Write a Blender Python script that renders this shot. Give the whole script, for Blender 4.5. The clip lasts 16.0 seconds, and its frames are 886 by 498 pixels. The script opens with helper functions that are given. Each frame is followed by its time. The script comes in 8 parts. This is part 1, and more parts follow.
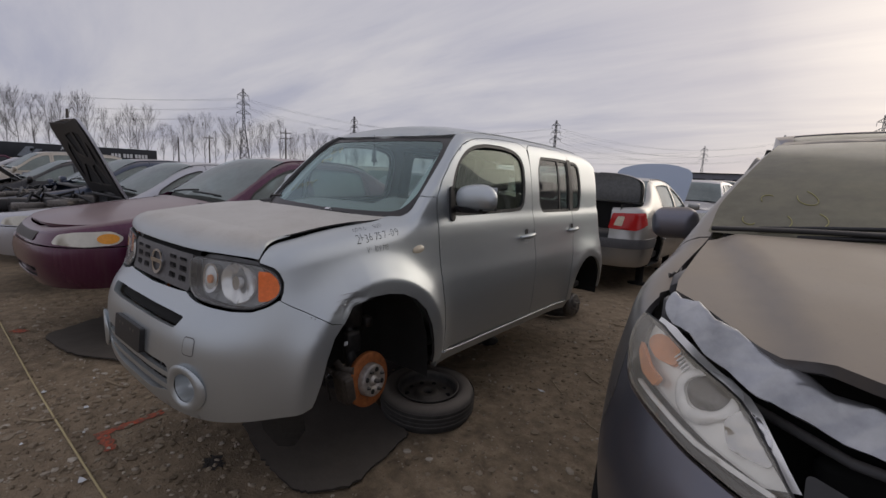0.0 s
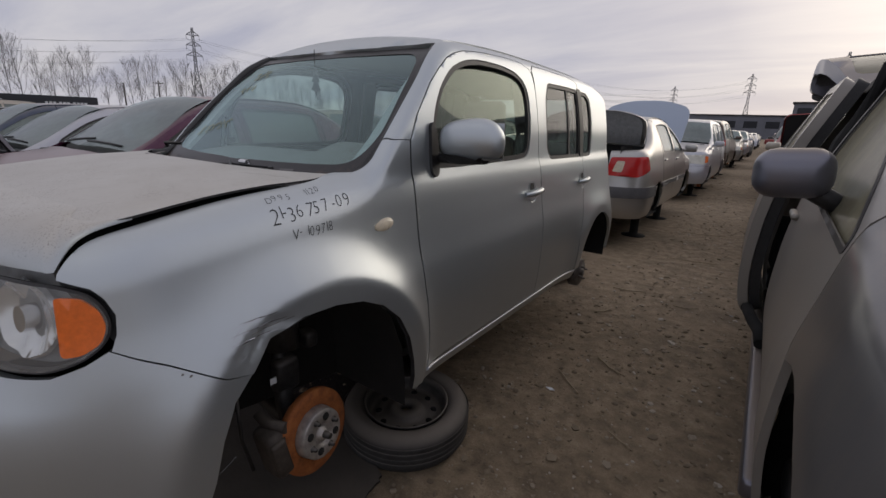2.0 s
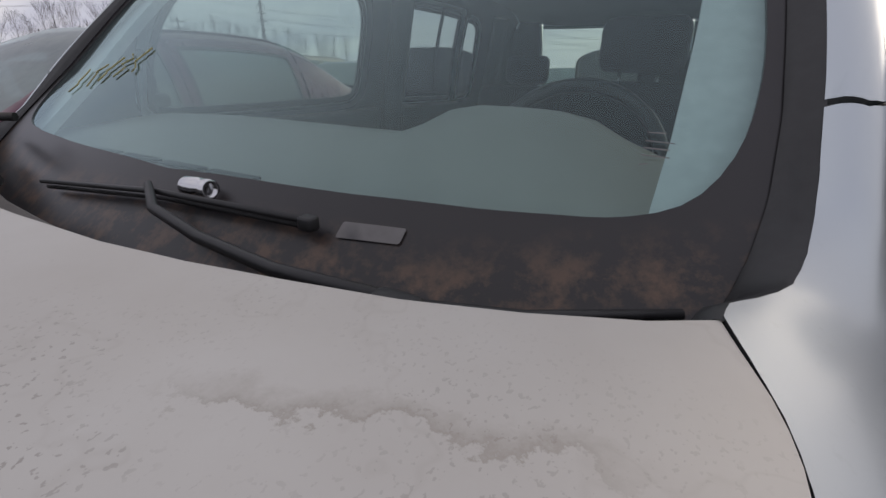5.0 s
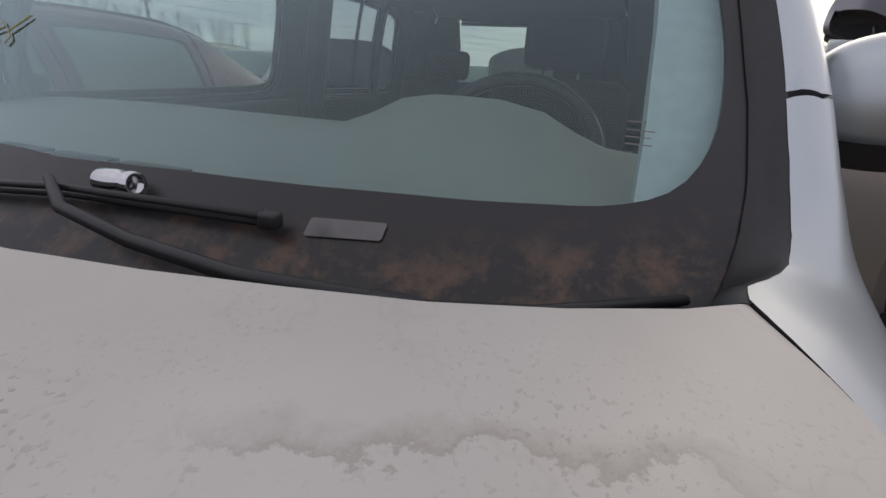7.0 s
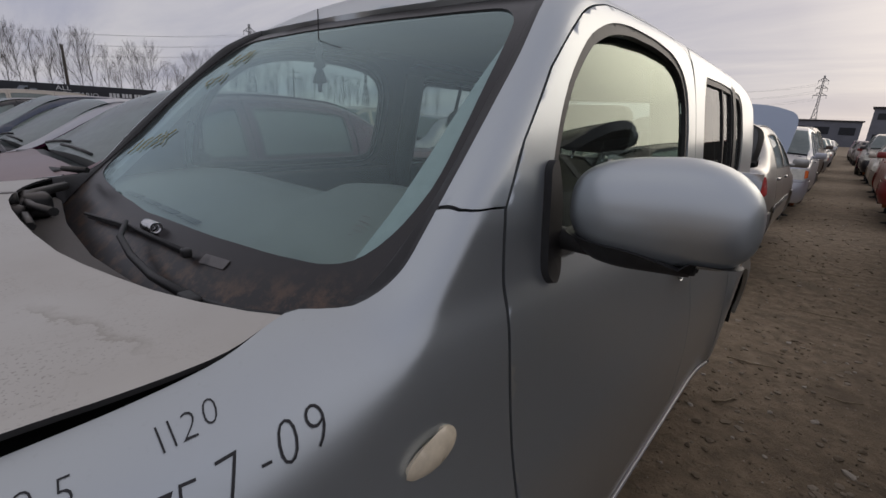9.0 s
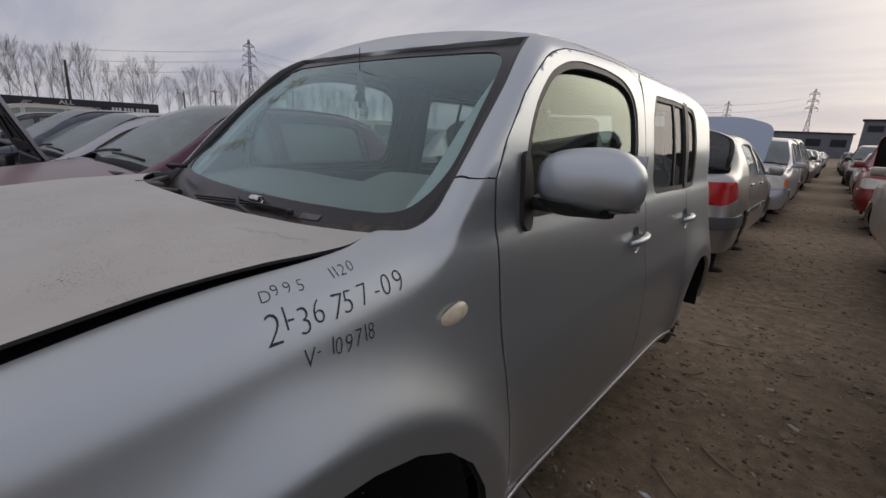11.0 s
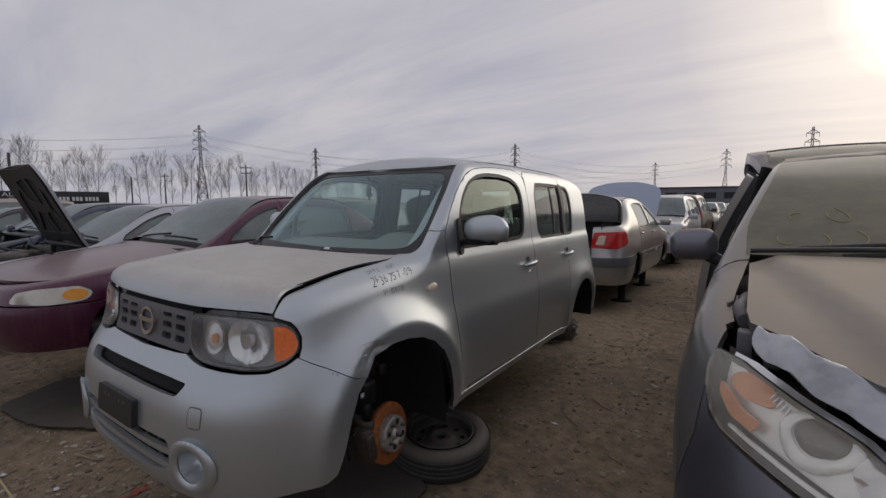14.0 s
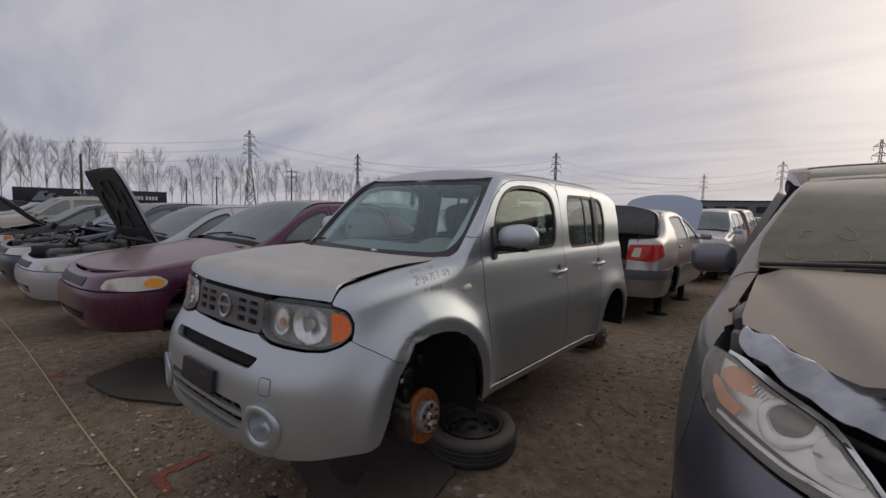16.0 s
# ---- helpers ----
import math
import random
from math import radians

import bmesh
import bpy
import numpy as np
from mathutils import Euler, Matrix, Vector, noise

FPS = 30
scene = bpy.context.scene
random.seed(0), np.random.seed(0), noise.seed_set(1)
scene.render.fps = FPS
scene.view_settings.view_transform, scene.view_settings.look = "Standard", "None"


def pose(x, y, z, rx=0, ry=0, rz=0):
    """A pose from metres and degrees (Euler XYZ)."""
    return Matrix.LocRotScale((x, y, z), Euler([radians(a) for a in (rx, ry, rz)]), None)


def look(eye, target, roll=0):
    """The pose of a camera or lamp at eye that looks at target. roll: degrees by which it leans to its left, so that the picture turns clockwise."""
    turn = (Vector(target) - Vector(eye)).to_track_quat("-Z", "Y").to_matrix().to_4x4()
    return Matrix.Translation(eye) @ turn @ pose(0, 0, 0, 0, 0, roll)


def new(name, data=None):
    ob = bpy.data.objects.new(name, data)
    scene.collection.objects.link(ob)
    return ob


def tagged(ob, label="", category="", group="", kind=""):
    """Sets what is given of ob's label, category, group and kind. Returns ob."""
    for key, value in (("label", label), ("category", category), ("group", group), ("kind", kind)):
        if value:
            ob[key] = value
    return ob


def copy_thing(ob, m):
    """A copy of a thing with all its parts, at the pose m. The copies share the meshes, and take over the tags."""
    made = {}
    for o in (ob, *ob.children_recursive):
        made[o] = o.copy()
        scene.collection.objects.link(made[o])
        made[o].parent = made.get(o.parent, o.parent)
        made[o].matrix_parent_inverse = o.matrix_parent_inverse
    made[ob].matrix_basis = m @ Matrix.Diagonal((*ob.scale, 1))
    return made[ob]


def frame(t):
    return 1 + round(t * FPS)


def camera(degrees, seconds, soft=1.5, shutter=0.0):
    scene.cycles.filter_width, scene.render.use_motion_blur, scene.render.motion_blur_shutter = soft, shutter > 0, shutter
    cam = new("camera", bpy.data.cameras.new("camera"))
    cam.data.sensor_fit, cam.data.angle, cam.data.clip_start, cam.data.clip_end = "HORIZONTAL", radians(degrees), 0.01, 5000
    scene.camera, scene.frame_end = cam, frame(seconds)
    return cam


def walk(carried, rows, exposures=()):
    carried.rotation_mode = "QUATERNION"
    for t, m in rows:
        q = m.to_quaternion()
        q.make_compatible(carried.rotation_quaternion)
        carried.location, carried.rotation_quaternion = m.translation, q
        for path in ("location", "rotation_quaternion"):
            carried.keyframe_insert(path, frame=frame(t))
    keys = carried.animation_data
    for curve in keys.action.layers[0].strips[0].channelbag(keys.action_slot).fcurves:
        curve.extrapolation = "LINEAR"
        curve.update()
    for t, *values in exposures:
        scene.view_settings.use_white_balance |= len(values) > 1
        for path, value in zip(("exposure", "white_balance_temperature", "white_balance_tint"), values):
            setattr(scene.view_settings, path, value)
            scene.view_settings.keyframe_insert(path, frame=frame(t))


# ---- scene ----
cam = camera(89.9, 16.0)
PATH = [
    (0, (2.337, -1.43, 1.583), (1.1, 0.108, 1.26), 2.8),
    (0.5, (2.222, -1.368, 1.551), (0.98, 0.158, 1.195), 2.4),
    (1, (2.026, -1.304, 1.559), (0.835, 0.257, 1.179), 2.3),
    (1.5, (1.882, -1.062, 1.513), (0.736, 0.504, 1.029), 2.0),
    (2, (1.777, -0.776, 1.529), (0.673, 0.8, 0.982), 1.9),
    (2.5, (1.678, -0.66, 1.536), (0.578, 0.914, 0.978), 1.6),
    (3, (1.371, -0.466, 1.542), (0.272, 1.097, 0.952), 1.8),
    (3.5, (1.123, -0.229, 1.528), (-0.15, 1.178, 0.894), 1.2),
    (3.7, (1.032, -0.184, 1.527), (-0.306, 1.148, 0.867), 0.8),
    (6, (0.51, -0.067, 1.46), (-0.07, 1.681, 0.68), 2.9),
    (6.5, (0.535, -0.078, 1.461), (-0.041, 1.685, 0.712), 3.6),
    (7, (0.544, -0.078, 1.472), (-0.046, 1.681, 0.725), 3.2),
    (7.5, (0.594, -0.119, 1.5), (-0.076, 1.612, 0.756), 2.4),
    (8, (0.757, -0.094, 1.53), (-0.232, 1.502, 0.842), 0.3),
    (8.5, (0.998, -0.077, 1.562), (-0.217, 1.375, 0.917), 3.9),
    (9, (1.072, -0.047, 1.583), (-0.166, 1.419, 1.02), 3.1),
    (9.2, (1.09, -0.057, 1.588), (-0.157, 1.418, 1.065), 2.5),
    (11.3, (1.372, -0.478, 1.564), (0.13, 1.004, 1.054), 3.0),
    (11.5, (1.4, -0.547, 1.573), (0.153, 0.93, 1.061), 2.9),
    (12, (1.408, -0.832, 1.574), (0.375, 0.812, 1.093), 3.7),
    (12.5, (1.551, -0.983, 1.612), (0.512, 0.68, 1.22), 2.7),
    (13, (1.785, -1.106, 1.626), (0.751, 0.568, 1.268), 1.6),
    (13.5, (1.944, -1.262, 1.631), (0.852, 0.396, 1.381), 0.3),
    (14, (2.075, -1.472, 1.614), (0.942, 0.163, 1.408), -0.1),
    (14.5, (2.174, -1.542, 1.632), (0.966, 0.038, 1.419), -0.0),
    (15, (2.262, -1.531, 1.637), (0.985, -0.003, 1.455), 0.4),
    (15.5, (2.287, -1.556, 1.626), (1.0, -0.036, 1.448), 1.3),
    (16, (2.223, -1.671, 1.623), (0.957, -0.133, 1.447), 1.4),
]
walk(cam, [(t, look(eye, target, roll)) for t, eye, target, roll in PATH], [(0, 0.10), (1.5, 0.14), (2.5, 0.20), (3.5, 0.18), (6.0, 0.66), (7.0, 0.56), (8.0, 0.42), (8.5, 0.19), (9.0, 0.06), (11.5, 0.10), (12.5, 0.0), (16.0, 0.02)])

# ==== light and materials ====
# exposure follows the overcast sky; one soft sun low ahead along the lane
SUN_AZ, SUN_EL = 15.0, 19.0          # degrees clockwise from +Y, and above the horizon
sun_dir = Vector((math.sin(radians(SUN_AZ)) * math.cos(radians(SUN_EL)), math.cos(radians(SUN_AZ)) * math.cos(radians(SUN_EL)), math.sin(radians(SUN_EL))))

world = bpy.data.worlds.new("overcast_sky")
scene.world = world
world.use_nodes = True
wn, wl = world.node_tree.nodes, world.node_tree.links
wn.clear()


def wnode(kind, **values):
    n = wn.new(kind)
    for k, v in values.items():
        n.inputs[k].default_value = v
    return n


w_out = wn.new("ShaderNodeOutputWorld")
w_bg = wnode("ShaderNodeBackground", Strength=0.105)
w_sky = wn.new("ShaderNodeTexSky")
w_sky.sky_type, w_sky.sun_disc = "NISHITA", False
w_sky.sun_elevation, w_sky.sun_rotation = radians(SUN_EL), radians(SUN_AZ)
w_sky.air_density, w_sky.dust_density, w_sky.ozone_density = 1.0, 1.5, 1.0
w_co = wn.new("ShaderNodeTexCoord")
w_sep = wn.new("ShaderNodeSeparateXYZ")
wl.new(w_co.outputs["Generated"], w_sep.inputs[0])
# cloud deck: streaks stretched towards the horizon
w_zz = wn.new("ShaderNodeMath"); w_zz.operation = "ADD"; w_zz.inputs[1].default_value = 0.16
wl.new(w_sep.outputs["Z"], w_zz.inputs[0])
w_dx = wn.new("ShaderNodeMath"); w_dx.operation = "DIVIDE"
w_dy = wn.new("ShaderNodeMath"); w_dy.operation = "DIVIDE"
wl.new(w_sep.outputs["X"], w_dx.inputs[0]); wl.new(w_zz.outputs[0], w_dx.inputs[1])
wl.new(w_sep.outputs["Y"], w_dy.inputs[0]); wl.new(w_zz.outputs[0], w_dy.inputs[1])
w_cmb = wn.new("ShaderNodeCombineXYZ")
wl.new(w_dx.outputs[0], w_cmb.inputs[0]); wl.new(w_dy.outputs[0], w_cmb.inputs[1])
w_map = wn.new("ShaderNodeMapping")
w_map.inputs["Rotation"].default_value = (0, 0, radians(35)); w_map.inputs["Scale"].default_value = (0.35, 1.1, 1)
wl.new(w_cmb.outputs[0], w_map.inputs[0])
w_noise = wnode("ShaderNodeTexNoise", Scale=1.3, Detail=7.0, Roughness=0.58, Distortion=0.4)
wl.new(w_map.outputs[0], w_noise.inputs["Vector"])
w_ramp = wn.new("ShaderNodeValToRGB")
w_ramp.color_ramp.elements[0].position, w_ramp.color_ramp.elements[0].color = 0.36, (3.58, 3.6, 4.38, 1)
w_ramp.color_ramp.elements[1].position, w_ramp.color_ramp.elements[1].color = 0.66, (5.16, 5.0, 5.32, 1)
wl.new(w_noise.outputs["Fac"], w_ramp.inputs[0])
# the deck glows warm round the veiled sun
w_dot = wn.new("ShaderNodeVectorMath"); w_dot.operation = "DOT_PRODUCT"
w_dot.inputs[1].default_value = sun_dir
wl.new(w_co.outputs["Generated"], w_dot.inputs[0])
w_glow = wn.new("ShaderNodeValToRGB")
for pos, col in ((0.0, (0, 0, 0, 1)), (0.55, (0.15, 0.12, 0.08, 1)), (0.80, (0.55, 0.44, 0.29, 1)), (0.93, (1.4, 1.10, 0.72, 1)), (0.985, (4.0, 3.3, 2.3, 1)), (1.0, (11.0, 9.6, 7.4, 1))):
    if pos in (0.0, 1.0):
        e = w_glow.color_ramp.elements[0 if pos == 0.0 else -1]
    else:
        e = w_glow.color_ramp.elements.new(pos)
    e.position, e.color = pos, col
wl.new(w_dot.outputs["Value"], w_glow.inputs[0])
w_add = wn.new("ShaderNodeMix"); w_add.data_type, w_add.blend_type = "RGBA", "ADD"
w_add.inputs["Factor"].default_value = 1.0
# an overcast deck is brightest overhead
w_zen = wn.new("ShaderNodeMapRange")
w_zen.interpolation_type = "SMOOTHSTEP"
for i, v in enumerate((0.25, 1.0, 1.0, 1.10)):
    w_zen.inputs[i + 1].default_value = v
wl.new(w_sep.outputs["Z"], w_zen.inputs[0])
w_deck = wn.new("ShaderNodeVectorMath"); w_deck.operation = "SCALE"
wl.new(w_ramp.outputs[0], w_deck.inputs[0]); wl.new(w_zen.outputs[0], w_deck.inputs["Scale"])
wl.new(w_deck.outputs[0], w_add.inputs[6]); wl.new(w_glow.outputs[0], w_add.inputs[7])
w_mix = wn.new("ShaderNodeMix"); w_mix.data_type = "RGBA"
w_mix.inputs["Factor"].default_value = 0.955
wl.new(w_sky.outputs[0], w_mix.inputs[6]); wl.new(w_add.outputs[2], w_mix.inputs[7])
wl.new(w_mix.outputs[2], w_bg.inputs["Color"]); wl.new(w_bg.outputs[0], w_out.inputs[0])

sun = new("sun", bpy.data.lights.new("sun", "SUN"))
sun.data.energy, sun.data.angle, sun.data.color = 0.48, radians(44), (1.0, 0.89, 0.76)
sun.matrix_world = look(sun_dir * 60, (0, 0, 0))

# ---- materials ----
def material(name, build):
    m = bpy.data.materials.new(name)
    m.use_nodes = True
    build(m, m.node_tree.nodes, m.node_tree.links, m.node_tree.nodes["Principled BSDF"])
    return m


def noise_node(n, l, scale, detail=5.0, rough=0.55, coord="Object", stretch=None):
    c = n.new("ShaderNodeTexCoord")
    t = n.new("ShaderNodeTexNoise")
    t.inputs["Scale"].default_value, t.inputs["Detail"].default_value, t.inputs["Roughness"].default_value = scale, detail, rough
    if stretch:
        m = n.new("ShaderNodeMapping")
        m.inputs["Scale"].default_value = stretch
        l.new(c.outputs[coord], m.inputs[0]); l.new(m.outputs[0], t.inputs["Vector"])
    else:
        l.new(c.outputs[coord], t.inputs["Vector"])
    return t


def ramp(n, l, source, stops):
    r = n.new("ShaderNodeValToRGB")
    for i, (p, c) in enumerate(stops):
        e = r.color_ramp.elements[i] if i < 2 else r.color_ramp.elements.new(p)
        e.position, e.color = p, (*c, 1) if len(c) == 3 else c
    l.new(source, r.inputs[0])
    return r.outputs[0]


def mix(n, l, fac, a, b, kind="MIX"):
    x = n.new("ShaderNodeMix")
    x.data_type, x.blend_type = "RGBA", kind
    for sock, v in ((x.inputs[0], fac), (x.inputs[6], a), (x.inputs[7], b)):
        if isinstance(v, (int, float)):
            sock.default_value = v
        elif isinstance(v, tuple):
            sock.default_value = (*v, 1)
        else:
            l.new(v, sock)
    return x.outputs[2]


def bump(n, l, b, source, strength=0.2, distance=0.002):
    x = n.new("ShaderNodeBump")
    x.inputs["Strength"].default_value, x.inputs["Distance"].default_value = strength, distance
    l.new(source, x.inputs["Height"]); l.new(x.outputs[0], b.inputs["Normal"])


def upward(n, l, low, high):
    """How far a face looks up: where dust settles."""
    g = n.new("ShaderNodeNewGeometry")
    s = n.new("ShaderNodeSeparateXYZ")
    m = n.new("ShaderNodeMapRange")
    m.inputs[1].default_value, m.inputs[2].default_value = low, high
    l.new(g.outputs["Normal"], s.inputs[0]); l.new(s.outputs["Z"], m.inputs[0])
    return m.outputs[0]


def times(n, l, a, b):
    m = n.new("ShaderNodeMath")
    m.operation, m.use_clamp = "MULTIPLY", True
    for sock, v in ((m.inputs[0], a), (m.inputs[1], b)):
        if isinstance(v, (int, float)):
            sock.default_value = v
        else:
            l.new(v, sock)
    return m.outputs[0]


def paint(name, colour, metal=0.5, rough=0.34, dust=0.6, dirt=(0.36, 0.31, 0.26), coat=0.5):
    """Car paint with settled dust on what faces up, fine speckle and faint runs."""
    def build(m, n, l, b):
        fine = noise_node(n, l, 130, 3)
        broad = noise_node(n, l, 2.3, 6, 0.65)
        runs = noise_node(n, l, 5.0, 4, 0.6, stretch=(6, 6, 0.5))
        up = upward(n, l, 0.70, 0.99)
        d1 = times(n, l, up, ramp(n, l, broad.outputs["Fac"], ((0.2, (0.55,) * 3), (0.75, (1.0,) * 3))))
        d1 = times(n, l, d1, dust)
        d2 = times(n, l, ramp(n, l, runs.outputs["Fac"], ((0.45, (0.0,) * 3), (0.85, (1.0,) * 3))), 0.12 * dust + 0.02)
        col = mix(n, l, d2, colour, dirt)
        col = mix(n, l, d1, col, dirt)
        spk = ramp(n, l, fine.outputs["Fac"], ((0.62, (0.0,) * 3), (0.74, (1.0,) * 3)))
        col = mix(n, l, times(n, l, times(n, l, spk, up), 0.25 * dust), col, (0.16, 0.13, 0.10))
        l.new(col, b.inputs["Base Color"])
        rr = n.new("ShaderNodeMapRange")
        rr.inputs[3].default_value, rr.inputs[4].default_value = rough, min(0.9, rough + 0.4)
        l.new(d1, rr.inputs[0]); l.new(rr.outputs[0], b.inputs["Roughness"])
        mm = n.new("ShaderNodeMapRange")
        mm.inputs[3].default_value, mm.inputs[4].default_value = metal, metal * 0.15
        l.new(d1, mm.inputs[0]); l.new(mm.outputs[0], b.inputs["Metallic"])
        cw = n.new("ShaderNodeMapRange")
        cw.inputs[3].default_value, cw.inputs[4].default_value = coat, 0.0
        l.new(d1, cw.inputs[0]); l.new(cw.outputs[0], b.inputs["Coat Weight"])
        b.inputs["Coat Roughness"].default_value = 0.14
        bump(n, l, b, fine.outputs["Fac"], 0.02, 0.001)
    return material(name, build)


def plain(name, colour, rough=0.6, metal=0.0, vary=0.25, scale=30, relief=0.15, depth=0.002, dust=0.0):
    def build(m, n, l, b):
        t = noise_node(n, l, scale, 6, 0.6)
        t2 = noise_node(n, l, scale * 0.12, 4, 0.6)
        lo, hi = tuple(c * (1 - vary) for c in colour), tuple(min(1, c * (1 + vary)) for c in colour)
        col = ramp(n, l, t.outputs["Fac"], ((0.3, lo), (0.7, hi)))
        col = mix(n, l, times(n, l, t2.outputs["Fac"], 0.35), col, tuple(c * (1 - vary) for c in colour))
        if dust:
            col = mix(n, l, times(n, l, upward(n, l, 0.2, 0.95), dust), col, (0.30, 0.26, 0.22))
        l.new(col, b.inputs["Base Color"])
        b.inputs["Roughness"].default_value, b.inputs["Metallic"].default_value = rough, metal
        bump(n, l, b, t.outputs["Fac"], relief, depth)
    return material(name, build)


def glass(name, tint, clear, dust, rough=0.03, grime=((0.42, 0.41, 0.37), (0.55, 0.53, 0.48)), least=0.5, glance=(0.6, 4.5), sheen=(0.95, 0.97, 1.0)):
    """Thin pane: tinted see-through film with a gloss that grows at glancing angles, and a veil of dust."""
    def build(m, n, l, b):
        n.remove(b)
        out = n["Material Output"]
        tr = n.new("ShaderNodeBsdfTransparent"); tr.inputs[0].default_value = (*tint, 1)
        gl = n.new("ShaderNodeBsdfGlossy"); gl.inputs["Roughness"].default_value = rough
        gl.inputs[0].default_value = (*sheen, 1)
        lw = n.new("ShaderNodeLayerWeight"); lw.inputs[0].default_value = 0.5
        p5 = n.new("ShaderNodeMath"); p5.operation = "POWER"; p5.inputs[1].default_value = glance[1]
        l.new(lw.outputs["Facing"], p5.inputs[0])
        fr = n.new("ShaderNodeMath"); fr.operation = "MULTIPLY_ADD"
        fr.inputs[1].default_value, fr.inputs[2].default_value = glance[0], 0.05
        l.new(p5.outputs[0], fr.inputs[0])
        m1 = n.new("ShaderNodeMixShader")
        l.new(fr.outputs[0], m1.inputs[0]); l.new(tr.outputs[0], m1.inputs[1]); l.new(gl.outputs[0], m1.inputs[2])
        df = n.new("ShaderNodeBsdfDiffuse")
        t = noise_node(n, l, 3.0, 6, 0.65)
        t2 = noise_node(n, l, 16.0, 3, 0.6)
        l.new(mix(n, l, t2.outputs["Fac"], *grime), df.inputs[0])
        fac = times(n, l, ramp(n, l, t.outputs["Fac"], ((0.3, (least,) * 3), (0.7, (1.0,) * 3))), dust)
        m2 = n.new("ShaderNodeMixShader")
        l.new(fac, m2.inputs[0]); l.new(m1.outputs[0], m2.inputs[1]); l.new(df.outputs[0], m2.inputs[2])
        l.new(m2.outputs[0], out.inputs[0])
    return material(name, build)


M = {}
M["silver"] = paint("silver_paint", (0.475, 0.515, 0.537), 0.80, 0.36, 0.32, (0.40, 0.38, 0.34), 0.45)


def hood_build(m, n, l, b):
    """Silver paint under a film of dust, with dark specks of grit towards the nose and faint tide marks."""
    c = n.new("ShaderNodeTexCoord")
    s = n.new("ShaderNodeSeparateXYZ")
    l.new(c.outputs["Object"], s.inputs[0])
    broad = noise_node(n, l, 2.6, 7, 0.62)
    fine = noise_node(n, l, 85, 3, 0.6)
    grit = noise_node(n, l, 340, 2, 0.5, stretch=(1.0, 0.8, 1.0))
    patch = noise_node(n, l, 7, 4, 0.6)
    col = ramp(n, l, broad.outputs["Fac"], ((0.25, (0.43, 0.402, 0.362)), (0.55, (0.50, 0.48, 0.443)), (0.8, (0.55, 0.537, 0.507))))
    ring = ramp(n, l, patch.outputs["Fac"], ((0.50, (0.0,) * 3), (0.515, (1.0,) * 3), (0.53, (0.0,) * 3)))
    col = mix(n, l, times(n, l, ring, 0.12), col, (0.30, 0.265, 0.225))
    zone = n.new("ShaderNodeMapRange")
    for i, v in enumerate((0.14, -0.20, 0.0, 1.0)):
        zone.inputs[i + 1].default_value = v
    l.new(s.outputs["Y"], zone.inputs[0])
    dots = ramp(n, l, grit.outputs["Fac"], ((0.618, (0.0,) * 3), (0.645, (1.0,) * 3)))
    clump = ramp(n, l, patch.outputs["Fac"], ((0.40, (0.0,) * 3), (0.60, (1.0,) * 3)))
    col = mix(n, l, times(n, l, times(n, l, dots, clump), times(n, l, zone.outputs[0], 0.85)), col, (0.10, 0.068, 0.05))
    spk = ramp(n, l, fine.outputs["Fac"], ((0.68, (0.0,) * 3), (0.76, (1.0,) * 3)))
    col = mix(n, l, times(n, l, spk, 0.10), col, (0.20, 0.165, 0.13))
    # one wandering brown tide line left by standing water
    wander = noise_node(n, l, 24, 7, 0.68)

    def calc(op, a, b_):
        q = n.new("ShaderNodeMath"); q.operation = op
        for i, v in enumerate((a, b_)):
            if isinstance(v, float):
                q.inputs[i].default_value = v
            else:
                l.new(v, q.inputs[i])
        return q.outputs[0]

    def span(v, lo, hi):
        q = n.new("ShaderNodeMapRange")
        q.inputs[1].default_value, q.inputs[2].default_value = lo, hi
        l.new(v, q.inputs[0])
        return q.outputs[0]
    d = calc("ADD", calc("SUBTRACT", s.outputs["Y"], calc("MULTIPLY", s.outputs["X"], 0.35)), calc("MULTIPLY", wander.outputs["Fac"], 0.075))
    line = ramp(n, l, span(d, -0.129, -0.097), ((0.30, (0.0,) * 3), (0.37, (1.0,) * 3), (0.52, (0.55,) * 3), (0.9, (0.0,) * 3)))
    ends = calc("MULTIPLY", span(s.outputs["X"], 0.425, 0.46), span(s.outputs["X"], 0.625, 0.585))
    col = mix(n, l, times(n, l, times(n, l, line, ends), 0.55), col, (0.27, 0.235, 0.195))
    up = upward(n, l, 0.25, 0.96)
    col = mix(n, l, up, (0.475, 0.515, 0.537), col)
    l.new(col, b.inputs["Base Color"])
    for sock, lo, hi in (("Metallic", 0.80, 0.30), ("Roughness", 0.36, 0.50), ("Coat Weight", 0.35, 0.0)):
        r = n.new("ShaderNodeMapRange")
        r.inputs[3].default_value, r.inputs[4].default_value = lo, hi
        l.new(up, r.inputs[0]); l.new(r.outputs[0], b.inputs[sock])
    b.inputs["Coat Roughness"].default_value = 0.14
    bump(n, l, b, fine.outputs["Fac"], 0.04, 0.001)


M["silver_hood"] = material("dusty_silver_paint", hood_build)


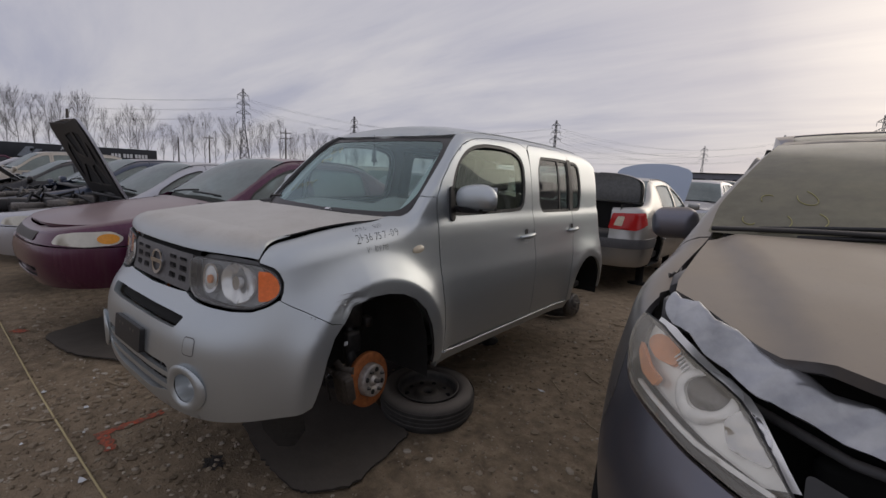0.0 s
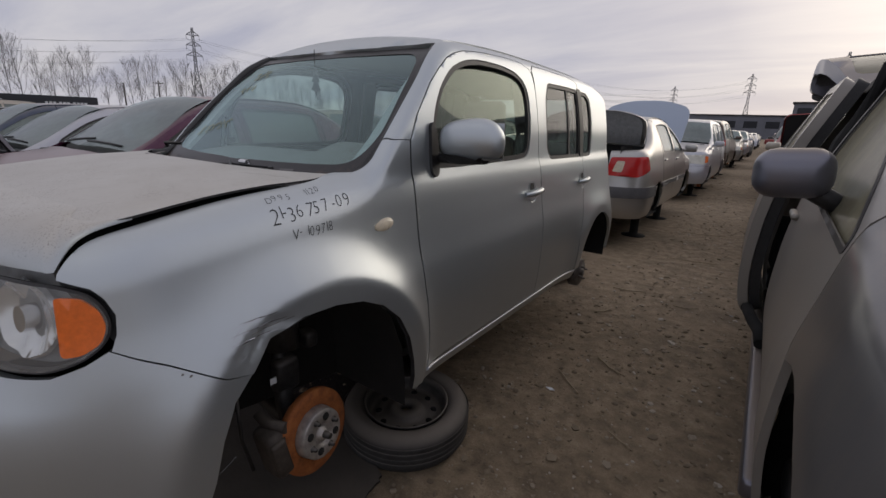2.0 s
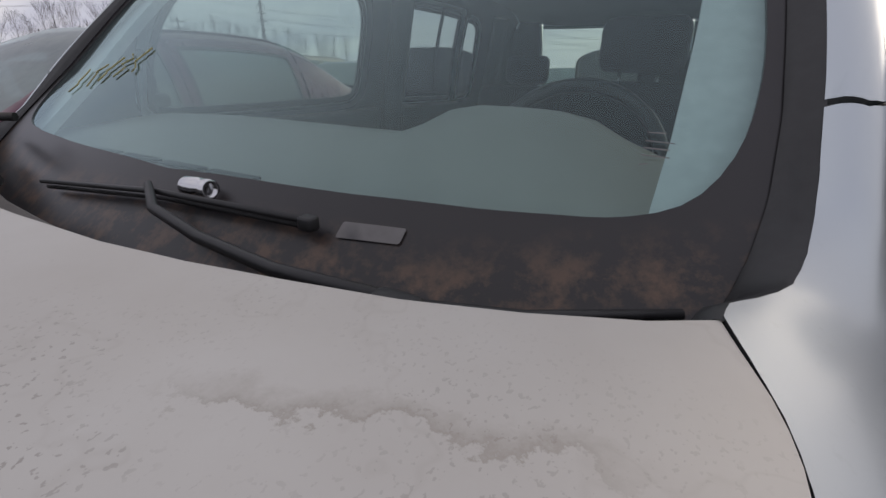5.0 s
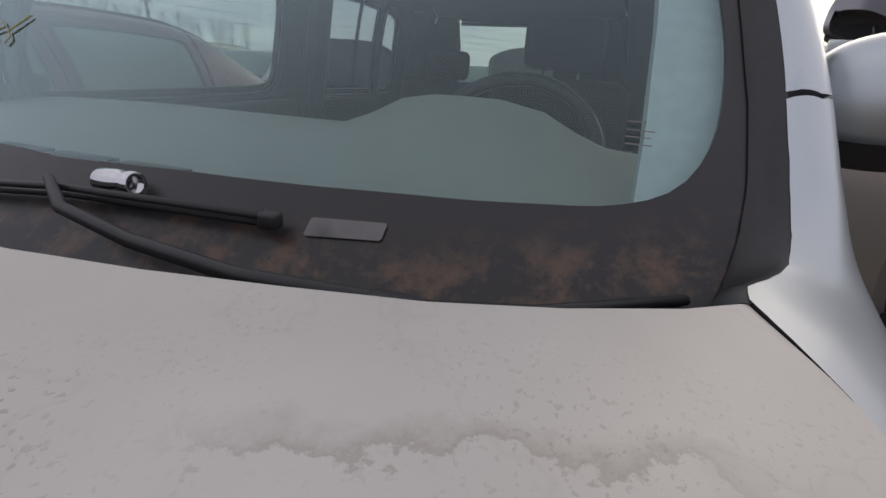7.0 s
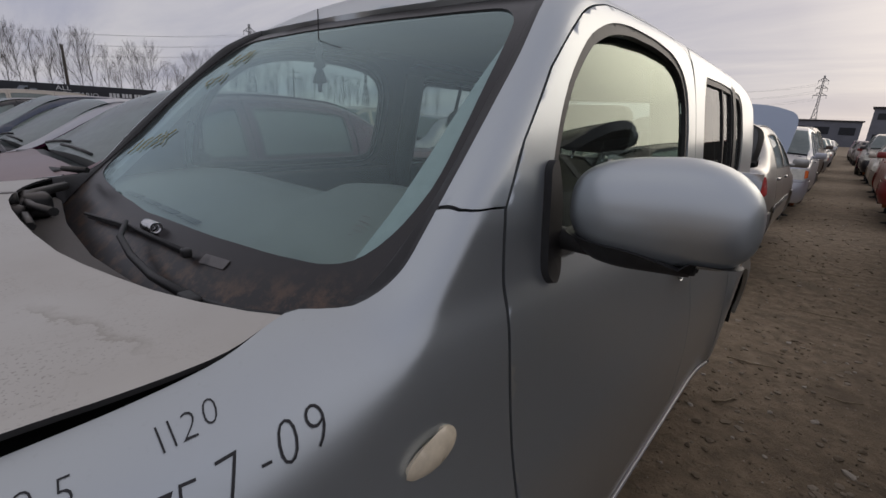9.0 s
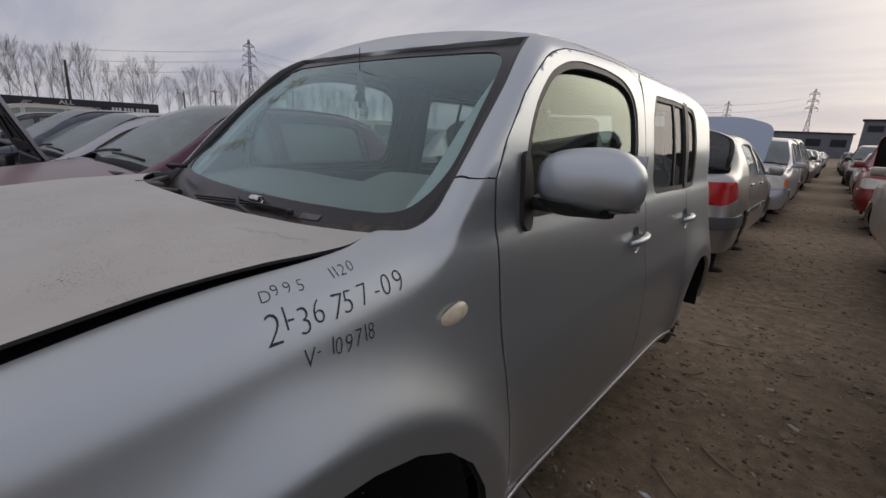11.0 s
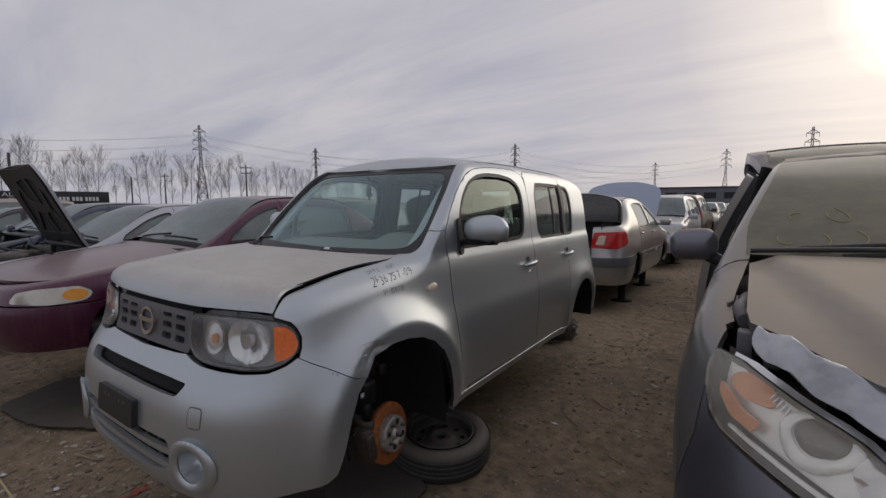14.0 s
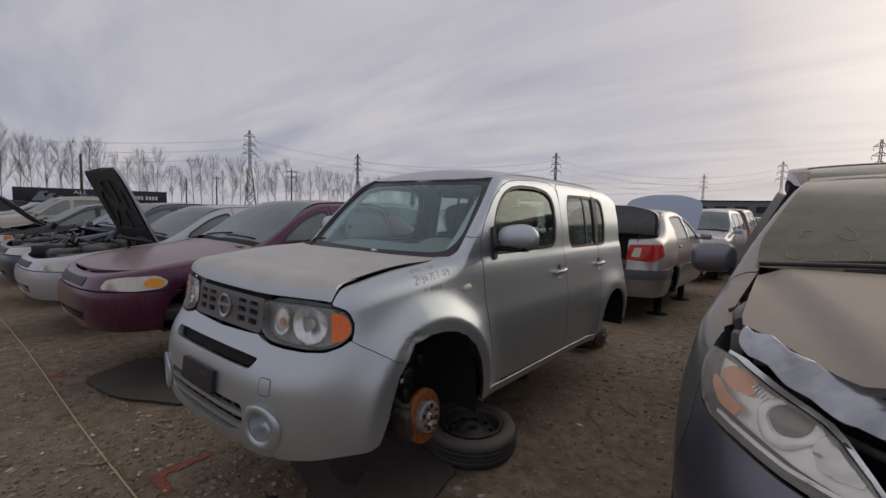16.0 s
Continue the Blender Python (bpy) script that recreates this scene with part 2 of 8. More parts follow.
M["maroon"] = paint("maroon_paint", (0.072, 0.010, 0.040), 0.35, 0.26, 0.55, (0.36, 0.29, 0.25))
M["white_paint"] = paint("pale_silver_paint", (0.46, 0.47, 0.51), 0.45, 0.30, 0.45)
M["blue"] = paint("dark_blue_paint", (0.045, 0.060, 0.095), 0.45, 0.30, 0.5)
M["gunmetal"] = paint("bronze_grey_paint", (0.17, 0.172, 0.205), 0.75, 0.34, 0.86, (0.225, 0.175, 0.125))
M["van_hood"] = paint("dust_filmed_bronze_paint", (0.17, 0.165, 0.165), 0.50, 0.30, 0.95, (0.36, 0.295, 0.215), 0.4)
M["van_side"] = paint("dust_caked_grey_paint", (0.275, 0.258, 0.235), 0.25, 0.40, 1.0, (0.36, 0.31, 0.25), 0.3)
M["rio"] = paint("warm_silver_paint", (0.42, 0.415, 0.40), 0.75, 0.32, 0.30)
M["beige"] = paint("beige_paint", (0.42, 0.38, 0.32), 0.4, 0.34, 0.5)
M["red"] = paint("red_paint", (0.22, 0.018, 0.016), 0.2, 0.32, 0.5)
M["black_paint"] = paint("black_paint", (0.012, 0.012, 0.014), 0.2, 0.28, 0.4)
# silver hood metal with the blue of reflected sky put into its colour
M["pale_blue"] = paint("silver_with_sky_tint", (0.34, 0.40, 0.50), 0.1, 0.5, 0.2)
M["brown"] = paint("brown_paint", (0.09, 0.065, 0.05), 0.4, 0.34, 0.5)
M["black"] = plain("black_plastic", (0.018, 0.018, 0.019), 0.5, 0, 0.3, 60, 0.1)
M["dusty_black"] = plain("dusty_black_plastic", (0.022, 0.022, 0.023), 0.6, 0, 0.3, 60, 0.1, dust=0.30)
M["grey_plastic"] = plain("grey_plastic", (0.10, 0.10, 0.105), 0.55, 0, 0.2, 50, 0.1, dust=0.25)
# near-black: shade of gaps, wells and holes put into colour; also stands and seals
M["void"] = plain("black_parts_and_painted_shade", (0.008, 0.008, 0.008), 0.9, 0, 0.3, 20, 0.2)
M["rubber"] = plain("tyre_rubber", (0.030, 0.029, 0.028), 0.8, 0, 0.35, 24, 0.3, 0.003, dust=0.5)
M["mat"] = plain("rubber_mat", (0.026, 0.021, 0.016), 0.92, 0, 0.65, 7, 0.8, 0.010, dust=0.24)
M["steel"] = plain("black_steel", (0.035, 0.034, 0.034), 0.5, 0.5, 0.4, 40, 0.3, dust=0.3)
M["rim_steel"] = plain("dusty_black_rim", (0.05, 0.048, 0.046), 0.6, 0.2, 0.4, 30, 0.3, dust=0.45)
M["caliper"] = plain("grimy_cast_iron", (0.060, 0.050, 0.042), 0.65, 0.3, 0.4, 45, 0.4, 0.003, dust=0.15)
M["chrome"] = plain("chrome", (0.62, 0.62, 0.63), 0.18, 1.0, 0.1, 40, 0.05)
M["interior"] = plain("interior_trim", (0.045, 0.047, 0.049), 0.75, 0, 0.12, 12, 0.02, dust=0.3)
M["dash"] = plain("dashboard_trim", (0.17, 0.182, 0.178), 0.75, 0, 0.12, 14, 0.02, dust=0.35)
M["cloth"] = plain("seat_cloth", (0.030, 0.031, 0.034), 0.9, 0, 0.15, 18, 0.02)
M["grey_metal"] = plain("grey_cast_metal", (0.16, 0.15, 0.14), 0.55, 0.7, 0.4, 50, 0.4, 0.003, dust=0.2)
M["galv"] = plain("galvanised_steel", (0.22, 0.23, 0.25), 0.5, 0.4, 0.2, 3, 0.05)
M["wood_pole"] = plain("weathered_pole", (0.06, 0.052, 0.045), 0.85, 0, 0.3, 14, 0.3)
M["rope"] = plain("yellow_rope", (0.46, 0.38, 0.21), 0.85, 0, 0.25, 200, 0.5)
M["ink"] = plain("black_marker_ink", (0.012, 0.012, 0.015), 0.5, 0, 0.2, 120, 0.05)
M["white_text"] = plain("white_sign_paint", (0.62, 0.64, 0.66), 0.6, 0, 0.1, 10, 0.05)
M["sign"] = plain("dark_sign_board", (0.012, 0.015, 0.022), 0.5, 0, 0.25, 2, 0.05)
M["grey_sign"] = plain("grey_sign_shape", (0.20, 0.23, 0.27), 0.6, 0, 0.15, 8, 0.05)
M["amber"] = plain("amber_lens", (0.80, 0.17, 0.03), 0.2, 0, 0.12, 70, 0.1)
M["amber_yellow"] = plain("yellow_amber_lens", (0.85, 0.36, 0.04), 0.2, 0, 0.12, 70, 0.1)
M["amber_dim"] = plain("faded_amber_reflector", (0.72, 0.30, 0.12), 0.3, 0, 0.25, 30, 0.1)
M["red_lens"] = plain("red_tail_lens", (0.50, 0.018, 0.018), 0.15, 0, 0.15, 60, 0.1)
M["pale_lens"] = plain("pale_yellowed_lens", (0.62, 0.61, 0.54), 0.22, 0, 0.15, 12, 0.05)
M["reflector"] = plain("silvered_reflector", (0.88, 0.89, 0.90), 0.25, 0.25, 0.2, 25, 0.3, 0.004)
M["mirror_bowl"] = plain("silvered_lamp_bowl", (0.86, 0.87, 0.88), 0.22, 0.7, 0.15, 20, 0.2, 0.004)
M["lamp_grey"] = plain("grey_lamp_bowl", (0.24, 0.25, 0.255), 0.4, 0.2, 0.2, 30, 0.1)
M["housing_pale"] = plain("pale_lamp_housing", (0.86, 0.86, 0.84), 0.28, 0.5, 0.12, 14, 0.2, 0.003)
M["insul"] = plain("silver_heat_shield", (0.40, 0.41, 0.43), 0.30, 0.85, 0.4, 7, 0.25, 0.004)
M["bark"] = plain("grey_bark", (0.055, 0.047, 0.047), 0.9, 0, 0.3, 20, 0.3)
M["pillar_trim"] = plain("pale_grey_trim", (0.42, 0.445, 0.435), 0.7, 0, 0.1, 60, 0.1)
M["hub"] = plain("scraped_hub_steel", (0.40, 0.375, 0.35), 0.45, 0.6, 0.4, 35, 0.4, 0.002)
M["yellow_ink"] = plain("yellow_grease_pen", (0.36, 0.33, 0.14), 0.8, 0, 0.2, 60, 0.05)
M["concrete"] = plain("far_grey_facade", (0.16, 0.17, 0.20), 0.8, 0, 0.15, 0.5, 0.05)
M["white_plastic"] = plain("pale_marker_lens", (0.66, 0.58, 0.44), 0.25, 0, 0.15, 40, 0.1)
M["straw"] = plain("dry_stalk", (0.30, 0.24, 0.16), 0.9, 0, 0.3, 40, 0.2)
M["windscreen"] = glass("dusty_windscreen_glass", (0.80, 0.94, 0.93), 1, 0.035, 0.05, ((0.52, 0.60, 0.58), (0.66, 0.74, 0.72)), 0.6, (0.82, 2.5), (0.62, 0.78, 0.79))
M["side_glass"] = glass("side_glass", (0.52, 0.60, 0.56), 1, 0.02, 0.02, glance=(0.50, 2.2), sheen=(0.80, 0.90, 0.80))
M["dark_glass"] = glass("privacy_glass", (0.40, 0.45, 0.44), 1, 0.05, 0.03, glance=(0.45, 5.0))
M["far_glass"] = glass("car_glass", (0.50, 0.62, 0.61), 1, 0.44, 0.03, ((0.36, 0.42, 0.405), (0.48, 0.535, 0.51)), 0.75)
M["dirty_glass"] = glass("dirt_caked_glass", (0.10, 0.11, 0.09), 1, 0.62, 0.14, ((0.31, 0.29, 0.205), (0.44, 0.405, 0.285)))
M["lens"] = glass("hazed_lamp_lens", (0.95, 0.96, 0.95), 1, 0.22, 0.08, ((0.50, 0.50, 0.49), (0.62, 0.62, 0.60)))
M["yellow_lens"] = glass("yellowed_lamp_lens", (0.98, 0.97, 0.93), 1, 0.26, 0.08, ((0.74, 0.68, 0.54), (0.86, 0.83, 0.75)), 0.45)


def rust_build(m, n, l, b):
    t = noise_node(n, l, 28, 8, 0.7)
    t2 = noise_node(n, l, 6, 4)
    c = ramp(n, l, t.outputs["Fac"], ((0.25, (0.12, 0.035, 0.012)), (0.55, (0.36, 0.115, 0.028)), (0.8, (0.48, 0.20, 0.06))))
    l.new(mix(n, l, times(n, l, t2.outputs["Fac"], 0.4), c, (0.20, 0.075, 0.03)), b.inputs["Base Color"])
    b.inputs["Roughness"].default_value, b.inputs["Metallic"].default_value = 0.75, 0.25
    bump(n, l, b, t.outputs["Fac"], 0.4, 0.002)


M["rust"] = material("rusted_disc", rust_build)


def frit_build(m, n, l, b):
    """Black glass border with brown dirt caught along its foot."""
    c = n.new("ShaderNodeTexCoord")
    s = n.new("ShaderNodeSeparateXYZ")
    l.new(c.outputs["Object"], s.inputs[0])
    t = noise_node(n, l, 26, 8, 0.7)
    g = n.new("ShaderNodeMapRange")
    g.inputs[1].default_value, g.inputs[2].default_value, g.inputs[3].default_value, g.inputs[4].default_value = 1.350, 1.312, 0.0, 0.62
    ax = n.new("ShaderNodeMath"); ax.operation = "ABSOLUTE"
    l.new(s.outputs["X"], ax.inputs[0])
    climb = n.new("ShaderNodeMapRange")
    climb.inputs[1].default_value, climb.inputs[2].default_value, climb.inputs[3].default_value, climb.inputs[4].default_value = 0.42, 0.66, 0.0, 0.040
    l.new(ax.outputs[0], climb.inputs[0])
    low = n.new("ShaderNodeMath"); low.operation = "SUBTRACT"
    l.new(s.outputs["Z"], low.inputs[0]); l.new(climb.outputs[0], low.inputs[1])
    l.new(low.outputs[0], g.inputs[0])
    patch = ramp(n, l, t.outputs["Fac"], ((0.46, (0.0,) * 3), (0.62, (1.0,) * 3)))
    col = mix(n, l, times(n, l, patch, g.outputs[0]), (0.016, 0.015, 0.017), (0.155, 0.092, 0.055))
    t2 = noise_node(n, l, 4, 5)
    col = mix(n, l, times(n, l, t2.outputs["Fac"], 0.05), col, (0.3, 0.27, 0.25))
    l.new(col, b.inputs["Base Color"])
    b.inputs["Roughness"].default_value = 0.32
    b.inputs["Specular IOR Level"].default_value = 0.38


M["frit"] = material("black_glass_border", frit_build)


def dirt_build(m, n, l, b):
    a = noise_node(n, l, 0.35, 7, 0.62)
    f = noise_node(n, l, 9, 9, 0.68)
    p = noise_node(n, l, 75, 4, 0.6)
    w = noise_node(n, l, 0.9, 5, 0.7)
    c = ramp(n, l, f.outputs["Fac"], ((0.28, (0.100, 0.074, 0.046)), (0.50, (0.248, 0.187, 0.121)), (0.72, (0.39, 0.307, 0.208))))
    c = mix(n, l, times(n, l, ramp(n, l, a.outputs["Fac"], ((0.42, (0.0,) * 3), (0.66, (1.0,) * 3))), 0.6), c, (0.255, 0.192, 0.125))
    c = mix(n, l, times(n, l, ramp(n, l, w.outputs["Fac"], ((0.5, (0.0,) * 3), (0.7, (1.0,) * 3))), 0.65), c, (0.086, 0.065, 0.042))
    c = mix(n, l, times(n, l, ramp(n, l, p.outputs["Fac"], ((0.60, (0.0,) * 3), (0.72, (1.0,) * 3))), 0.5), c, (0.32, 0.26, 0.185))
    l.new(c, b.inputs["Base Color"])
    b.inputs["Roughness"].default_value = 0.92
    s = n.new("ShaderNodeMath"); s.operation = "ADD"
    l.new(f.outputs["Fac"], s.inputs[0]); l.new(times(n, l, p.outputs["Fac"], 0.3), s.inputs[1])
    grain = noise_node(n, l, 260, 3, 0.6)
    c = mix(n, l, times(n, l, ramp(n, l, grain.outputs["Fac"], ((0.42, (1.0,) * 3), (0.56, (0.0,) * 3))), 0.22), c, (0.062, 0.046, 0.030))
    l.new(c, b.inputs["Base Color"])
    bump(n, l, b, s.outputs[0], 0.85, 0.03)


M["dirt"] = material("packed_dirt", dirt_build)


def stone_build(m, n, l, b):
    o = n.new("ShaderNodeNewGeometry")
    c = ramp(n, l, o.outputs["Random Per Island"], ((0.0, (0.13, 0.098, 0.064)), (0.45, (0.235, 0.184, 0.125)), (0.85, (0.34, 0.29, 0.22)), (1.0, (0.52, 0.47, 0.40))))
    t = noise_node(n, l, 90, 4)
    l.new(mix(n, l, times(n, l, t.outputs["Fac"], 0.4), c, (0.15, 0.115, 0.078)), b.inputs["Base Color"])
    b.inputs["Roughness"].default_value = 0.9


M["stone"] = material("gravel", stone_build)


def spray_build(m, n, l, b):
    """Sprayed paint that has soaked into the dirt and worn through."""
    t = noise_node(n, l, 38, 8, 0.72)
    t2 = noise_node(n, l, 9, 4, 0.6)
    c = mix(n, l, ramp(n, l, t.outputs["Fac"], ((0.38, (0.0,) * 3), (0.62, (1.0,) * 3))), (0.10, 0.075, 0.058), (0.62, 0.10, 0.035))
    c = mix(n, l, times(n, l, t2.outputs["Fac"], 0.45), c, (0.13, 0.085, 0.062))
    l.new(c, b.inputs["Base Color"])
    b.inputs["Roughness"].default_value = 0.9
    bump(n, l, b, t.outputs["Fac"], 0.6, 0.01)


M["orange_paint"] = material("orange_spray_paint", spray_build)


def oil_build(m, n, l, b):
    t = noise_node(n, l, 22, 6, 0.65)
    l.new(ramp(n, l, t.outputs["Fac"], ((0.35, (0.010, 0.009, 0.008)), (0.7, (0.035, 0.029, 0.024)))), b.inputs["Base Color"])
    b.inputs["Roughness"].default_value = 0.6
    bump(n, l, b, t.outputs["Fac"], 0.7, 0.02)


M["oil"] = material("oil_soaked_dirt", oil_build)

# ---- geometry helpers ----
def curve(*pts):
    """A smooth curve through points that does not overshoot; takes arrays."""
    xs, ys = np.array([p[0] for p in pts], float), np.array([p[1] for p in pts], float)
    h = np.diff(xs)
    d = np.diff(ys) / h
    m = np.zeros(len(xs))
    if len(xs) > 2:
        k = d[:-1] * d[1:] > 0
        w1, w2 = 2 * h[1:] + h[:-1], h[1:] + 2 * h[:-1]
        with np.errstate(divide="ignore", invalid="ignore"):
            m[1:-1] = np.where(k, (w1 + w2) / (w1 / d[:-1] + w2 / d[1:]), 0)
    m[0], m[-1] = d[0], d[-1]

    def f(x):
        x = np.clip(np.asarray(x, float), xs[0], xs[-1])
        i = np.clip(np.searchsorted(xs, x, side="right") - 1, 0, len(h) - 1)
        t = (x - xs[i]) / h[i]
        return ((1 + 2 * t) * (1 - t) ** 2 * ys[i] + t * (1 - t) ** 2 * h[i] * m[i] + t * t * (3 - 2 * t) * ys[i + 1] + t * t * (t - 1) * h[i] * m[i + 1])
    return f


def inside(poly, px, py):
    poly = np.asarray(poly)
    x0, y0 = poly[:, 0], poly[:, 1]
    x1, y1 = np.roll(x0, -1), np.roll(y0, -1)
    c = np.zeros(len(px), bool)
    for a, b_, c_, d in zip(x0, y0, x1, y1):
        if b_ == d:
            continue
        hit = (b_ > py) != (d > py)
        c ^= hit & (px < (c_ - a) * (py - b_) / (d - b_) + a)
    return c


def dense(poly, step):
    out = []
    for i, p in enumerate(poly):
        q = poly[(i + 1) % len(poly)]
        k = max(1, int(math.ceil(math.hypot(q[0] - p[0], q[1] - p[1]) / step)))
        out += [(p[0] + (q[0] - p[0]) * j / k, p[1] + (q[1] - p[1]) * j / k) for j in range(k)]
    return out


def rounded(poly, r, n=6):
    """A polygon with its corners rounded; r: one radius or one for each corner."""
    out, k = [], len(poly)
    for i in range(k):
        rad = r[i] if isinstance(r, (list, tuple)) else r
        p, a, b = Vector(poly[i]), Vector(poly[i - 1]), Vector(poly[(i + 1) % k])
        u, v = (a - p), (b - p)
        d = min(rad, u.length * 0.49, v.length * 0.49)
        s, e = p + u.normalized() * d, p + v.normalized() * d
        for j in range(n + 1):
            t = j / n
            q = s * (1 - t) ** 2 + p * 2 * t * (1 - t) + e * t * t
            out.append((q.x, q.y))
    return out


def circle(cx, cy, r, n=28, ry=None):
    return [(cx + r * math.cos(2 * math.pi * i / n), cy + (ry or r) * math.sin(2 * math.pi * i / n)) for i in range(n)]


def shrink(poly, d):
    """A convex-ish outline moved inwards by d."""
    a = sum(p[0] * q[1] - q[0] * p[1] for p, q in zip(poly, poly[1:] + poly[:1]))
    sgn, out, n = (1 if a > 0 else -1), [], len(poly)
    for i in range(n):
        p, q = Vector(poly[i - 1]), Vector(poly[(i + 1) % n])
        t = q - p
        if t.length < 1e-9:
            out.append(poly[i]); continue
        t.normalize()
        out.append((poly[i][0] - t.y * d * sgn, poly[i][1] + t.x * d * sgn))
    return out


from mathutils import geometry


def sheet(poly, step, fn, holes=(), rim=0.012, flip=False, aspect=1.0, bm=None, rim_mat=0):
    """A panel: the flat outline (with holes) filled with an even net, laid on the surface fn(u, v), its edges turned in by rim."""
    loops = [dense(list(poly), step)] + [dense(list(h), step) for h in holes]
    pts, edges, rings = [], [], []
    for lp in loops:
        s = len(pts)
        pts += lp
        ring = list(range(s, s + len(lp)))
        rings.append(ring)
        edges += [(ring[i], ring[(i + 1) % len(ring)]) for i in range(len(ring))]
    o = np.array(loops[0])
    gx = np.arange(o[:, 0].min() + step / 2, o[:, 0].max(), step)
    gy = np.arange(o[:, 1].min() + step / 2, o[:, 1].max(), step)
    if len(gx) and len(gy):
        X, Y = np.meshgrid(gx, gy)
        X[1::2] += step * 0.25
        X, Y = X.ravel(), Y.ravel()
        ok = inside(loops[0], X, Y)
        for h in loops[1:]:
            ok &= ~inside(h, X, Y)
        X, Y = X[ok], Y[ok]
        if len(X):
            B = np.array(pts)
            dmin = np.full(len(X), 1e9)
            for i in range(0, len(B), 64):
                c = B[i:i + 64]
                dmin = np.minimum(dmin, ((X[:, None] - c[:, 0]) ** 2 + (Y[:, None] - c[:, 1]) ** 2).min(1))
            ok = dmin > (0.45 * step) ** 2
            pts += list(zip(X[ok].tolist(), Y[ok].tolist()))
    v2, _, tris, orig, _, _ = geometry.delaunay_2d_cdt([Vector(p) for p in pts], edges, [], 0, 1e-7)
    U, V = np.array([v.x for v in v2]), np.array([v.y for v in v2])
    T = np.array([f for f in tris if len(f) == 3])
    cu, cv = U[T].mean(1), V[T].mean(1)
    ok = inside(loops[0], cu, cv)
    for h in loops[1:]:
        ok &= ~inside(h, cu, cv)
    T = T[ok]
    x, y, z = fn(U, V)
    e = 1e-3
    ax, ay, az = fn(U + e, V)
    bx, by, bz = fn(U, V + e)
    n = np.cross(np.stack([ax - x, ay - y, az - z], 1), np.stack([bx - x, by - y, bz - z], 1))
    ln = np.linalg.norm(n, axis=1, keepdims=True)
    n = n / np.where(ln < 1e-12, 1, ln)
    if flip:
        n = -n
    co = np.stack([x, y, z], 1)
    own = bm is None
    bm = bm or bmesh.new()
    vs = [bm.verts.new(c) for c in co]
    used = set()
    for t in T:
        t = [int(i) for i in t]
        if flip:
            t = t[::-1]
        try:
            f = bm.faces.new([vs[i] for i in t])
            f.smooth = True
        except ValueError:
            continue
    if rim:
        count = {}
        for t in T:
            t = [int(i) for i in t]
            for i in range(3):
                a, b = t[i], t[(i + 1) % 3]
                k = (min(a, b), max(a, b))
                count[k] = (count.get(k, (0,))[0] + 1, a, b)
        low = {}
        for c, a, b in count.values():
            if c != 1:
                continue
            for i in (a, b):
                if i not in low:
                    low[i] = bm.verts.new(co[i] - n[i] * rim)
            q = [vs[b], vs[a], low[a], low[b]]
            if flip:
                q = q[::-1]
            try:
                f = bm.faces.new(q)
                f.smooth, f.material_index = True, rim_mat
                ed = bm.edges.get((vs[a], vs[b]))
                if ed:
                    ed.smooth = False
            except ValueError:
                pass
    loose = [v for v in bm.verts if not v.link_faces]
    for v in loose:
        bm.verts.remove(v)
    return bm


def mesh_of(bm, name, mats):
    me = bpy.data.meshes.new(name)
    bm.normal_update()
    bm.to_mesh(me)
    bm.free()
    for m in (mats if isinstance(mats, (list, tuple)) else [mats]):
        me.materials.append(m)
    return me


def part(name, bm, mat, parent=None, label=""):
    ob = new(name, mesh_of(bm, name, mat))
    if "glass" in ob.data.materials[0].name or "lens" in ob.data.materials[0].name:
        ob.visible_shadow = False
    if parent:
        ob.parent = parent
    if label:
        tagged(ob, label)
    return ob


def thing(name, label, category, group="", kind="", at=None):
    e = new(name)
    e.empty_display_size = 0.1
    if at is not None:
        e.matrix_world = at
    return tagged(e, label, category, group, kind)


def sub(name, parent, label=""):
    e = new(name)
    e.empty_display_size, e.parent = 0.05, parent
    return tagged(e, label)


def box(bm, cx, cy, cz, sx, sy, sz, r=0.0, m=None, seg=2, mat=0):
    g = bmesh.ops.create_cube(bm, size=1.0)
    bmesh.ops.scale(bm, vec=(sx, sy, sz), verts=g["verts"])
    vs = g["verts"]
    fs = list({f for v in vs for f in v.link_faces})
    for f in fs:
        f.material_index = mat
    if r:
        es = list({e for v in vs for e in v.link_edges})
        res = bmesh.ops.bevel(bm, geom=es, offset=r, segments=seg, affect="EDGES", profile=0.5)
        vs = list({v for f in res["faces"] for v in f.verts} | {v for v in vs if v.is_valid})
        for v in vs:
            for f in v.link_faces:
                f.smooth = True
                f.material_index = mat
    bmesh.ops.transform(bm, matrix=Matrix.Translation((cx, cy, cz)) @ (m or Matrix()), verts=vs)
    return vs


def tube(bm, pts, r, n=8, cap=True):
    """A round bar along a line of points; r: one radius or one for each point."""
    P = [Vector(p) for p in pts]
    rings = []
    for i, p in enumerate(P):
        d = (P[min(i + 1, len(P) - 1)] - P[max(i - 1, 0)]).normalized()
        a = d.orthogonal().normalized()
        if abs(d.z) < 0.95:
            a = d.cross(Vector((0, 0, 1))).normalized()
        b = d.cross(a)
        rr = r[i] if isinstance(r, (list, tuple)) else r
        rings.append([bm.verts.new(p + (a * math.cos(2 * math.pi * k / n) + b * math.sin(2 * math.pi * k / n)) * rr) for k in range(n)])
    for s, t in zip(rings, rings[1:]):
        for k in range(n):
            f = bm.faces.new((s[k], s[(k + 1) % n], t[(k + 1) % n], t[k]))
            f.smooth = True
    if cap:
        bm.faces.new(rings[0][::-1]); bm.faces.new(rings[-1])
    return bm


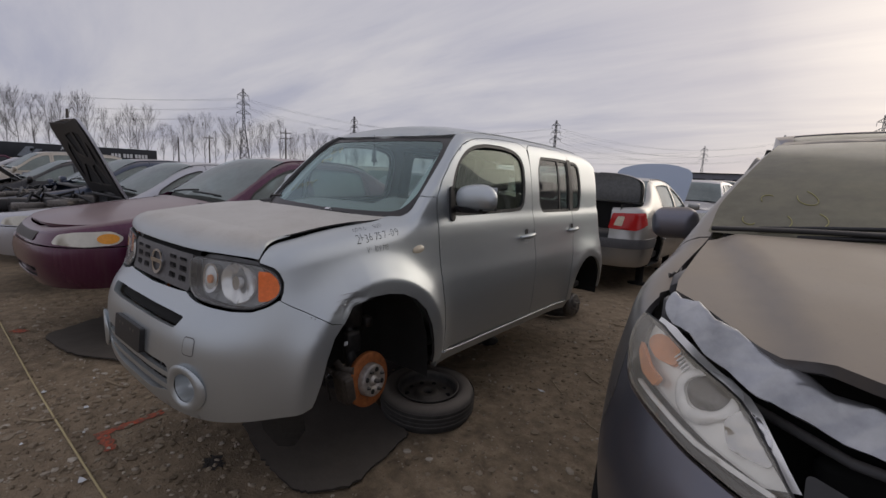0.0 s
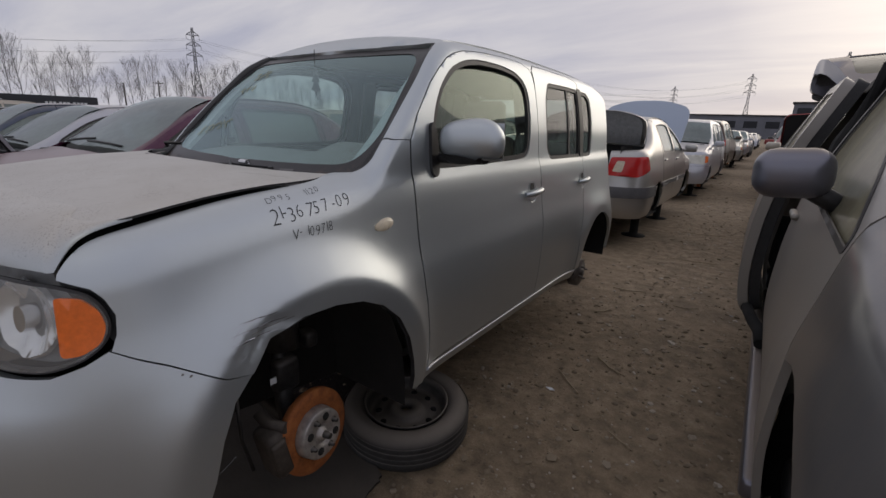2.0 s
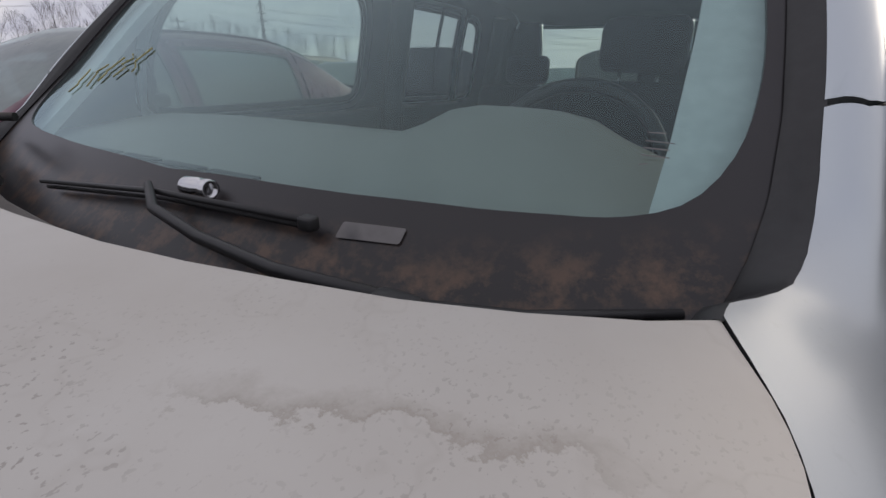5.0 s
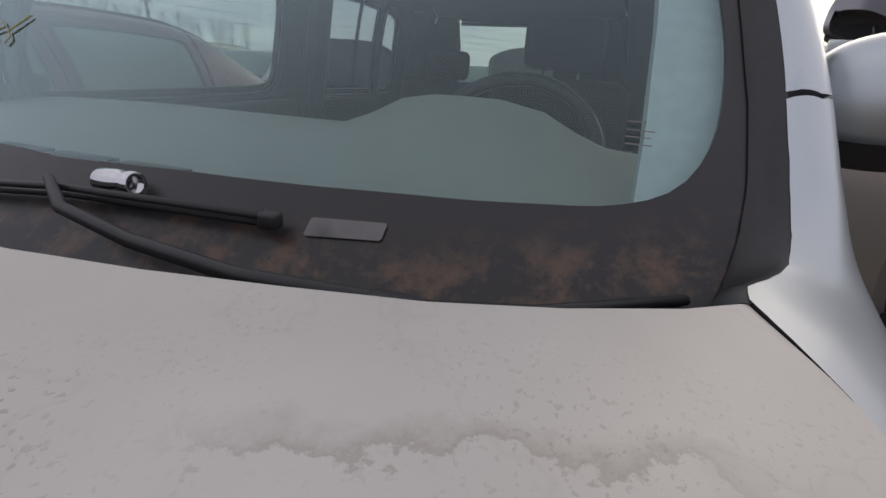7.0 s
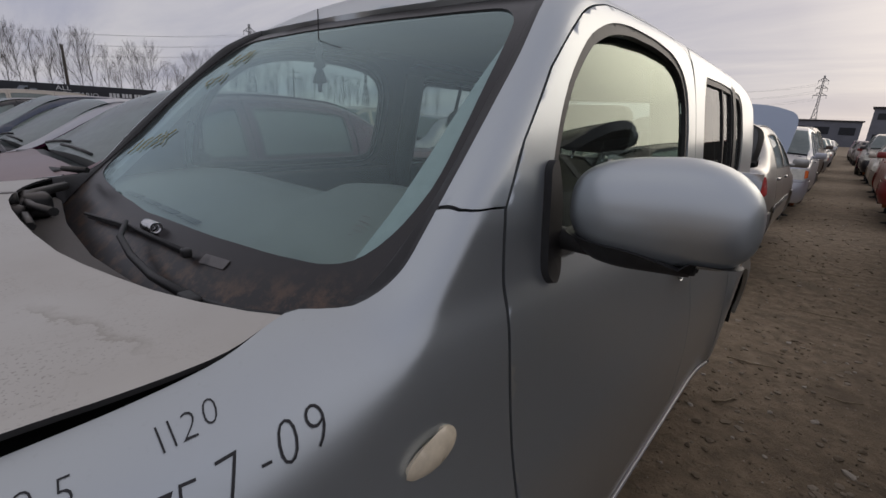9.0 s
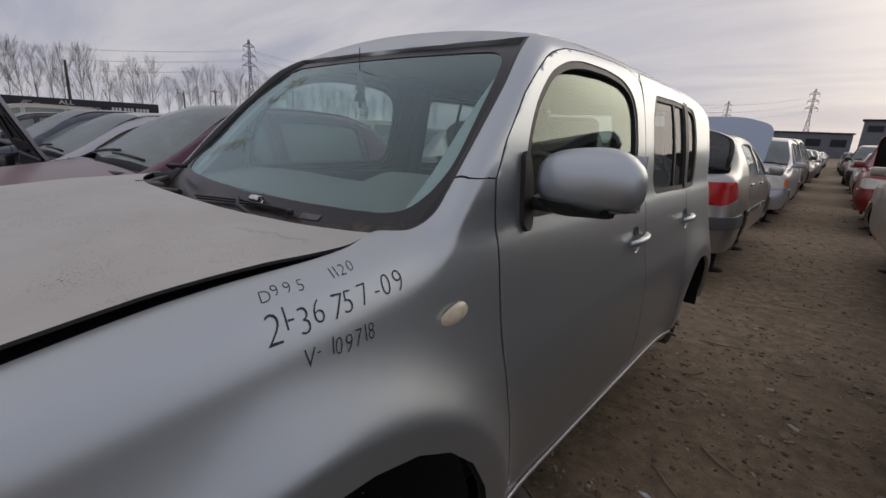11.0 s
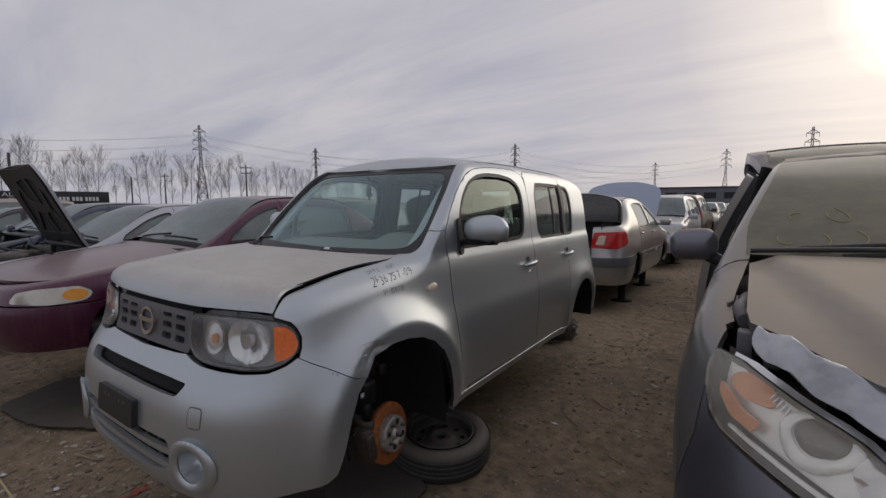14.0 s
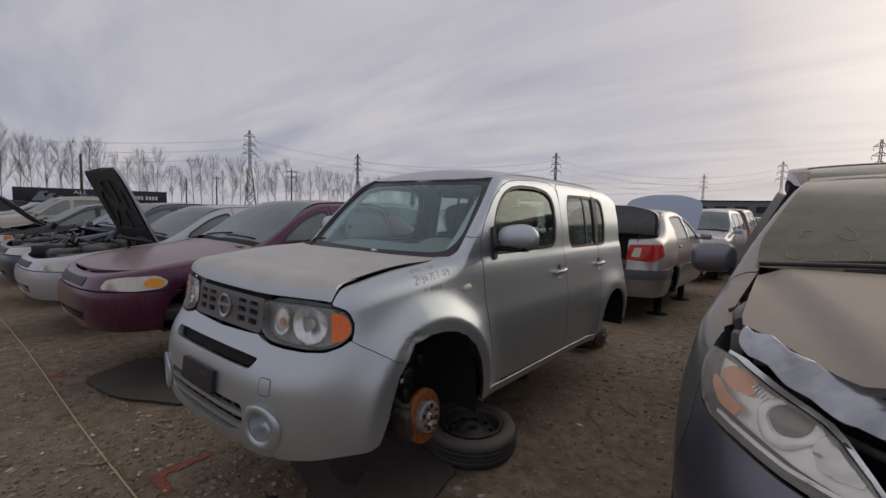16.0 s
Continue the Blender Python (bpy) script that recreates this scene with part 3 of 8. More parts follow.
def lathe(bm, prof, n=32, m=None, mat=0):
    """A turned shape from (radius, height) pairs about z."""
    m = m or Matrix()
    rings = [[bm.verts.new(m @ Vector((r * math.cos(2 * math.pi * k / n), r * math.sin(2 * math.pi * k / n), h))) for k in range(n)] if r > 1e-6 else [bm.verts.new(m @ Vector((0, 0, h)))] for r, h in prof]
    for s, t in zip(rings, rings[1:]):
        for k in range(n):
            a, b = s[k % len(s)], s[(k + 1) % len(s)]
            c, d = t[(k + 1) % len(t)], t[k % len(t)]
            q = [v for i, v in enumerate((a, b, c, d)) if v not in (a, b, c, d)[:i]]
            if len(q) > 2:
                f = bm.faces.new(q)
                f.smooth, f.material_index = True, mat
    return bm


AXIS_X = Matrix.Rotation(radians(90), 4, "Y")   # turns a lathe's axis to +X


def mirrored(ob, name=None, label=""):
    """The same part on the other side of the middle plane x = 0."""
    me = ob.data.copy()
    bm = bmesh.new()
    bm.from_mesh(me)
    for v in bm.verts:
        v.co.x = -v.co.x
    bmesh.ops.reverse_faces(bm, faces=bm.faces)
    bm.to_mesh(me)
    bm.free()
    o = new(name or ob.name.split(".")[0], me)
    o.parent, o.visible_shadow = ob.parent, ob.visible_shadow
    return tagged(o, label or ob.get("label", ""))


class Shape:
    """The skin of a car facing -y: a rounded plan outline, drawn in by height, rolled over at the top into hood, pillars and roof."""

    def __init__(s, W, yf, yr, cf, cr, pf, pr, side, nose, tail, top, hr, wr, roll=0.2, flares=()):
        s.W, s.yf, s.yr, s.cf, s.cr = W, yf, yr, cf, cr
        s.side, s.nose, s.tail, s.top, s.hr, s.wr, s.roll, s.flares = side, nose, tail, top, hr, wr, roll, flares
        th = np.linspace(0, math.pi / 2, 1500)

        def arc(c, p):
            x, y = W * np.sin(th) ** (2 / p), c * (1 - np.cos(th) ** (2 / p))
            d = np.concatenate([[0], np.cumsum(np.hypot(np.diff(x), np.diff(y)))])
            return x, y, d
        x, y, d = arc(cf, pf)
        fa, fx, fy = yf + cf - (d[-1] - d), x, yf + y
        x, y, d = arc(cr, pr)
        ra, rx, ry = yr - cr + (d[-1] - d), x, yr - y
        A = np.concatenate([fa[:-1], [yf + cf, yr - cr], ra[::-1][1:]])
        X = np.concatenate([fx[:-1], [W, W], rx[::-1][1:]])
        Y = np.concatenate([fy[:-1], [yf + cf, yr - cr], ry[::-1][1:]])
        s.a0, s.a1 = A[0], A[-1]
        g = np.linspace(s.a0, s.a1, 900)
        s.ga, s.gx, s.gy = g, np.interp(g, A, X), np.interp(g, A, Y)
        tx, ty = np.gradient(s.gx), np.gradient(s.gy)
        l = np.hypot(tx, ty)
        s.gnx, s.gny = ty / l, -tx / l

    def plan(s, a):
        a = np.asarray(a, float)
        x, y = np.interp(a, s.ga, s.gx), np.interp(a, s.ga, s.gy)
        nx, ny = np.interp(a, s.ga, s.gnx), np.interp(a, s.ga, s.gny)
        # past the middle the outline goes on, mirrored
        m0, m1 = a < s.a0, a > s.a1
        x = np.where(m0, -np.interp(2 * s.a0 - a, s.ga, s.gx), np.where(m1, -np.interp(2 * s.a1 - a, s.ga, s.gx), x))
        y = np.where(m0, np.interp(2 * s.a0 - a, s.ga, s.gy), np.where(m1, np.interp(2 * s.a1 - a, s.ga, s.gy), y))
        nx = np.where(m0, -np.interp(2 * s.a0 - a, s.ga, s.gnx), np.where(m1, -np.interp(2 * s.a1 - a, s.ga, s.gnx), nx))
        ny = np.where(m0, np.interp(2 * s.a0 - a, s.ga, s.gny), np.where(m1, np.interp(2 * s.a1 - a, s.ga, s.gny), ny))
        return x, y, nx, ny

    def weights(s, ny):
        wf, wt = np.clip(-ny, 0, 1) ** 2, np.clip(ny, 0, 1) ** 2
        return 1 - wf - wt, wf, wt

    def rail(s, a):
        x, y, nx, ny = s.plan(a)
        ws, wf, wt = s.weights(ny)
        z = s.top(y)
        for _ in range(2):
            yy = y - ny * (ws * s.side(z) + wf * s.nose(z) + wt * s.tail(z) + s.wr(y))
            z = s.top(yy)
        return z, s.hr(yy), s.wr(yy)

    def stop(s, a):
        z, hr, wr = s.rail(a)
        return z - hr + s.roll

    def at(s, a, v, off=0.0):
        x, y, nx, ny = s.plan(a)
        ws, wf, wt = s.weights(ny)
        T, hr, wr = s.rail(a)
        sb = T - hr
        v = np.asarray(v, float)
        ang = np.clip((v - sb) / s.roll, 0, 1.15) * math.pi / 2
        z = np.where(v < sb, v, sb + hr * np.sin(ang))
        inset = ws * s.side(z) + wf * s.nose(z) + wt * s.tail(z) + np.where(v < sb, 0, wr * (1 - np.cos(ang))) + off
        for yc, zc, R, amp, wid, lip in s.flares:
            d = np.hypot(y - yc, z - zc) - R
            inset = inset - amp * np.exp(-(np.clip(d - lip, 0, 9) / wid) ** 1.3) * np.clip(1.6 * ws, 0, 1)
        return x - nx * inset, y - ny * inset, z

    def fn(s, off=0.0):
        return lambda a, v: s.at(a, v, off)


def arch(yc, zc, R, low, n=22, ry=None):
    """A wheel opening, from its front foot over the top to its back foot, cut off at height low."""
    ry = ry or R
    out = []
    t0 = math.asin(max(-1, min(1, (low - zc) / ry)))
    for i in range(n + 1):
        t = math.pi - t0 - (math.pi - 2 * t0) * i / n
        out.append((yc + R * math.cos(t), zc + ry * math.sin(t)))
    return out

# ---- the boxy hatchback: its skin ----
ARCH_F, ARCH_R = (0.03, 0.62, 0.39, 0.37), (2.605, 0.57, 0.345, 0.35)
cube = Shape(
    0.825, -0.80, 3.20, 0.54, 0.40, 3.3, 3.6,
    curve((0.45, 0.05), (0.55, 0.022), (0.7, 0.006), (0.85, 0.0), (0.97, 0.008), (1.1, 0.032), (1.2, 0.047), (1.26, 0.055), (1.31, 0.065), (1.355, 0.079), (1.40, 0.085), (1.5, 0.095), (1.6, 0.111), (1.78, 0.155), (1.88, 0.212)),
    curve((0.45, 0.07), (0.52, 0.03), (0.62, 0.004), (0.72, 0.0), (0.84, 0.008), (0.93, 0.035), (1.0, 0.085), (1.05, 0.112), (1.1, 0.125), (1.2, 0.135), (1.3, 0.16)),
    curve((0.45, 0.06), (0.6, 0.01), (0.85, 0.0), (1.0, 0.05), (1.15, 0.10), (1.45, 0.17), (1.7, 0.25), (1.9, 0.36)),
    curve((-0.72, 1.19), (-0.66, 1.225), (-0.58, 1.252), (-0.42, 1.284), (-0.15, 1.323), (0.1, 1.350), (0.2, 1.361), (0.255, 1.364), (0.295, 1.376), (0.33, 1.397), (0.36, 1.428), (0.42, 1.494), (0.6, 1.672), (0.74, 1.800), (0.86, 1.858), (1.05, 1.876), (1.5, 1.888), (2.2, 1.878), (2.65, 1.858), (2.9, 1.80), (3.0, 1.74)),
    curve((-0.7, 0.07), (-0.5, 0.095), (0.15, 0.11), (0.35, 0.06), (0.8, 0.06), (1.2, 0.075), (2.6, 0.08), (3.0, 0.10)),
    curve((-0.7, 0.065), (-0.5, 0.08), (-0.2, 0.10), (0.2, 0.104), (0.36, 0.050), (0.8, 0.045), (1.2, 0.06), (3.0, 0.08)),
    0.2, ((-0.02, 0.645, 0.375, 0.056, 0.085, 0.07), (2.605, 0.57, 0.345, 0.030, 0.10, 0.06)))

# ---- the silver hatchback ----
hatch = thing("hatchback", "silver boxy hatchback without wheels, dusty hood, standing on dirt", "car")
S = 0.028
ARCH_PTS = [(-0.415, 0.575), (-0.398, 0.62), (-0.375, 0.70), (-0.35, 0.80), (-0.315, 0.89), (-0.262, 0.945), (-0.20, 1.0), (-0.10, 1.024), (0.01, 1.021), (0.11, 1.002), (0.195, 0.962), (0.268, 0.895), (0.322, 0.80), (0.352, 0.70), (0.366, 0.62), (0.362, 0.565)]
A0 = cube.a0


def st(a, d=0.0):
    return (a, float(cube.stop(a)) - d)


gap_dip = curve((-0.6, 0.0), (-0.3, 0.0), (-0.22, 0.001), (-0.14, 0.008), (-0.05, 0.021), (0.03, 0.030), (0.065, 0.031), (0.095, 0.030), (0.122, 0.025), (0.15, 0.014), (0.178, 0.002), (0.20, -0.005), (0.23, 0.016), (0.26, 0.028), (0.29, 0.024), (0.32, 0.012), (0.36, 0.0), (0.6, 0.0))


def top_s(a):
    return float(cube.stop(a)) - float(gap_dip(a))


def gap_s(a):
    """The joint between hood and fender; at the nose it curls down to the lamp."""
    t = min(1.0, max(0.0, (-0.40 - a) / 0.197))
    return top_s(a) - max(0.0, top_s(a) - 1.229) * t * t * t


bl = [(-1.13, 1.040), (-1.09, 1.044), (-1.04, 1.030), (-0.97, 1.018), (-0.87, 1.014), (-0.74, 1.014), (-0.63, 1.021), (-0.56, 1.042), (-0.515, 1.064), (-0.47, 1.036), (-0.418, 1.008), (-0.322, 0.946), (-0.266, 0.936)]
bl += [(-0.315, 0.886), (-0.35, 0.80), (-0.375, 0.70), (-0.398, 0.635), (-0.412, 0.604), (-0.45, 0.592), (-0.525, 0.587), (-0.67, 0.577), (-0.815, 0.567), (-0.967, 0.560), (-1.19, 0.556)]
bump_poly = [(A0, 1.030)] + bl + [(A0, 0.556)] + [(2 * A0 - a, v) for a, v in reversed(bl)]
slot = rounded([(A0 - 0.43, 0.962), (A0 - 0.40, 0.915), (A0 + 0.40, 0.915), (A0 + 0.435, 0.962), (A0 + 0.30, 0.967), (A0 - 0.30, 0.967)], 0.02)
low_open = rounded([(A0 - 0.385, 0.760), (A0 - 0.395, 0.650), (A0 - 0.2, 0.606), (A0 + 0.2, 0.606), (A0 + 0.395, 0.650), (A0 + 0.385, 0.760)], 0.03)
fogs = [circle(A0 + k * 0.507, 0.692, 0.072, ry=0.072) for k in (-1, 1)]
part("front_bumper", sheet(bump_poly, S, cube.fn(), [slot, low_open] + fogs, rim=0.03), M["silver"], hatch, "silver front bumper with scuffed corner")
# backs of the openings in near-black: their shade is in the colour
for nm, pl in (("upper_recess", slot), ("lower_recess", low_open)):
    part(nm, sheet(shrink(dense(pl, 0.03), -0.012), 0.05, cube.fn(0.045), rim=0), M["void"], hatch)
lower = sub("lower_grille", hatch)
for v in (0.655, 0.712):
    part("slat", sheet([(A0 - 0.42, v - 0.011), (A0 + 0.42, v - 0.011), (A0 + 0.42, v + 0.011), (A0 - 0.42, v + 0.011)], 0.04, cube.fn(0.004), rim=0.02), M["silver"], lower)
for i in range(9):
    a = A0 - 0.36 + 0.09 * i
    part("upright", sheet([(a - 0.006, 0.610), (a + 0.006, 0.610), (a + 0.006, 0.765), (a - 0.006, 0.765)], 0.04, cube.fn(0.026), rim=0.014), M["grey_plastic"], lower)
for k in (-1, 1):
    a = A0 + k * 0.507

    def bucket(u, v, a=a):
        r = np.hypot(u - a, v - 0.692)
        return cube.at(u, v, -0.020 * np.sin(np.pi * np.clip((r - 0.052) / 0.062, 0, 1)) ** 0.75 + 0.001)

    def throat(u, v, a=a):
        r = np.hypot(u - a, v - 0.692)
        return cube.at(u, v, 0.062 - 0.074 * np.clip((r - 0.038) / 0.026, 0, 1) ** 1.4)
    ring = part("fog_lamp_bezel", sheet(circle(a, 0.692, 0.112, 40, ry=0.098), 0.010, bucket, [circle(a, 0.692, 0.060, 32)], rim=0.03), M["silver"], hatch, "silver fog lamp bezel standing proud")
    part("fog_lamp_cover", sheet(circle(a, 0.692, 0.062, 32), 0.010, throat, rim=0.0), M["silver"], ring)
# towing-eye cover
tow = rounded([(-0.945, 0.832), (-0.885, 0.832), (-0.885, 0.898), (-0.945, 0.898)], 0.014)
part("towing_cover", sheet(tow, 0.02, cube.fn(-0.0015), rim=0.003), M["silver"], hatch)
part("towing_cover_gap", sheet(shrink(tow, -0.004), 0.02, cube.fn(-0.0005), rim=0.0), M["grey_plastic"], hatch)
# plate bracket
pb = part("plate_bracket", sheet(rounded([(A0 - 0.165, 0.752), (A0 + 0.165, 0.752), (A0 + 0.165, 0.862), (A0 - 0.165, 0.862)], 0.012), 0.03, cube.fn(-0.022), rim=0.03), M["black"], hatch, "empty black number-plate bracket")
for k in (-0.09, -0.05, 0.05, 0.09):
    part("bracket_hole", sheet(circle(A0 + k, 0.835, 0.008, 10), 0.02, cube.fn(-0.0235), rim=0.0), M["grey_metal"], pb)

# grille between the lamps
gr = sub("grille", hatch)
gp = rounded([(A0 - 0.354, 1.045), (A0 + 0.354, 1.045), (A0 + 0.352, 1.218), (A0 - 0.352, 1.218)], 0.02)
cells = []
for k in (-1, 1):
    for i in range(2):
        for j in range(3):
            cx, cz = A0 + k * (0.160 + 0.108 * i), 1.085 + 0.043 * j
            cells.append(rounded([(cx - 0.037, cz - 0.013), (cx + 0.037, cz - 0.013), (cx + 0.037, cz + 0.013), (cx - 0.037, cz + 0.013)], 0.010, 3))
part("grille_panel", sheet(gp, 0.03, cube.fn(0.006), cells, rim=0.02), M["grey_plastic"], gr)
part("grille_backing", sheet(gp, 0.06, cube.fn(0.022), rim=0), M["void"], gr)
badge = part("badge", sheet(circle(A0, 1.128, 0.062, 32), 0.03, cube.fn(-0.006), [circle(A0, 1.128, 0.047, 32)], rim=0.012), M["chrome"], gr, "chrome ring emblem with a bar")
part("emblem_bar", sheet([(A0 - 0.068, 1.119), (A0 + 0.068, 1.119), (A0 + 0.068, 1.138), (A0 - 0.068, 1.138)], 0.03, cube.fn(-0.009), rim=0.008), M["chrome"], badge)
# added near-black sheet: paints the shade in the gap above the grille
part("hood_gap_shade", sheet([(A0 - 0.37, 1.17), (A0 + 0.37, 1.17), (A0 + 0.36, 1.27), (A0 - 0.36, 1.27)], 0.05, cube.fn(0.028), rim=0), M["void"], hatch, "near-black sheet for the shade under the popped hood")

# headlamps
hl = rounded([(-1.086, 1.085), (-1.088, 1.14), (-1.080, 1.195), (-1.05, 1.219), (-0.95, 1.225), (-0.80, 1.227), (-0.68, 1.224), (-0.60, 1.217), (-0.535, 1.190), (-0.505, 1.150), (-0.500, 1.11), (-0.518, 1.078), (-0.56, 1.050), (-0.63, 1.030), (-0.74, 1.024), (-0.87, 1.025), (-0.97, 1.029), (-1.04, 1.044)], 0.03, 3)
for side in (1, -1):
    h = sub("headlamp", hatch)

    def lamp(name, poly, off, mat, step=0.03, rim=0.0, holes=(), label="", h=h, side=side):
        bm = sheet(poly, step, off if callable(off) else cube.fn(off), holes, rim=rim)
        if side < 0:
            for v in bm.verts:
                v.co.x = -v.co.x
            bmesh.ops.reverse_faces(bm, faces=bm.faces)
        return part(name, bm, M[mat], h, label)
    edge = shrink(hl, 0.006)
    lamp("lens", edge, -0.004, "lens", rim=0.006)
    lamp("rim", hl, 0.002, "black", holes=[shrink(hl, 0.009)], rim=0.02)
    lamp("housing", shrink(hl, -0.002), 0.055, "lamp_grey")
    dome = lambda a, v: cube.at(a, v, 0.030 - 0.020 * np.clip(1 - ((a + 0.955) ** 2 + (v - 1.118) ** 2) / 0.052 ** 2, 0, 1))
    lamp("projector", circle(-0.955, 1.118, 0.052, 24), dome, "reflector", 0.012, 0.02, label="frosted round projector lens")
    lamp("bulb", circle(-0.93, 1.118, 0.018, 14), 0.006, "amber_dim", 0.02, 0.01)
    lamp("projector_ring", circle(-0.955, 1.118, 0.064, 28), 0.026, "chrome", 0.02, 0.03, [circle(-0.955, 1.118, 0.051, 28)])
    cup = lambda a, v: cube.at(a, v, 0.030 + 0.035 * np.clip(1 - ((a + 0.745) / 0.13) ** 2 - ((v - 1.12) / 0.085) ** 2, 0, 1) + 0.004 * np.sin(70 * a + 30 * v))
    lamp("reflector", circle(-0.745, 1.120, 0.128, 32, 0.082), cup, "mirror_bowl", 0.012, 0.01)
    lamp("bulb_shield", circle(-0.745, 1.118, 0.028, 16), 0.022, "chrome", 0.02, 0.03)
    lamp("amber_corner", rounded([(-0.600, 1.186), (-0.55, 1.178), (-0.519, 1.150), (-0.511, 1.115), (-0.525, 1.085), (-0.56, 1.066), (-0.602, 1.062)], 0.012, 3), -0.006, "amber", 0.02, 0.010, label="amber corner lens")

# front fender, left; one smooth panel up to the foot of the windscreen pillar
f_poly = [(-0.262, 0.935), (-0.322, 0.950), (-0.418, 1.012), (-0.47, 1.040), (-0.510, 1.064), (-0.496, 1.095), (-0.491, 1.135), (-0.505, 1.168), (-0.528, 1.198), (-0.560, 1.214), (-0.592, 1.228)]
f_poly += [(a, gap_s(a)) for a in np.linspace(-0.59, 0.393, 60)]
f_poly += [(0.405, 1.5365), (0.417, 1.5105), (0.429, 1.4925), (0.442, 1.477), (0.454, 1.4665), (0.484, 1.4645), (0.478, 1.36), (0.473, 1.25), (0.468, 1.05), (0.468, 0.80), (0.472, 0.572), (0.42, 0.566)]
f_poly += ARCH_PTS[:5:-1]


def arch_gap(a, v):
    """How far a place on the skin lies from the edge of the front wheel opening."""
    best = np.full(np.shape(a), 9.0)
    for (a0_, v0_), (a1_, v1_) in zip(ARCH_PTS, ARCH_PTS[1:]):
        t = np.clip(((a - a0_) * (a1_ - a0_) + (v - v0_) * (v1_ - v0_)) / ((a1_ - a0_) ** 2 + (v1_ - v0_) ** 2), 0, 1)
        best = np.minimum(best, np.hypot(a - a0_ - t * (a1_ - a0_), v - v0_ - t * (v1_ - v0_)))
    return best


def crumpled(a, v):
    """A flat band round the arch under a crease; its lip is pushed in and folded where a wheel was dragged past it."""
    d = arch_gap(a, v)
    far_ = np.clip((d - 0.055) / 0.15, 0, 1)
    flare = np.where(d < 0.055, d / 0.055, 1 - far_ * far_ * (3 - 2 * far_)) * np.clip((a + 0.22) / 0.12, 0, 1) * np.clip((0.47 - a) / 0.26, 0, 1)
    g = np.exp(-((a + 0.215) / 0.085) ** 2 - ((v - 1.02 - 0.35 * (a + 0.2)) / 0.042) ** 2)
    w = np.mod((v - 0.55 * a) * 24 + 0.5 * np.sin(38 * a), 1.0)
    return cube.at(a, v, g * (0.007 + 0.016 * np.abs(w - 0.5)) - 0.010 * flare)


# turned-in edges coloured black: the joint's shade painted on silver metal
fender = part("front_fender", sheet(f_poly, 0.012, crumpled, rim=0.02, rim_mat=1), [M["silver"], M["black"]], hatch, "silver front fender with creased arch lip and black handwriting")
mirrored(fender, label="silver front fender")
# doors
w1 = [(0.605, 1.372), (0.622, 1.50), (0.652, 1.584), (0.705, 1.668), (0.80, 1.747), (0.92, 1.789), (1.05, 1.806), (1.25, 1.806), (1.40, 1.788), (1.48, 1.745), (1.510, 1.68), (1.512, 1.58), (1.500, 1.48), (1.485, 1.405), (1.44, 1.367), (1.36, 1.360), (0.95, 1.355), (0.66, 1.355)]
w1 = rounded(w1, 0.05, 3)
d1 = [(0.478, 0.600), (0.474, 1.0), (0.480, 1.25), (0.488, 1.40), (0.492, 1.466), (0.545, 1.560), (0.645, 1.69), (0.79, 1.79), (0.95, 1.850), (1.12, 1.876), (1.35, 1.884), (1.52, 1.876), (1.590, 1.82), (1.600, 1.70), (1.600, 1.3), (1.594, 1.04), (1.568, 0.85), (1.560, 0.575), (0.52, 0.585)]
door = part("front_door", sheet(d1, 0.016, cube.fn(), [w1], rim=0.02), M["silver"], hatch)
w2 = rounded([(1.765, 1.340), (1.722, 1.40), (1.715, 1.55), (1.730, 1.68), (1.790, 1.770), (2.09, 1.772), (2.288, 1.766), (2.288, 1.334), (2.05, 1.338)], 0.03, 3)
w3 = rounded([(2.345, 1.333), (2.345, 1.764), (2.47, 1.756), (2.525, 1.715), (2.540, 1.60), (2.535, 1.46), (2.515, 1.365), (2.48, 1.338)], 0.03, 3)
d2 = [(1.566, 0.575), (1.574, 0.85), (1.600, 1.04), (1.606, 1.3), (1.606, 1.70), (1.618, 1.825), (1.68, 1.876), (1.9, 1.878), (2.2, 1.868), (2.30, 1.84), (2.312, 1.7), (2.312, 1.15), (2.25, 0.95), (2.20, 0.82), (2.172, 0.575)]
door2 = part("rear_door", sheet(d2, 0.016, cube.fn(), [w2], rim=0.02), M["silver"], hatch)
ra = [(y, z) for y, z in arch(ARCH_R[0], ARCH_R[1], ARCH_R[2], 0.565, 20, ARCH_R[3])]
bs = [st(a) for a in np.linspace(0.398, 3.42, 110)] + [(3.42, 0.63), (2.98, 0.61)] + ra[::-1] + [(2.178, 0.567), (2.206, 0.82), (2.256, 0.95), (2.318, 1.15), (2.318, 1.7), (2.306, 1.846), (2.2, 1.875), (1.9, 1.885), (1.68, 1.883), (1.612, 1.832), (1.603, 1.80), (1.59, 1.828), (1.52, 1.883), (1.35, 1.891), (1.12, 1.883), (0.95, 1.857), (0.785, 1.797), (0.638, 1.696), (0.538, 1.566), (0.487, 1.468), (0.457, 1.4697), (0.445, 1.480), (0.432, 1.496), (0.420, 1.514), (0.409, 1.540)]
quarter = part("body_side", sheet(bs, 0.016, cube.fn(), [w3], rim=0.02), M["silver"], hatch)
for o in (door, door2, quarter):
    mirrored(o)
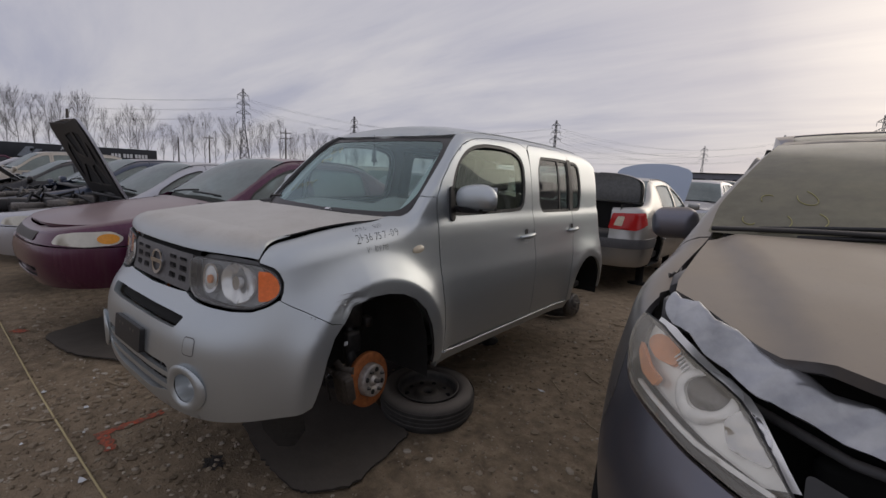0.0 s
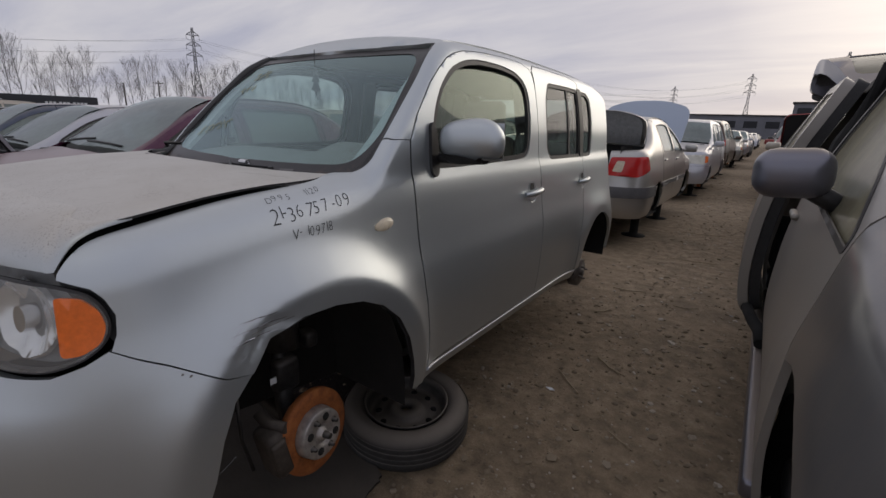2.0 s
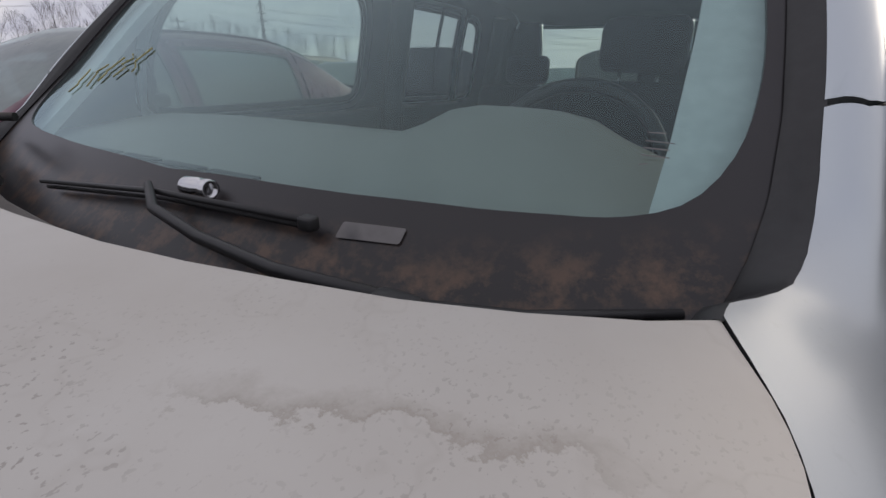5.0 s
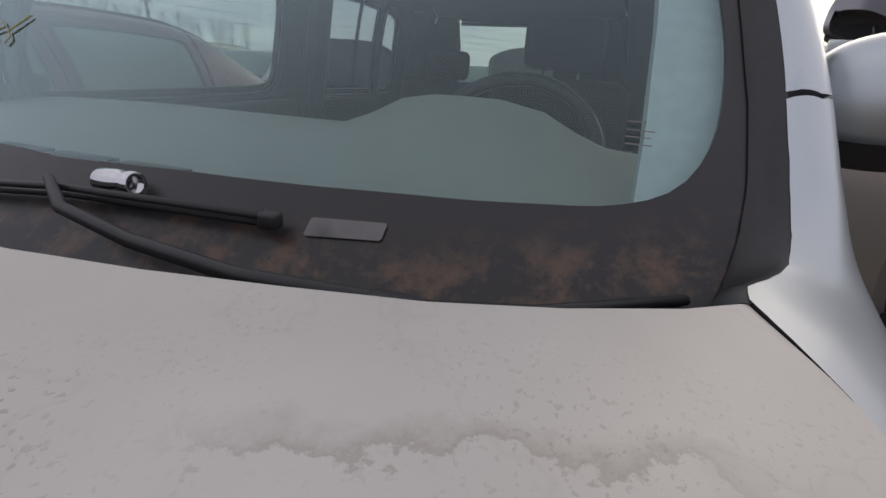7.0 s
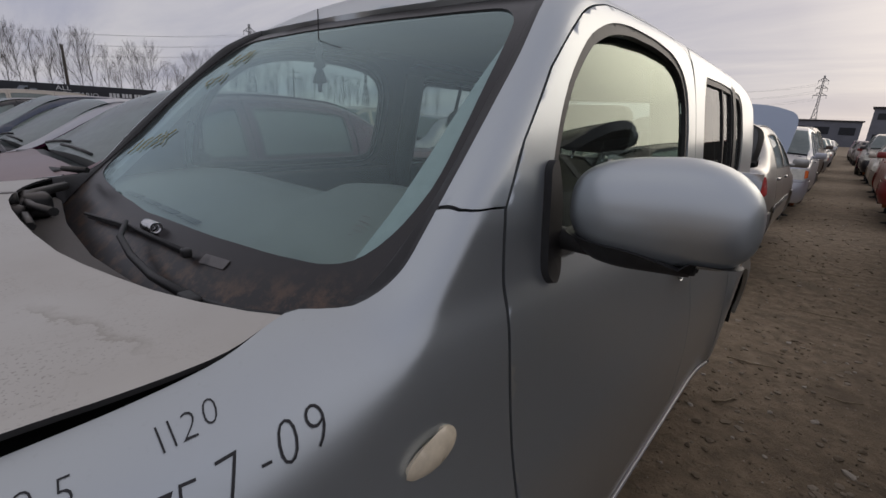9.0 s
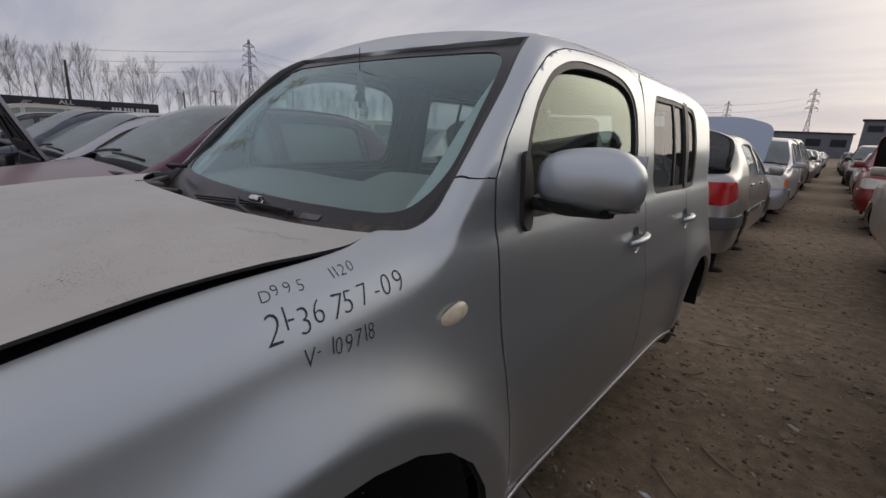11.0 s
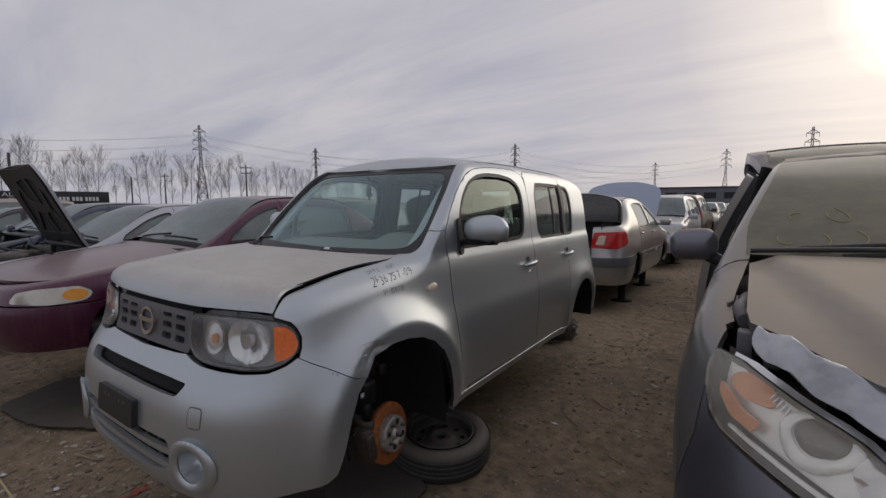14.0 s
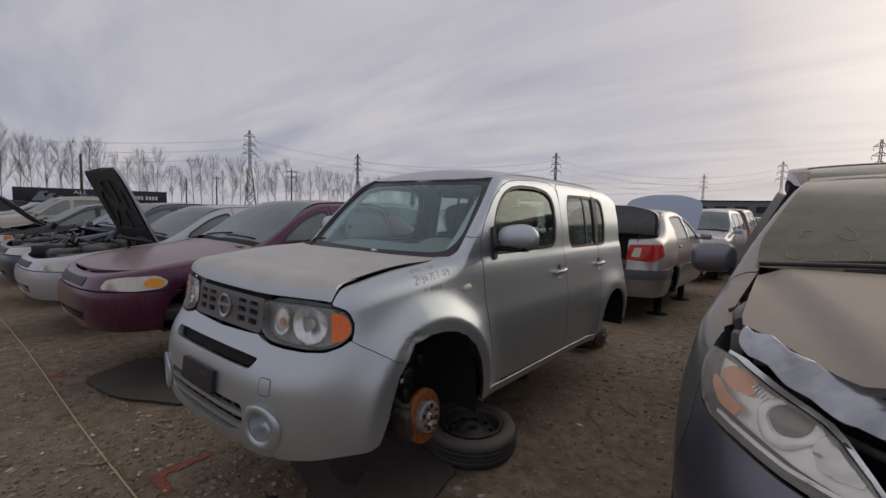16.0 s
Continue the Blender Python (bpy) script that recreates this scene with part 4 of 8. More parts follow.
for nm, pl, mat in (("front_door_glass", w1, "side_glass"), ("rear_door_glass", w2, "dark_glass"), ("quarter_glass", w3, "dark_glass")):
    # the panes taper in towards the nose
    g = part(nm, sheet(shrink(pl, -0.012), 0.03, lambda a, v: cube.at(a, v, 0.012 + 0.036 * np.clip(1.54 - a, 0, 1)), rim=0.0), M[mat], hatch)
    mirrored(g)
    s_ = part("window_seal", sheet(shrink(pl, 0.001), 0.014, cube.fn(0.004), [shrink(pl, 0.022)], rim=0.012), M["black"], hatch)
    mirrored(s_)
dv = part("window_divider", sheet([(2.282, 1.335), (2.348, 1.335), (2.348, 1.772), (2.282, 1.778)], 0.05, cube.fn(-0.0015), rim=0.006), M["black"], hatch)
mirrored(dv)
dv = part("window_channel", sheet([(2.085, 1.34), (2.11, 1.34), (2.11, 1.784), (2.085, 1.784)], 0.05, cube.fn(0.006), rim=0.006), M["black"], hatch)
mirrored(dv)
# pale moulding under the doors
bm = bmesh.new()
tube(bm, [tuple(float(c) for c in cube.at(np.array(a_), np.array(0.590 - 0.026 * min(1, (a_ - 0.475) / 0.16) ** 0.6 if a_ < 0.635 else 0.564), np.array(-0.004))) for a_ in [0.475, 0.50, 0.54, 0.60] + list(np.linspace(0.66, 2.17, 20))], 0.0068, 8)
sm = part("sill_moulding", bm, M["white_paint"], hatch, "pale sill moulding")
mirrored(sm)
sk = part("sill", sheet([(0.41, 0.565), (0.50, 0.562), (1.56, 0.556), (2.26, 0.562), (2.20, 0.495), (0.45, 0.495)], 0.04, cube.fn(0.016), rim=0.03), M["silver"], hatch)
mirrored(sk)
# dark inner shell behind the gaps
inner = part("inner_shell", sheet([(-0.20, 0.99), (-0.50, 1.07), (-0.62, 1.25)] + [(a, gap_s(a) - 0.045) for a in np.linspace(-0.55, 0.39, 40)] + [(a, st(a)[1] - 0.045 * min(1, max(0, (1.0 - a) / 0.15))) for a in np.linspace(0.40, 3.4, 60)] + [(3.4, 0.64), (2.98, 0.62)] + ra[::-1] + [(2.2, 0.565), (0.47, 0.565), (0.44, 0.60)] + ARCH_PTS[-3:7:-1], 0.03, cube.fn(0.024), [shrink(w1, -0.03), shrink(rounded([(1.70, 1.33), (1.70, 1.68), (1.78, 1.78), (2.3, 1.78), (2.3, 1.33)], 0.03), -0.015), shrink(w3, -0.012)], rim=0.0), M["interior"], hatch)
mirrored(inner)

# hood: laid over the rails, its back edge swept round the screen
rail_pts = [tuple(float(c) for c in np.array(cube.at(a, gap_s(a)))[:2]) for a in np.linspace(A0, 0.19, 80)]


def hood_in(a):
    """How far the flat of the hood stays back from its edge: the nose is a broad roll."""
    t = min(1, max(0, (-0.42 - a) / 0.26))
    return 0.008 - 0.0065 * min(1, max(0, (a + 0.02) / 0.15)) + 0.092 * t * t * (3 - 2 * t)


def hood_edge(a):
    x, y = (float(c) for c in np.array(cube.at(a, top_s(a)))[:2])
    _, _, nx, ny = cube.plan(a)
    return x - float(nx) * hood_in(a), y - float(ny) * hood_in(a)


hood_l = [q for q in (hood_edge(a) for a in np.linspace(A0, 0.19, 90)) if q[0] > 0.02]
rear_l = [(0.651, 0.201), (0.602, 0.167), (0.541, 0.137), (0.472, 0.110), (0.40, 0.090), (0.326, 0.072), (0.243, 0.058), (0.12, 0.050)]
hood_poly = [(0, hood_edge(A0)[1])] + hood_l + rear_l + [(0, 0.048)] + [(-x, y) for x, y in reversed(hood_l + rear_l)]


def hood_z(x, y):
    r = np.clip(np.abs(x) / 0.66, 0, 1.2)
    drop = 0.030 * np.clip((-0.56 - y) / 0.12, 0, 1) ** 2
    back = np.clip((0.20 - y) / 0.25, 0, 1)
    return x, y, cube.top(np.clip(y, -0.66, 0.22)) - 0.004 + 0.012 * back + 0.020 * (1 - r ** 2) - drop * 0.4 + 0.009 * np.clip((0.12 - y) / 0.35, 0, 1) + 0.007 * np.clip((-0.25 - y) / 0.3, 0, 1)


def lip_fn(a, v):
    x, y, z = cube.at(a, v, -0.002 if a < -0.6 else 0.008)
    return x, y, z + 0.012


# the hood's turned-in edge is black too, for shade in the gap
hood_bm = sheet(hood_poly, 0.026, hood_z, rim=0.006, rim_mat=1)
lip_low = curve((A0, 1.237), (-1.30, 1.238), (-1.08, 1.239), (-0.85, 1.2425), (-0.68, 1.241), (-0.625, 1.236), (-0.597, 1.229))
# the nose of the hood: one broad roll from its lower edge up to the flat
for k in (1, -1):
    prev = None
    for a in np.linspace(-0.40, A0, 90):
        s_low = float(lip_low(a)) if a < -0.597 else gap_s(a) - 0.0
        low = np.array([float(c) for c in lip_fn(a, s_low)])
        hx, hy = hood_edge(a)
        _, _, nx, ny = cube.plan(a)
        ix, iy = hx - float(nx) * 0.012, hy - float(ny) * 0.012
        top_ = np.array([ix, iy, float(hood_z(np.array([ix]), np.array([iy]))[2][0]) + 0.0006])
        bulge = np.array([float(c) for c in lip_fn(a, max(s_low, top_s(a) - 0.09))])
        corner = np.array([bulge[0] * 0.75 + low[0] * 0.25, bulge[1] * 0.75 + low[1] * 0.25, top_[2] + 0.004])
        under = low + np.array([-float(nx) * 0.018, -float(ny) * 0.018, -0.002])
        P = [under] + [low * (1 - t) ** 2 + corner * 2 * t * (1 - t) + top_ * t * t for t in np.linspace(0, 1, 11)]
        cur = [hood_bm.verts.new((k * max(c[0], 0.0), c[1], c[2])) for c in P]
        if prev:
            for i in range(len(P) - 1):
                q = (prev[i], cur[i], cur[i + 1], prev[i + 1])
                f = hood_bm.faces.new(q[::-1] if k > 0 else q)
                f.smooth = i > 0
        prev = cur
hood = part("hood", hood_bm, [M["silver_hood"], M["black"]], hatch, "dusty silver hood, popped slightly open")
# added near-black sheet below the hood, so its joints look shaded
part("hood_shade_sheet", sheet([(x * 1.03, min(y * 0.98, y)) for x, y in hood_poly], 0.08, lambda x, y: (x, y, hood_z(x, y)[2] - 0.045), rim=0.0), M["void"], hatch)


# windscreen
def screen(x, y, d=0.0):
    return x, y, 1.337 + 0.90 * (y - 0.232 - 0.05 * ((x / 0.65) ** 2 - 0.29)) - 0.05 * np.clip((y - 0.5) / 0.3, 0, 1.2) ** 2 + d + 0.032 * (1 - np.clip(np.abs(x) / 0.6, 0, 1) ** 2) * np.clip((y - 0.52) / 0.25, 0, 1) ** 1.5 + 0.042 * np.clip((y - 0.43) / 0.32, 0, 1) * np.clip(np.abs(x) / 0.6, 0, 1) ** 2


side_l = [tuple(float(c) for c in np.array(cube.at(a, gap_s(a)))[:2]) for a in np.linspace(0.20, 0.80, 40)]
side_l = [(x + 0.006, y) for x, y in side_l]
top_l = [(0.55, 0.815), (0.4, 0.79), (0.2, 0.775)]
ws_poly = [(0, 0.095), (0.3, 0.105), (0.5, 0.13)] + side_l + top_l + [(0, 0.772)] + [(-x, y) for x, y in reversed([(0.3, 0.105), (0.5, 0.13)] + side_l + top_l)]
clear_l = [(0.22, 0.255), (0.30, 0.261), (0.45, 0.278), (0.56, 0.297), (0.612, 0.320), (0.638, 0.37), (0.643, 0.44), (0.628, 0.52), (0.598, 0.64), (0.568, 0.725), (0.52, 0.762), (0.3, 0.748)]
clear = rounded([(0, 0.244)] + clear_l + [(0, 0.742)] + [(-x, y) for x, y in reversed(clear_l)], 0.03, 3)
frit = part("windscreen_border", sheet(ws_poly, 0.03, screen, [clear], rim=0.006), M["frit"], hatch, "black windscreen border with dirt along its foot")
part("windscreen", sheet(shrink(clear, -0.01), 0.05, lambda x, y: screen(x, y, -0.003), rim=0.0), M["windscreen"], hatch, "dusty tinted windscreen")
part("inspection_label", sheet(rounded([(0.315, 0.222), (0.385, 0.232), (0.385, 0.245), (0.315, 0.236)], 0.003), 0.02, lambda x, y: screen(x, y, 0.003), rim=0.0), M["grey_plastic"], hatch)
# black rubber trim between screen and pillars
for k in (1, -1):
    bm = bmesh.new()
    prev = None
    for a in np.linspace(0.190, 0.83, 70):
        x, y, z = (float(c) for c in cube.at(a, gap_s(a)))
        fade = min(1.0, max(0.0, (0.40 - a) / 0.16))
        wide = 0.024 + 0.012 * fade
        inner = float(screen(np.array([x - wide]), np.array([y]))[2][0]) + 0.003
        row_ = ((x + 0.002, z - 0.001), (x - 0.005, z - 0.0015), (x - 0.012, z - 0.006), (x - wide * 0.75, z * 0.35 + inner * 0.65 + 0.004), (x - wide, inner))
        cur = [bm.verts.new((k * rx, y, rz)) for rx, rz in row_]
        if prev:
            for i in range(4):
                q = (prev[i], prev[i + 1], cur[i + 1], cur[i])
                bm.faces.new(q if k < 0 else q[::-1]).smooth = True
        prev = cur
    part("screen_trim", bm, M["black"], hatch)
# roof skin
r_l = [tuple(float(c) for c in np.array(cube.at(a, cube.stop(a)))[:2]) for a in np.linspace(0.83, 2.86, 40)]
r_l = [(x + 0.004, y) for x, y in r_l]
roof_poly = [(0, 0.768), (0.3, 0.774), (0.5, 0.806)] + r_l + [(0.3, 2.93), (0, 2.94)] + [(-x, y) for x, y in reversed([(0.3, 0.774), (0.5, 0.806)] + r_l + [(0.3, 2.93)])]
part("roof", sheet(roof_poly, 0.06, lambda x, y: (x, y, cube.top(np.clip(y, 0.8, 3)) + 0.002 + (0.040 + 0.024 * np.clip((y - 0.77) / 0.35, 0, 1)) * (1 - np.clip(np.abs(x) / 0.58, 0, 1.1) ** 2) - 0.040 * np.clip((0.88 - y) / 0.11, 0, 1) ** 2 * (1 - 0.6 * np.clip(np.abs(x) / 0.58, 0, 1) ** 2)), rim=0.03), M["silver"], hatch)
part("headliner", sheet([(x * 0.97, y) for x, y in roof_poly], 0.12, lambda x, y: (x, y, cube.top(np.clip(y, 0.8, 3)) - 0.035), rim=0.0, flip=True), M["dash"], hatch)
# tailgate
A1 = cube.a1
tg_w = rounded([(A1 - 0.53, 1.33), (A1 - 0.53, 1.75), (A1 + 0.53, 1.75), (A1 + 0.53, 1.33)], 0.06)
tg = [(3.43, 0.64)] + [st(a) for a in np.linspace(3.43, 2 * A1 - 3.43, 24)] + [(2 * A1 - 3.43, 0.64)]
part("tailgate", sheet(tg, 0.06, cube.fn(), [tg_w], rim=0.02), M["silver"], hatch)
part("tailgate_glass", sheet(shrink(tg_w, -0.01), 0.08, cube.fn(0.012), rim=0.0), M["side_glass"], hatch)

# ---- ground ----
def ground_z(x, y):
    return 0.035 * noise.noise((x * 0.35, y * 0.35, 0.0)) + 0.012 * noise.noise((x * 1.7, y * 1.7, 3.0)) + 0.005 * noise.noise((x * 5.1, y * 5.1, 7.0))


def grid_lines(lo, hi, near_lo, near_hi, step, grow):
    v, out = near_lo, []
    while v <= near_hi:
        out.append(v); v += step
    s, a = step, near_lo
    left = []
    while a > lo:
        s *= grow; a -= s; left.append(max(a, lo))
    s, b = step, out[-1]
    while b < hi:
        s *= grow; b += s; out.append(min(b, hi))
    return left[::-1] + out


gx, gy = grid_lines(-2500, 2500, -6.0, 3.2, 0.08, 1.22), grid_lines(-2500, 2500, -2.4, 7.0, 0.08, 1.22)
gbm = bmesh.new()
gv = [[gbm.verts.new((x, y, ground_z(x, y) * (1 if max(abs(x), abs(y)) < 60 else 0))) for x in gx] for y in gy]
for r0, r1 in zip(gv, gv[1:]):
    for i in range(len(gx) - 1):
        f = gbm.faces.new((r0[i], r0[i + 1], r1[i + 1], r1[i]))
        f.smooth = True
ground = part("ground", gbm, M["dirt"])
tagged(ground, "packed brown dirt yard scattered with gravel", "ground", kind="structure")


def on_ground(poly, step, lift, rise=None):
    def f(x, y):
        z = np.array([ground_z(a, b) for a, b in zip(x, y)])
        return x, y, z + lift + (rise(x, y) if rise else 0)
    return f


random.seed(5)
# gravel, joined: nobody could count it


PEB = []


def add_pebbles(n, x0, x1, y0, y1, r0, r1):
    for _ in range(n):
        PEB.append((random.uniform(x0, x1), random.uniform(y0, y1), r0 + (r1 - r0) * random.random() ** 3))


add_pebbles(3600, -1.4, 1.95, -1.6, 4.5, 0.004, 0.022)
add_pebbles(1200, 0.75, 1.95, 0.2, 8.0, 0.005, 0.024)
add_pebbles(2200, -4.5, -0.3, -1.6, 0.2, 0.005, 0.022)
add_pebbles(2400, -1.6, 2.1, -1.7, -0.3, 0.004, 0.026)
add_pebbles(400, 0.6, 1.9, 8.0, 16.0, 0.010, 0.03)
add_pebbles(5200, -1.5, 2.0, -1.6, 3.4, 0.0025, 0.011)
add_pebbles(2600, -3.2, -0.3, -1.5, -0.2, 0.003, 0.012)
ico = bmesh.new()
bmesh.ops.create_icosphere(ico, subdivisions=1, radius=1.0)
ico_v, ico_f = [v.co.copy() for v in ico.verts], [[v.index for v in f.verts] for f in ico.faces]
ico.free()
pv, pf = [], []
for x, y, r in PEB:
    ax, ay, az = r * random.uniform(0.7, 1.4), r * random.uniform(0.6, 1.1), r * random.uniform(0.35, 0.65)
    c, s_ = math.cos(random.uniform(0, 6.3)), math.sin(random.uniform(0, 6.3))
    b0, z0 = len(pv), ground_z(x, y)
    for v in ico_v:
        j = random.uniform(0.72, 1.2)
        u, w = v.x * ax * j, v.y * ay * j
        pv.append((x + u * c - w * s_, y + u * s_ + w * c, z0 + az * 0.3 + v.z * az * j))
    pf += [[b0 + i for i in f] for f in ico_f]
gme = bpy.data.meshes.new("gravel")
gme.from_pydata(pv, [], pf)
gme.materials.append(M["stone"])
tagged(new("gravel", gme), "loose grey and brown gravel scattered on the dirt", "gravel", kind="stuff")


def flat_patch(name, poly, mat, lift, label, category, step=0.06, wob=0.0, rim=0.006, kind=""):
    rng = random.Random(name + str(poly[0]))
    pts = dense(poly, step)
    pts = [(x + rng.uniform(-wob, wob), y + rng.uniform(-wob, wob)) for x, y in pts]
    ob = part(name, sheet(pts, step, on_ground(pts, step, lift), rim=rim), M[mat])
    return tagged(ob, label, category, kind=kind)


# rubber mats, spray marks and the guide rope
flat_patch("rubber_mat", rounded([(0.30, -0.32), (0.62, -0.33), (0.78, -0.12), (0.67, 0.40), (0.2, 0.52), (-0.30, 0.4), (-0.2, -0.2)], 0.05), "mat", 0.030, "torn black rubber mat lying under the hatchback", "mat", 0.06, 0.010, 0.012)
flat_patch("rubber_mat", rounded([(-2.75, -0.72), (-2.15, -0.66), (-1.55, -0.30), (-1.5, 0.2), (-2.6, 0.25), (-3.0, -0.2)], 0.12), "mat", 0.030, "black rubber mat lying beside the maroon sedan", "mat", 0.06, 0.012, 0.012)

def stain(x, y, rx, ry, seed):
    rng = random.Random(seed)
    poly = [(x + rx * rng.uniform(0.6, 1.15) * math.cos(6.283 * j / 26), y + ry * rng.uniform(0.6, 1.15) * math.sin(6.283 * j / 26)) for j in range(26)]
    ob = part("oil_stain", sheet(poly, 0.05, on_ground(poly, 0.05, 0.004), rim=0.0), M["oil"])
    tagged(ob, "dark oil stain soaked into the dirt", "oil stain")


stain(0.05, -0.48, 0.09, 0.06, 1)
stain(-0.1, 0.9, 0.5, 0.6, 5)


def spray(pts, w, label, seed):
    rng = random.Random(seed)
    left, right = [], []
    for i, (p, q) in enumerate(zip(pts, pts[1:])):
        p, q = Vector(p), Vector(q)
        d = (q - p).normalized()
        nrm = Vector((-d.y, d.x))
        for k in range(14):
            c = p.lerp(q, k / 14)
            left.append(tuple(c + nrm * w * rng.uniform(0.25, 0.62))); right.append(tuple(c - nrm * w * rng.uniform(0.25, 0.62)))
    poly = left + right[::-1]
    ob = part("paint_mark", sheet(poly, 0.05, on_ground(poly, 0.05, 0.006), rim=0.0), M["orange_paint"])
    return tagged(ob, label, "paint mark")


spray([(-0.71, -0.46), (-0.68, -0.84)], 0.062, "orange sprayed line on the dirt", 1)
spray([(-0.70, -0.80), (-0.44, -0.80)], 0.065, "short orange sprayed line on the dirt", 2)
spray([(-3.12, -0.86), (-3.0, -0.80)], 0.09, "orange sprayed dot on the dirt", 3)
rbm = bmesh.new()
rp = []
for i in range(60):
    t = i / 59
    x = -7.5 + 7.5 * t
    y = -0.93 + 0.02 * math.sin(5 * t) + 0.012 * t
    rp.append((x, y, ground_z(x, y) + 0.012))
tube(rbm, rp, 0.006, 6)
tagged(part("rope", rbm, M["rope"]), "thin yellow guide rope lying across the dirt", "rope")

# litter: stalks, splinters and scraps
random.seed(11)


def stick(x, y, ang, ln, r, mat, label, cat, name):
    b = bmesh.new()
    P = []
    bend = random.uniform(-0.3, 0.3)
    for i in range(7):
        t = i / 6 - 0.5
        px_, py_ = x + math.cos(ang + bend * t) * ln * t, y + math.sin(ang + bend * t) * ln * t
        P.append((px_, py_, ground_z(px_, py_) + r * 1.2 + 0.01 * abs(math.sin(3 * t))))
    tube(b, P, [r * (1 - 0.5 * abs(i / 6 - 0.4)) for i in range(7)], 6)
    tagged(part(name, b, M[mat]), label, cat, group="litter on the dirt")


for x, y, a, ln in ((0.95, 3.55, 0.3, 0.30), (1.2, 2.0, -0.6, 0.22), (1.05, 1.65, 2.4, 0.25), (1.45, 3.45, 0.4, 0.20), (0.9, 2.9, 1.0, 0.16), (1.3, 5.2, 0.2, 0.5), (1.25, 6.9, 0.1, 0.6), (-1.35, -0.55, 0.3, 0.2), (-1.1, -1.0, 0.9, 0.22), (-0.2, -1.15, 0.7, 0.2), (1.45, 1.3, -0.5, 0.15), (-3.6, -0.3, 0.2, 0.25)):
    stick(x, y, a, ln, random.uniform(0.004, 0.008), "straw", "dry broken stalk on the dirt", "stick", "stick")
for i in range(26):
    x, y = random.choice([(random.uniform(0.8, 1.85), random.uniform(0.6, 6.5)), (random.uniform(-1.6, 0.2), random.uniform(-1.35, -0.4))])
    r = random.uniform(0.012, 0.035)
    k = random.randint(4, 6)
    poly = [(x + r * random.uniform(0.5, 1.2) * math.cos(6.283 * j / k), y + 0.6 * r * random.uniform(0.5, 1.2) * math.sin(6.283 * j / k)) for j in range(k)]
    ob = part("scrap", sheet(poly, 0.02, on_ground(poly, 0.02, 0.010, lambda u, v: 0.15 * np.abs(u - u.mean())), rim=0.002), M[random.choice(["white_text", "straw", "grey_plastic", "straw"])])
    tagged(ob, "small flake of broken debris on the dirt", "scrap", group="litter on the dirt")

# ---- the other cars ----
STY = {
    "saloon": dict(L=4.40, W=0.86, zb=0.24, belt=(0.88, 0.91, 0.95), top=((0.05, 0.66), (0.15, 0.705), (0.45, 0.765), (1.0, 0.835), (1.30, 0.88), (1.42, 0.935), (2.0, 1.27), (2.2, 1.325), (2.6, 1.34), (3.0, 1.325), (3.2, 1.28), (3.72, 1.0), (3.85, 0.97), (4.2, 0.955), (4.35, 0.92)),
                   cowl=1.34, ws=2.10, rg=3.12, deck=3.74, af=0.85, ar=3.44, R=0.38, d=(1.24, 2.28, 3.16), bz=0.58, hl=(0.585, 0.70), tl=(0.72, 0.90)),
    "sedan": dict(L=4.45, W=0.86, zb=0.20, belt=(0.90, 0.93, 0.97), top=((0.05, 0.66), (0.15, 0.72), (0.45, 0.79), (1.0, 0.88), (1.30, 0.94), (1.42, 1.0), (2.0, 1.33), (2.2, 1.385), (2.6, 1.40), (3.0, 1.385), (3.2, 1.34), (3.72, 1.04), (3.85, 1.0), (4.2, 0.985), (4.4, 0.93)),
                  cowl=1.34, ws=2.10, rg=3.12, deck=3.74, af=0.86, ar=3.46, R=0.335, d=(1.22, 2.28, 3.16), bz=0.60, hl=(0.60, 0.73), tl=(0.72, 0.92)),
    "compact": dict(L=4.24, W=0.845, zb=0.20, belt=(0.92, 0.97, 1.02), top=((0.05, 0.70), (0.15, 0.76), (0.45, 0.84), (0.95, 0.94), (1.15, 1.0), (1.3, 1.07), (1.9, 1.39), (2.1, 1.44), (2.5, 1.46), (2.9, 1.44), (3.1, 1.40), (3.60, 1.12), (3.75, 1.07), (4.0, 1.05), (4.2, 0.98)),
                    cowl=1.18, ws=2.0, rg=3.05, deck=3.62, af=0.80, ar=3.30, R=0.335, d=(1.10, 2.10, 3.0), bz=0.60, hl=(0.64, 0.78), tl=(0.74, 0.98)),
    "suv": dict(L=4.6, W=0.92, zb=0.28, belt=(1.05, 1.08, 1.12), top=((0.05, 0.85), (0.15, 0.92), (0.5, 1.0), (1.1, 1.08), (1.30, 1.12), (1.42, 1.18), (1.95, 1.56), (2.15, 1.64), (2.8, 1.68), (3.9, 1.66), (4.2, 1.60), (4.45, 1.30), (4.55, 1.15)),
                cowl=1.32, ws=2.02, rg=4.05, deck=4.46, af=0.92, ar=3.62, R=0.39, d=(1.25, 2.3, 3.3), bz=0.68, hl=(0.72, 0.90), tl=(0.85, 1.1)),
    "van": dict(L=4.55, W=0.875, zb=0.20, cf=0.85, pf=2.35, az=0.38, belt=(0.93, 0.99, 1.06), top=((0.10, 0.70), (0.22, 0.80), (0.4, 0.885), (0.64, 0.975), (0.9, 1.055), (1.04, 1.092), (1.14, 1.140), (1.6, 1.365), (1.85, 1.458), (2.04, 1.510), (2.25, 1.538), (2.6, 1.552), (3.4, 1.548), (3.9, 1.53), (4.2, 1.47), (4.42, 1.2), (4.5, 1.0)),
                cowl=1.05, crown=0.028, ws=2.02, rg=4.0, deck=4.46, af=0.90, ar=3.65, R=0.38, d=(1.08, 2.42, 3.25), bz=0.50, hl=(0.60, 0.86), tl=(0.85, 1.25)),
}


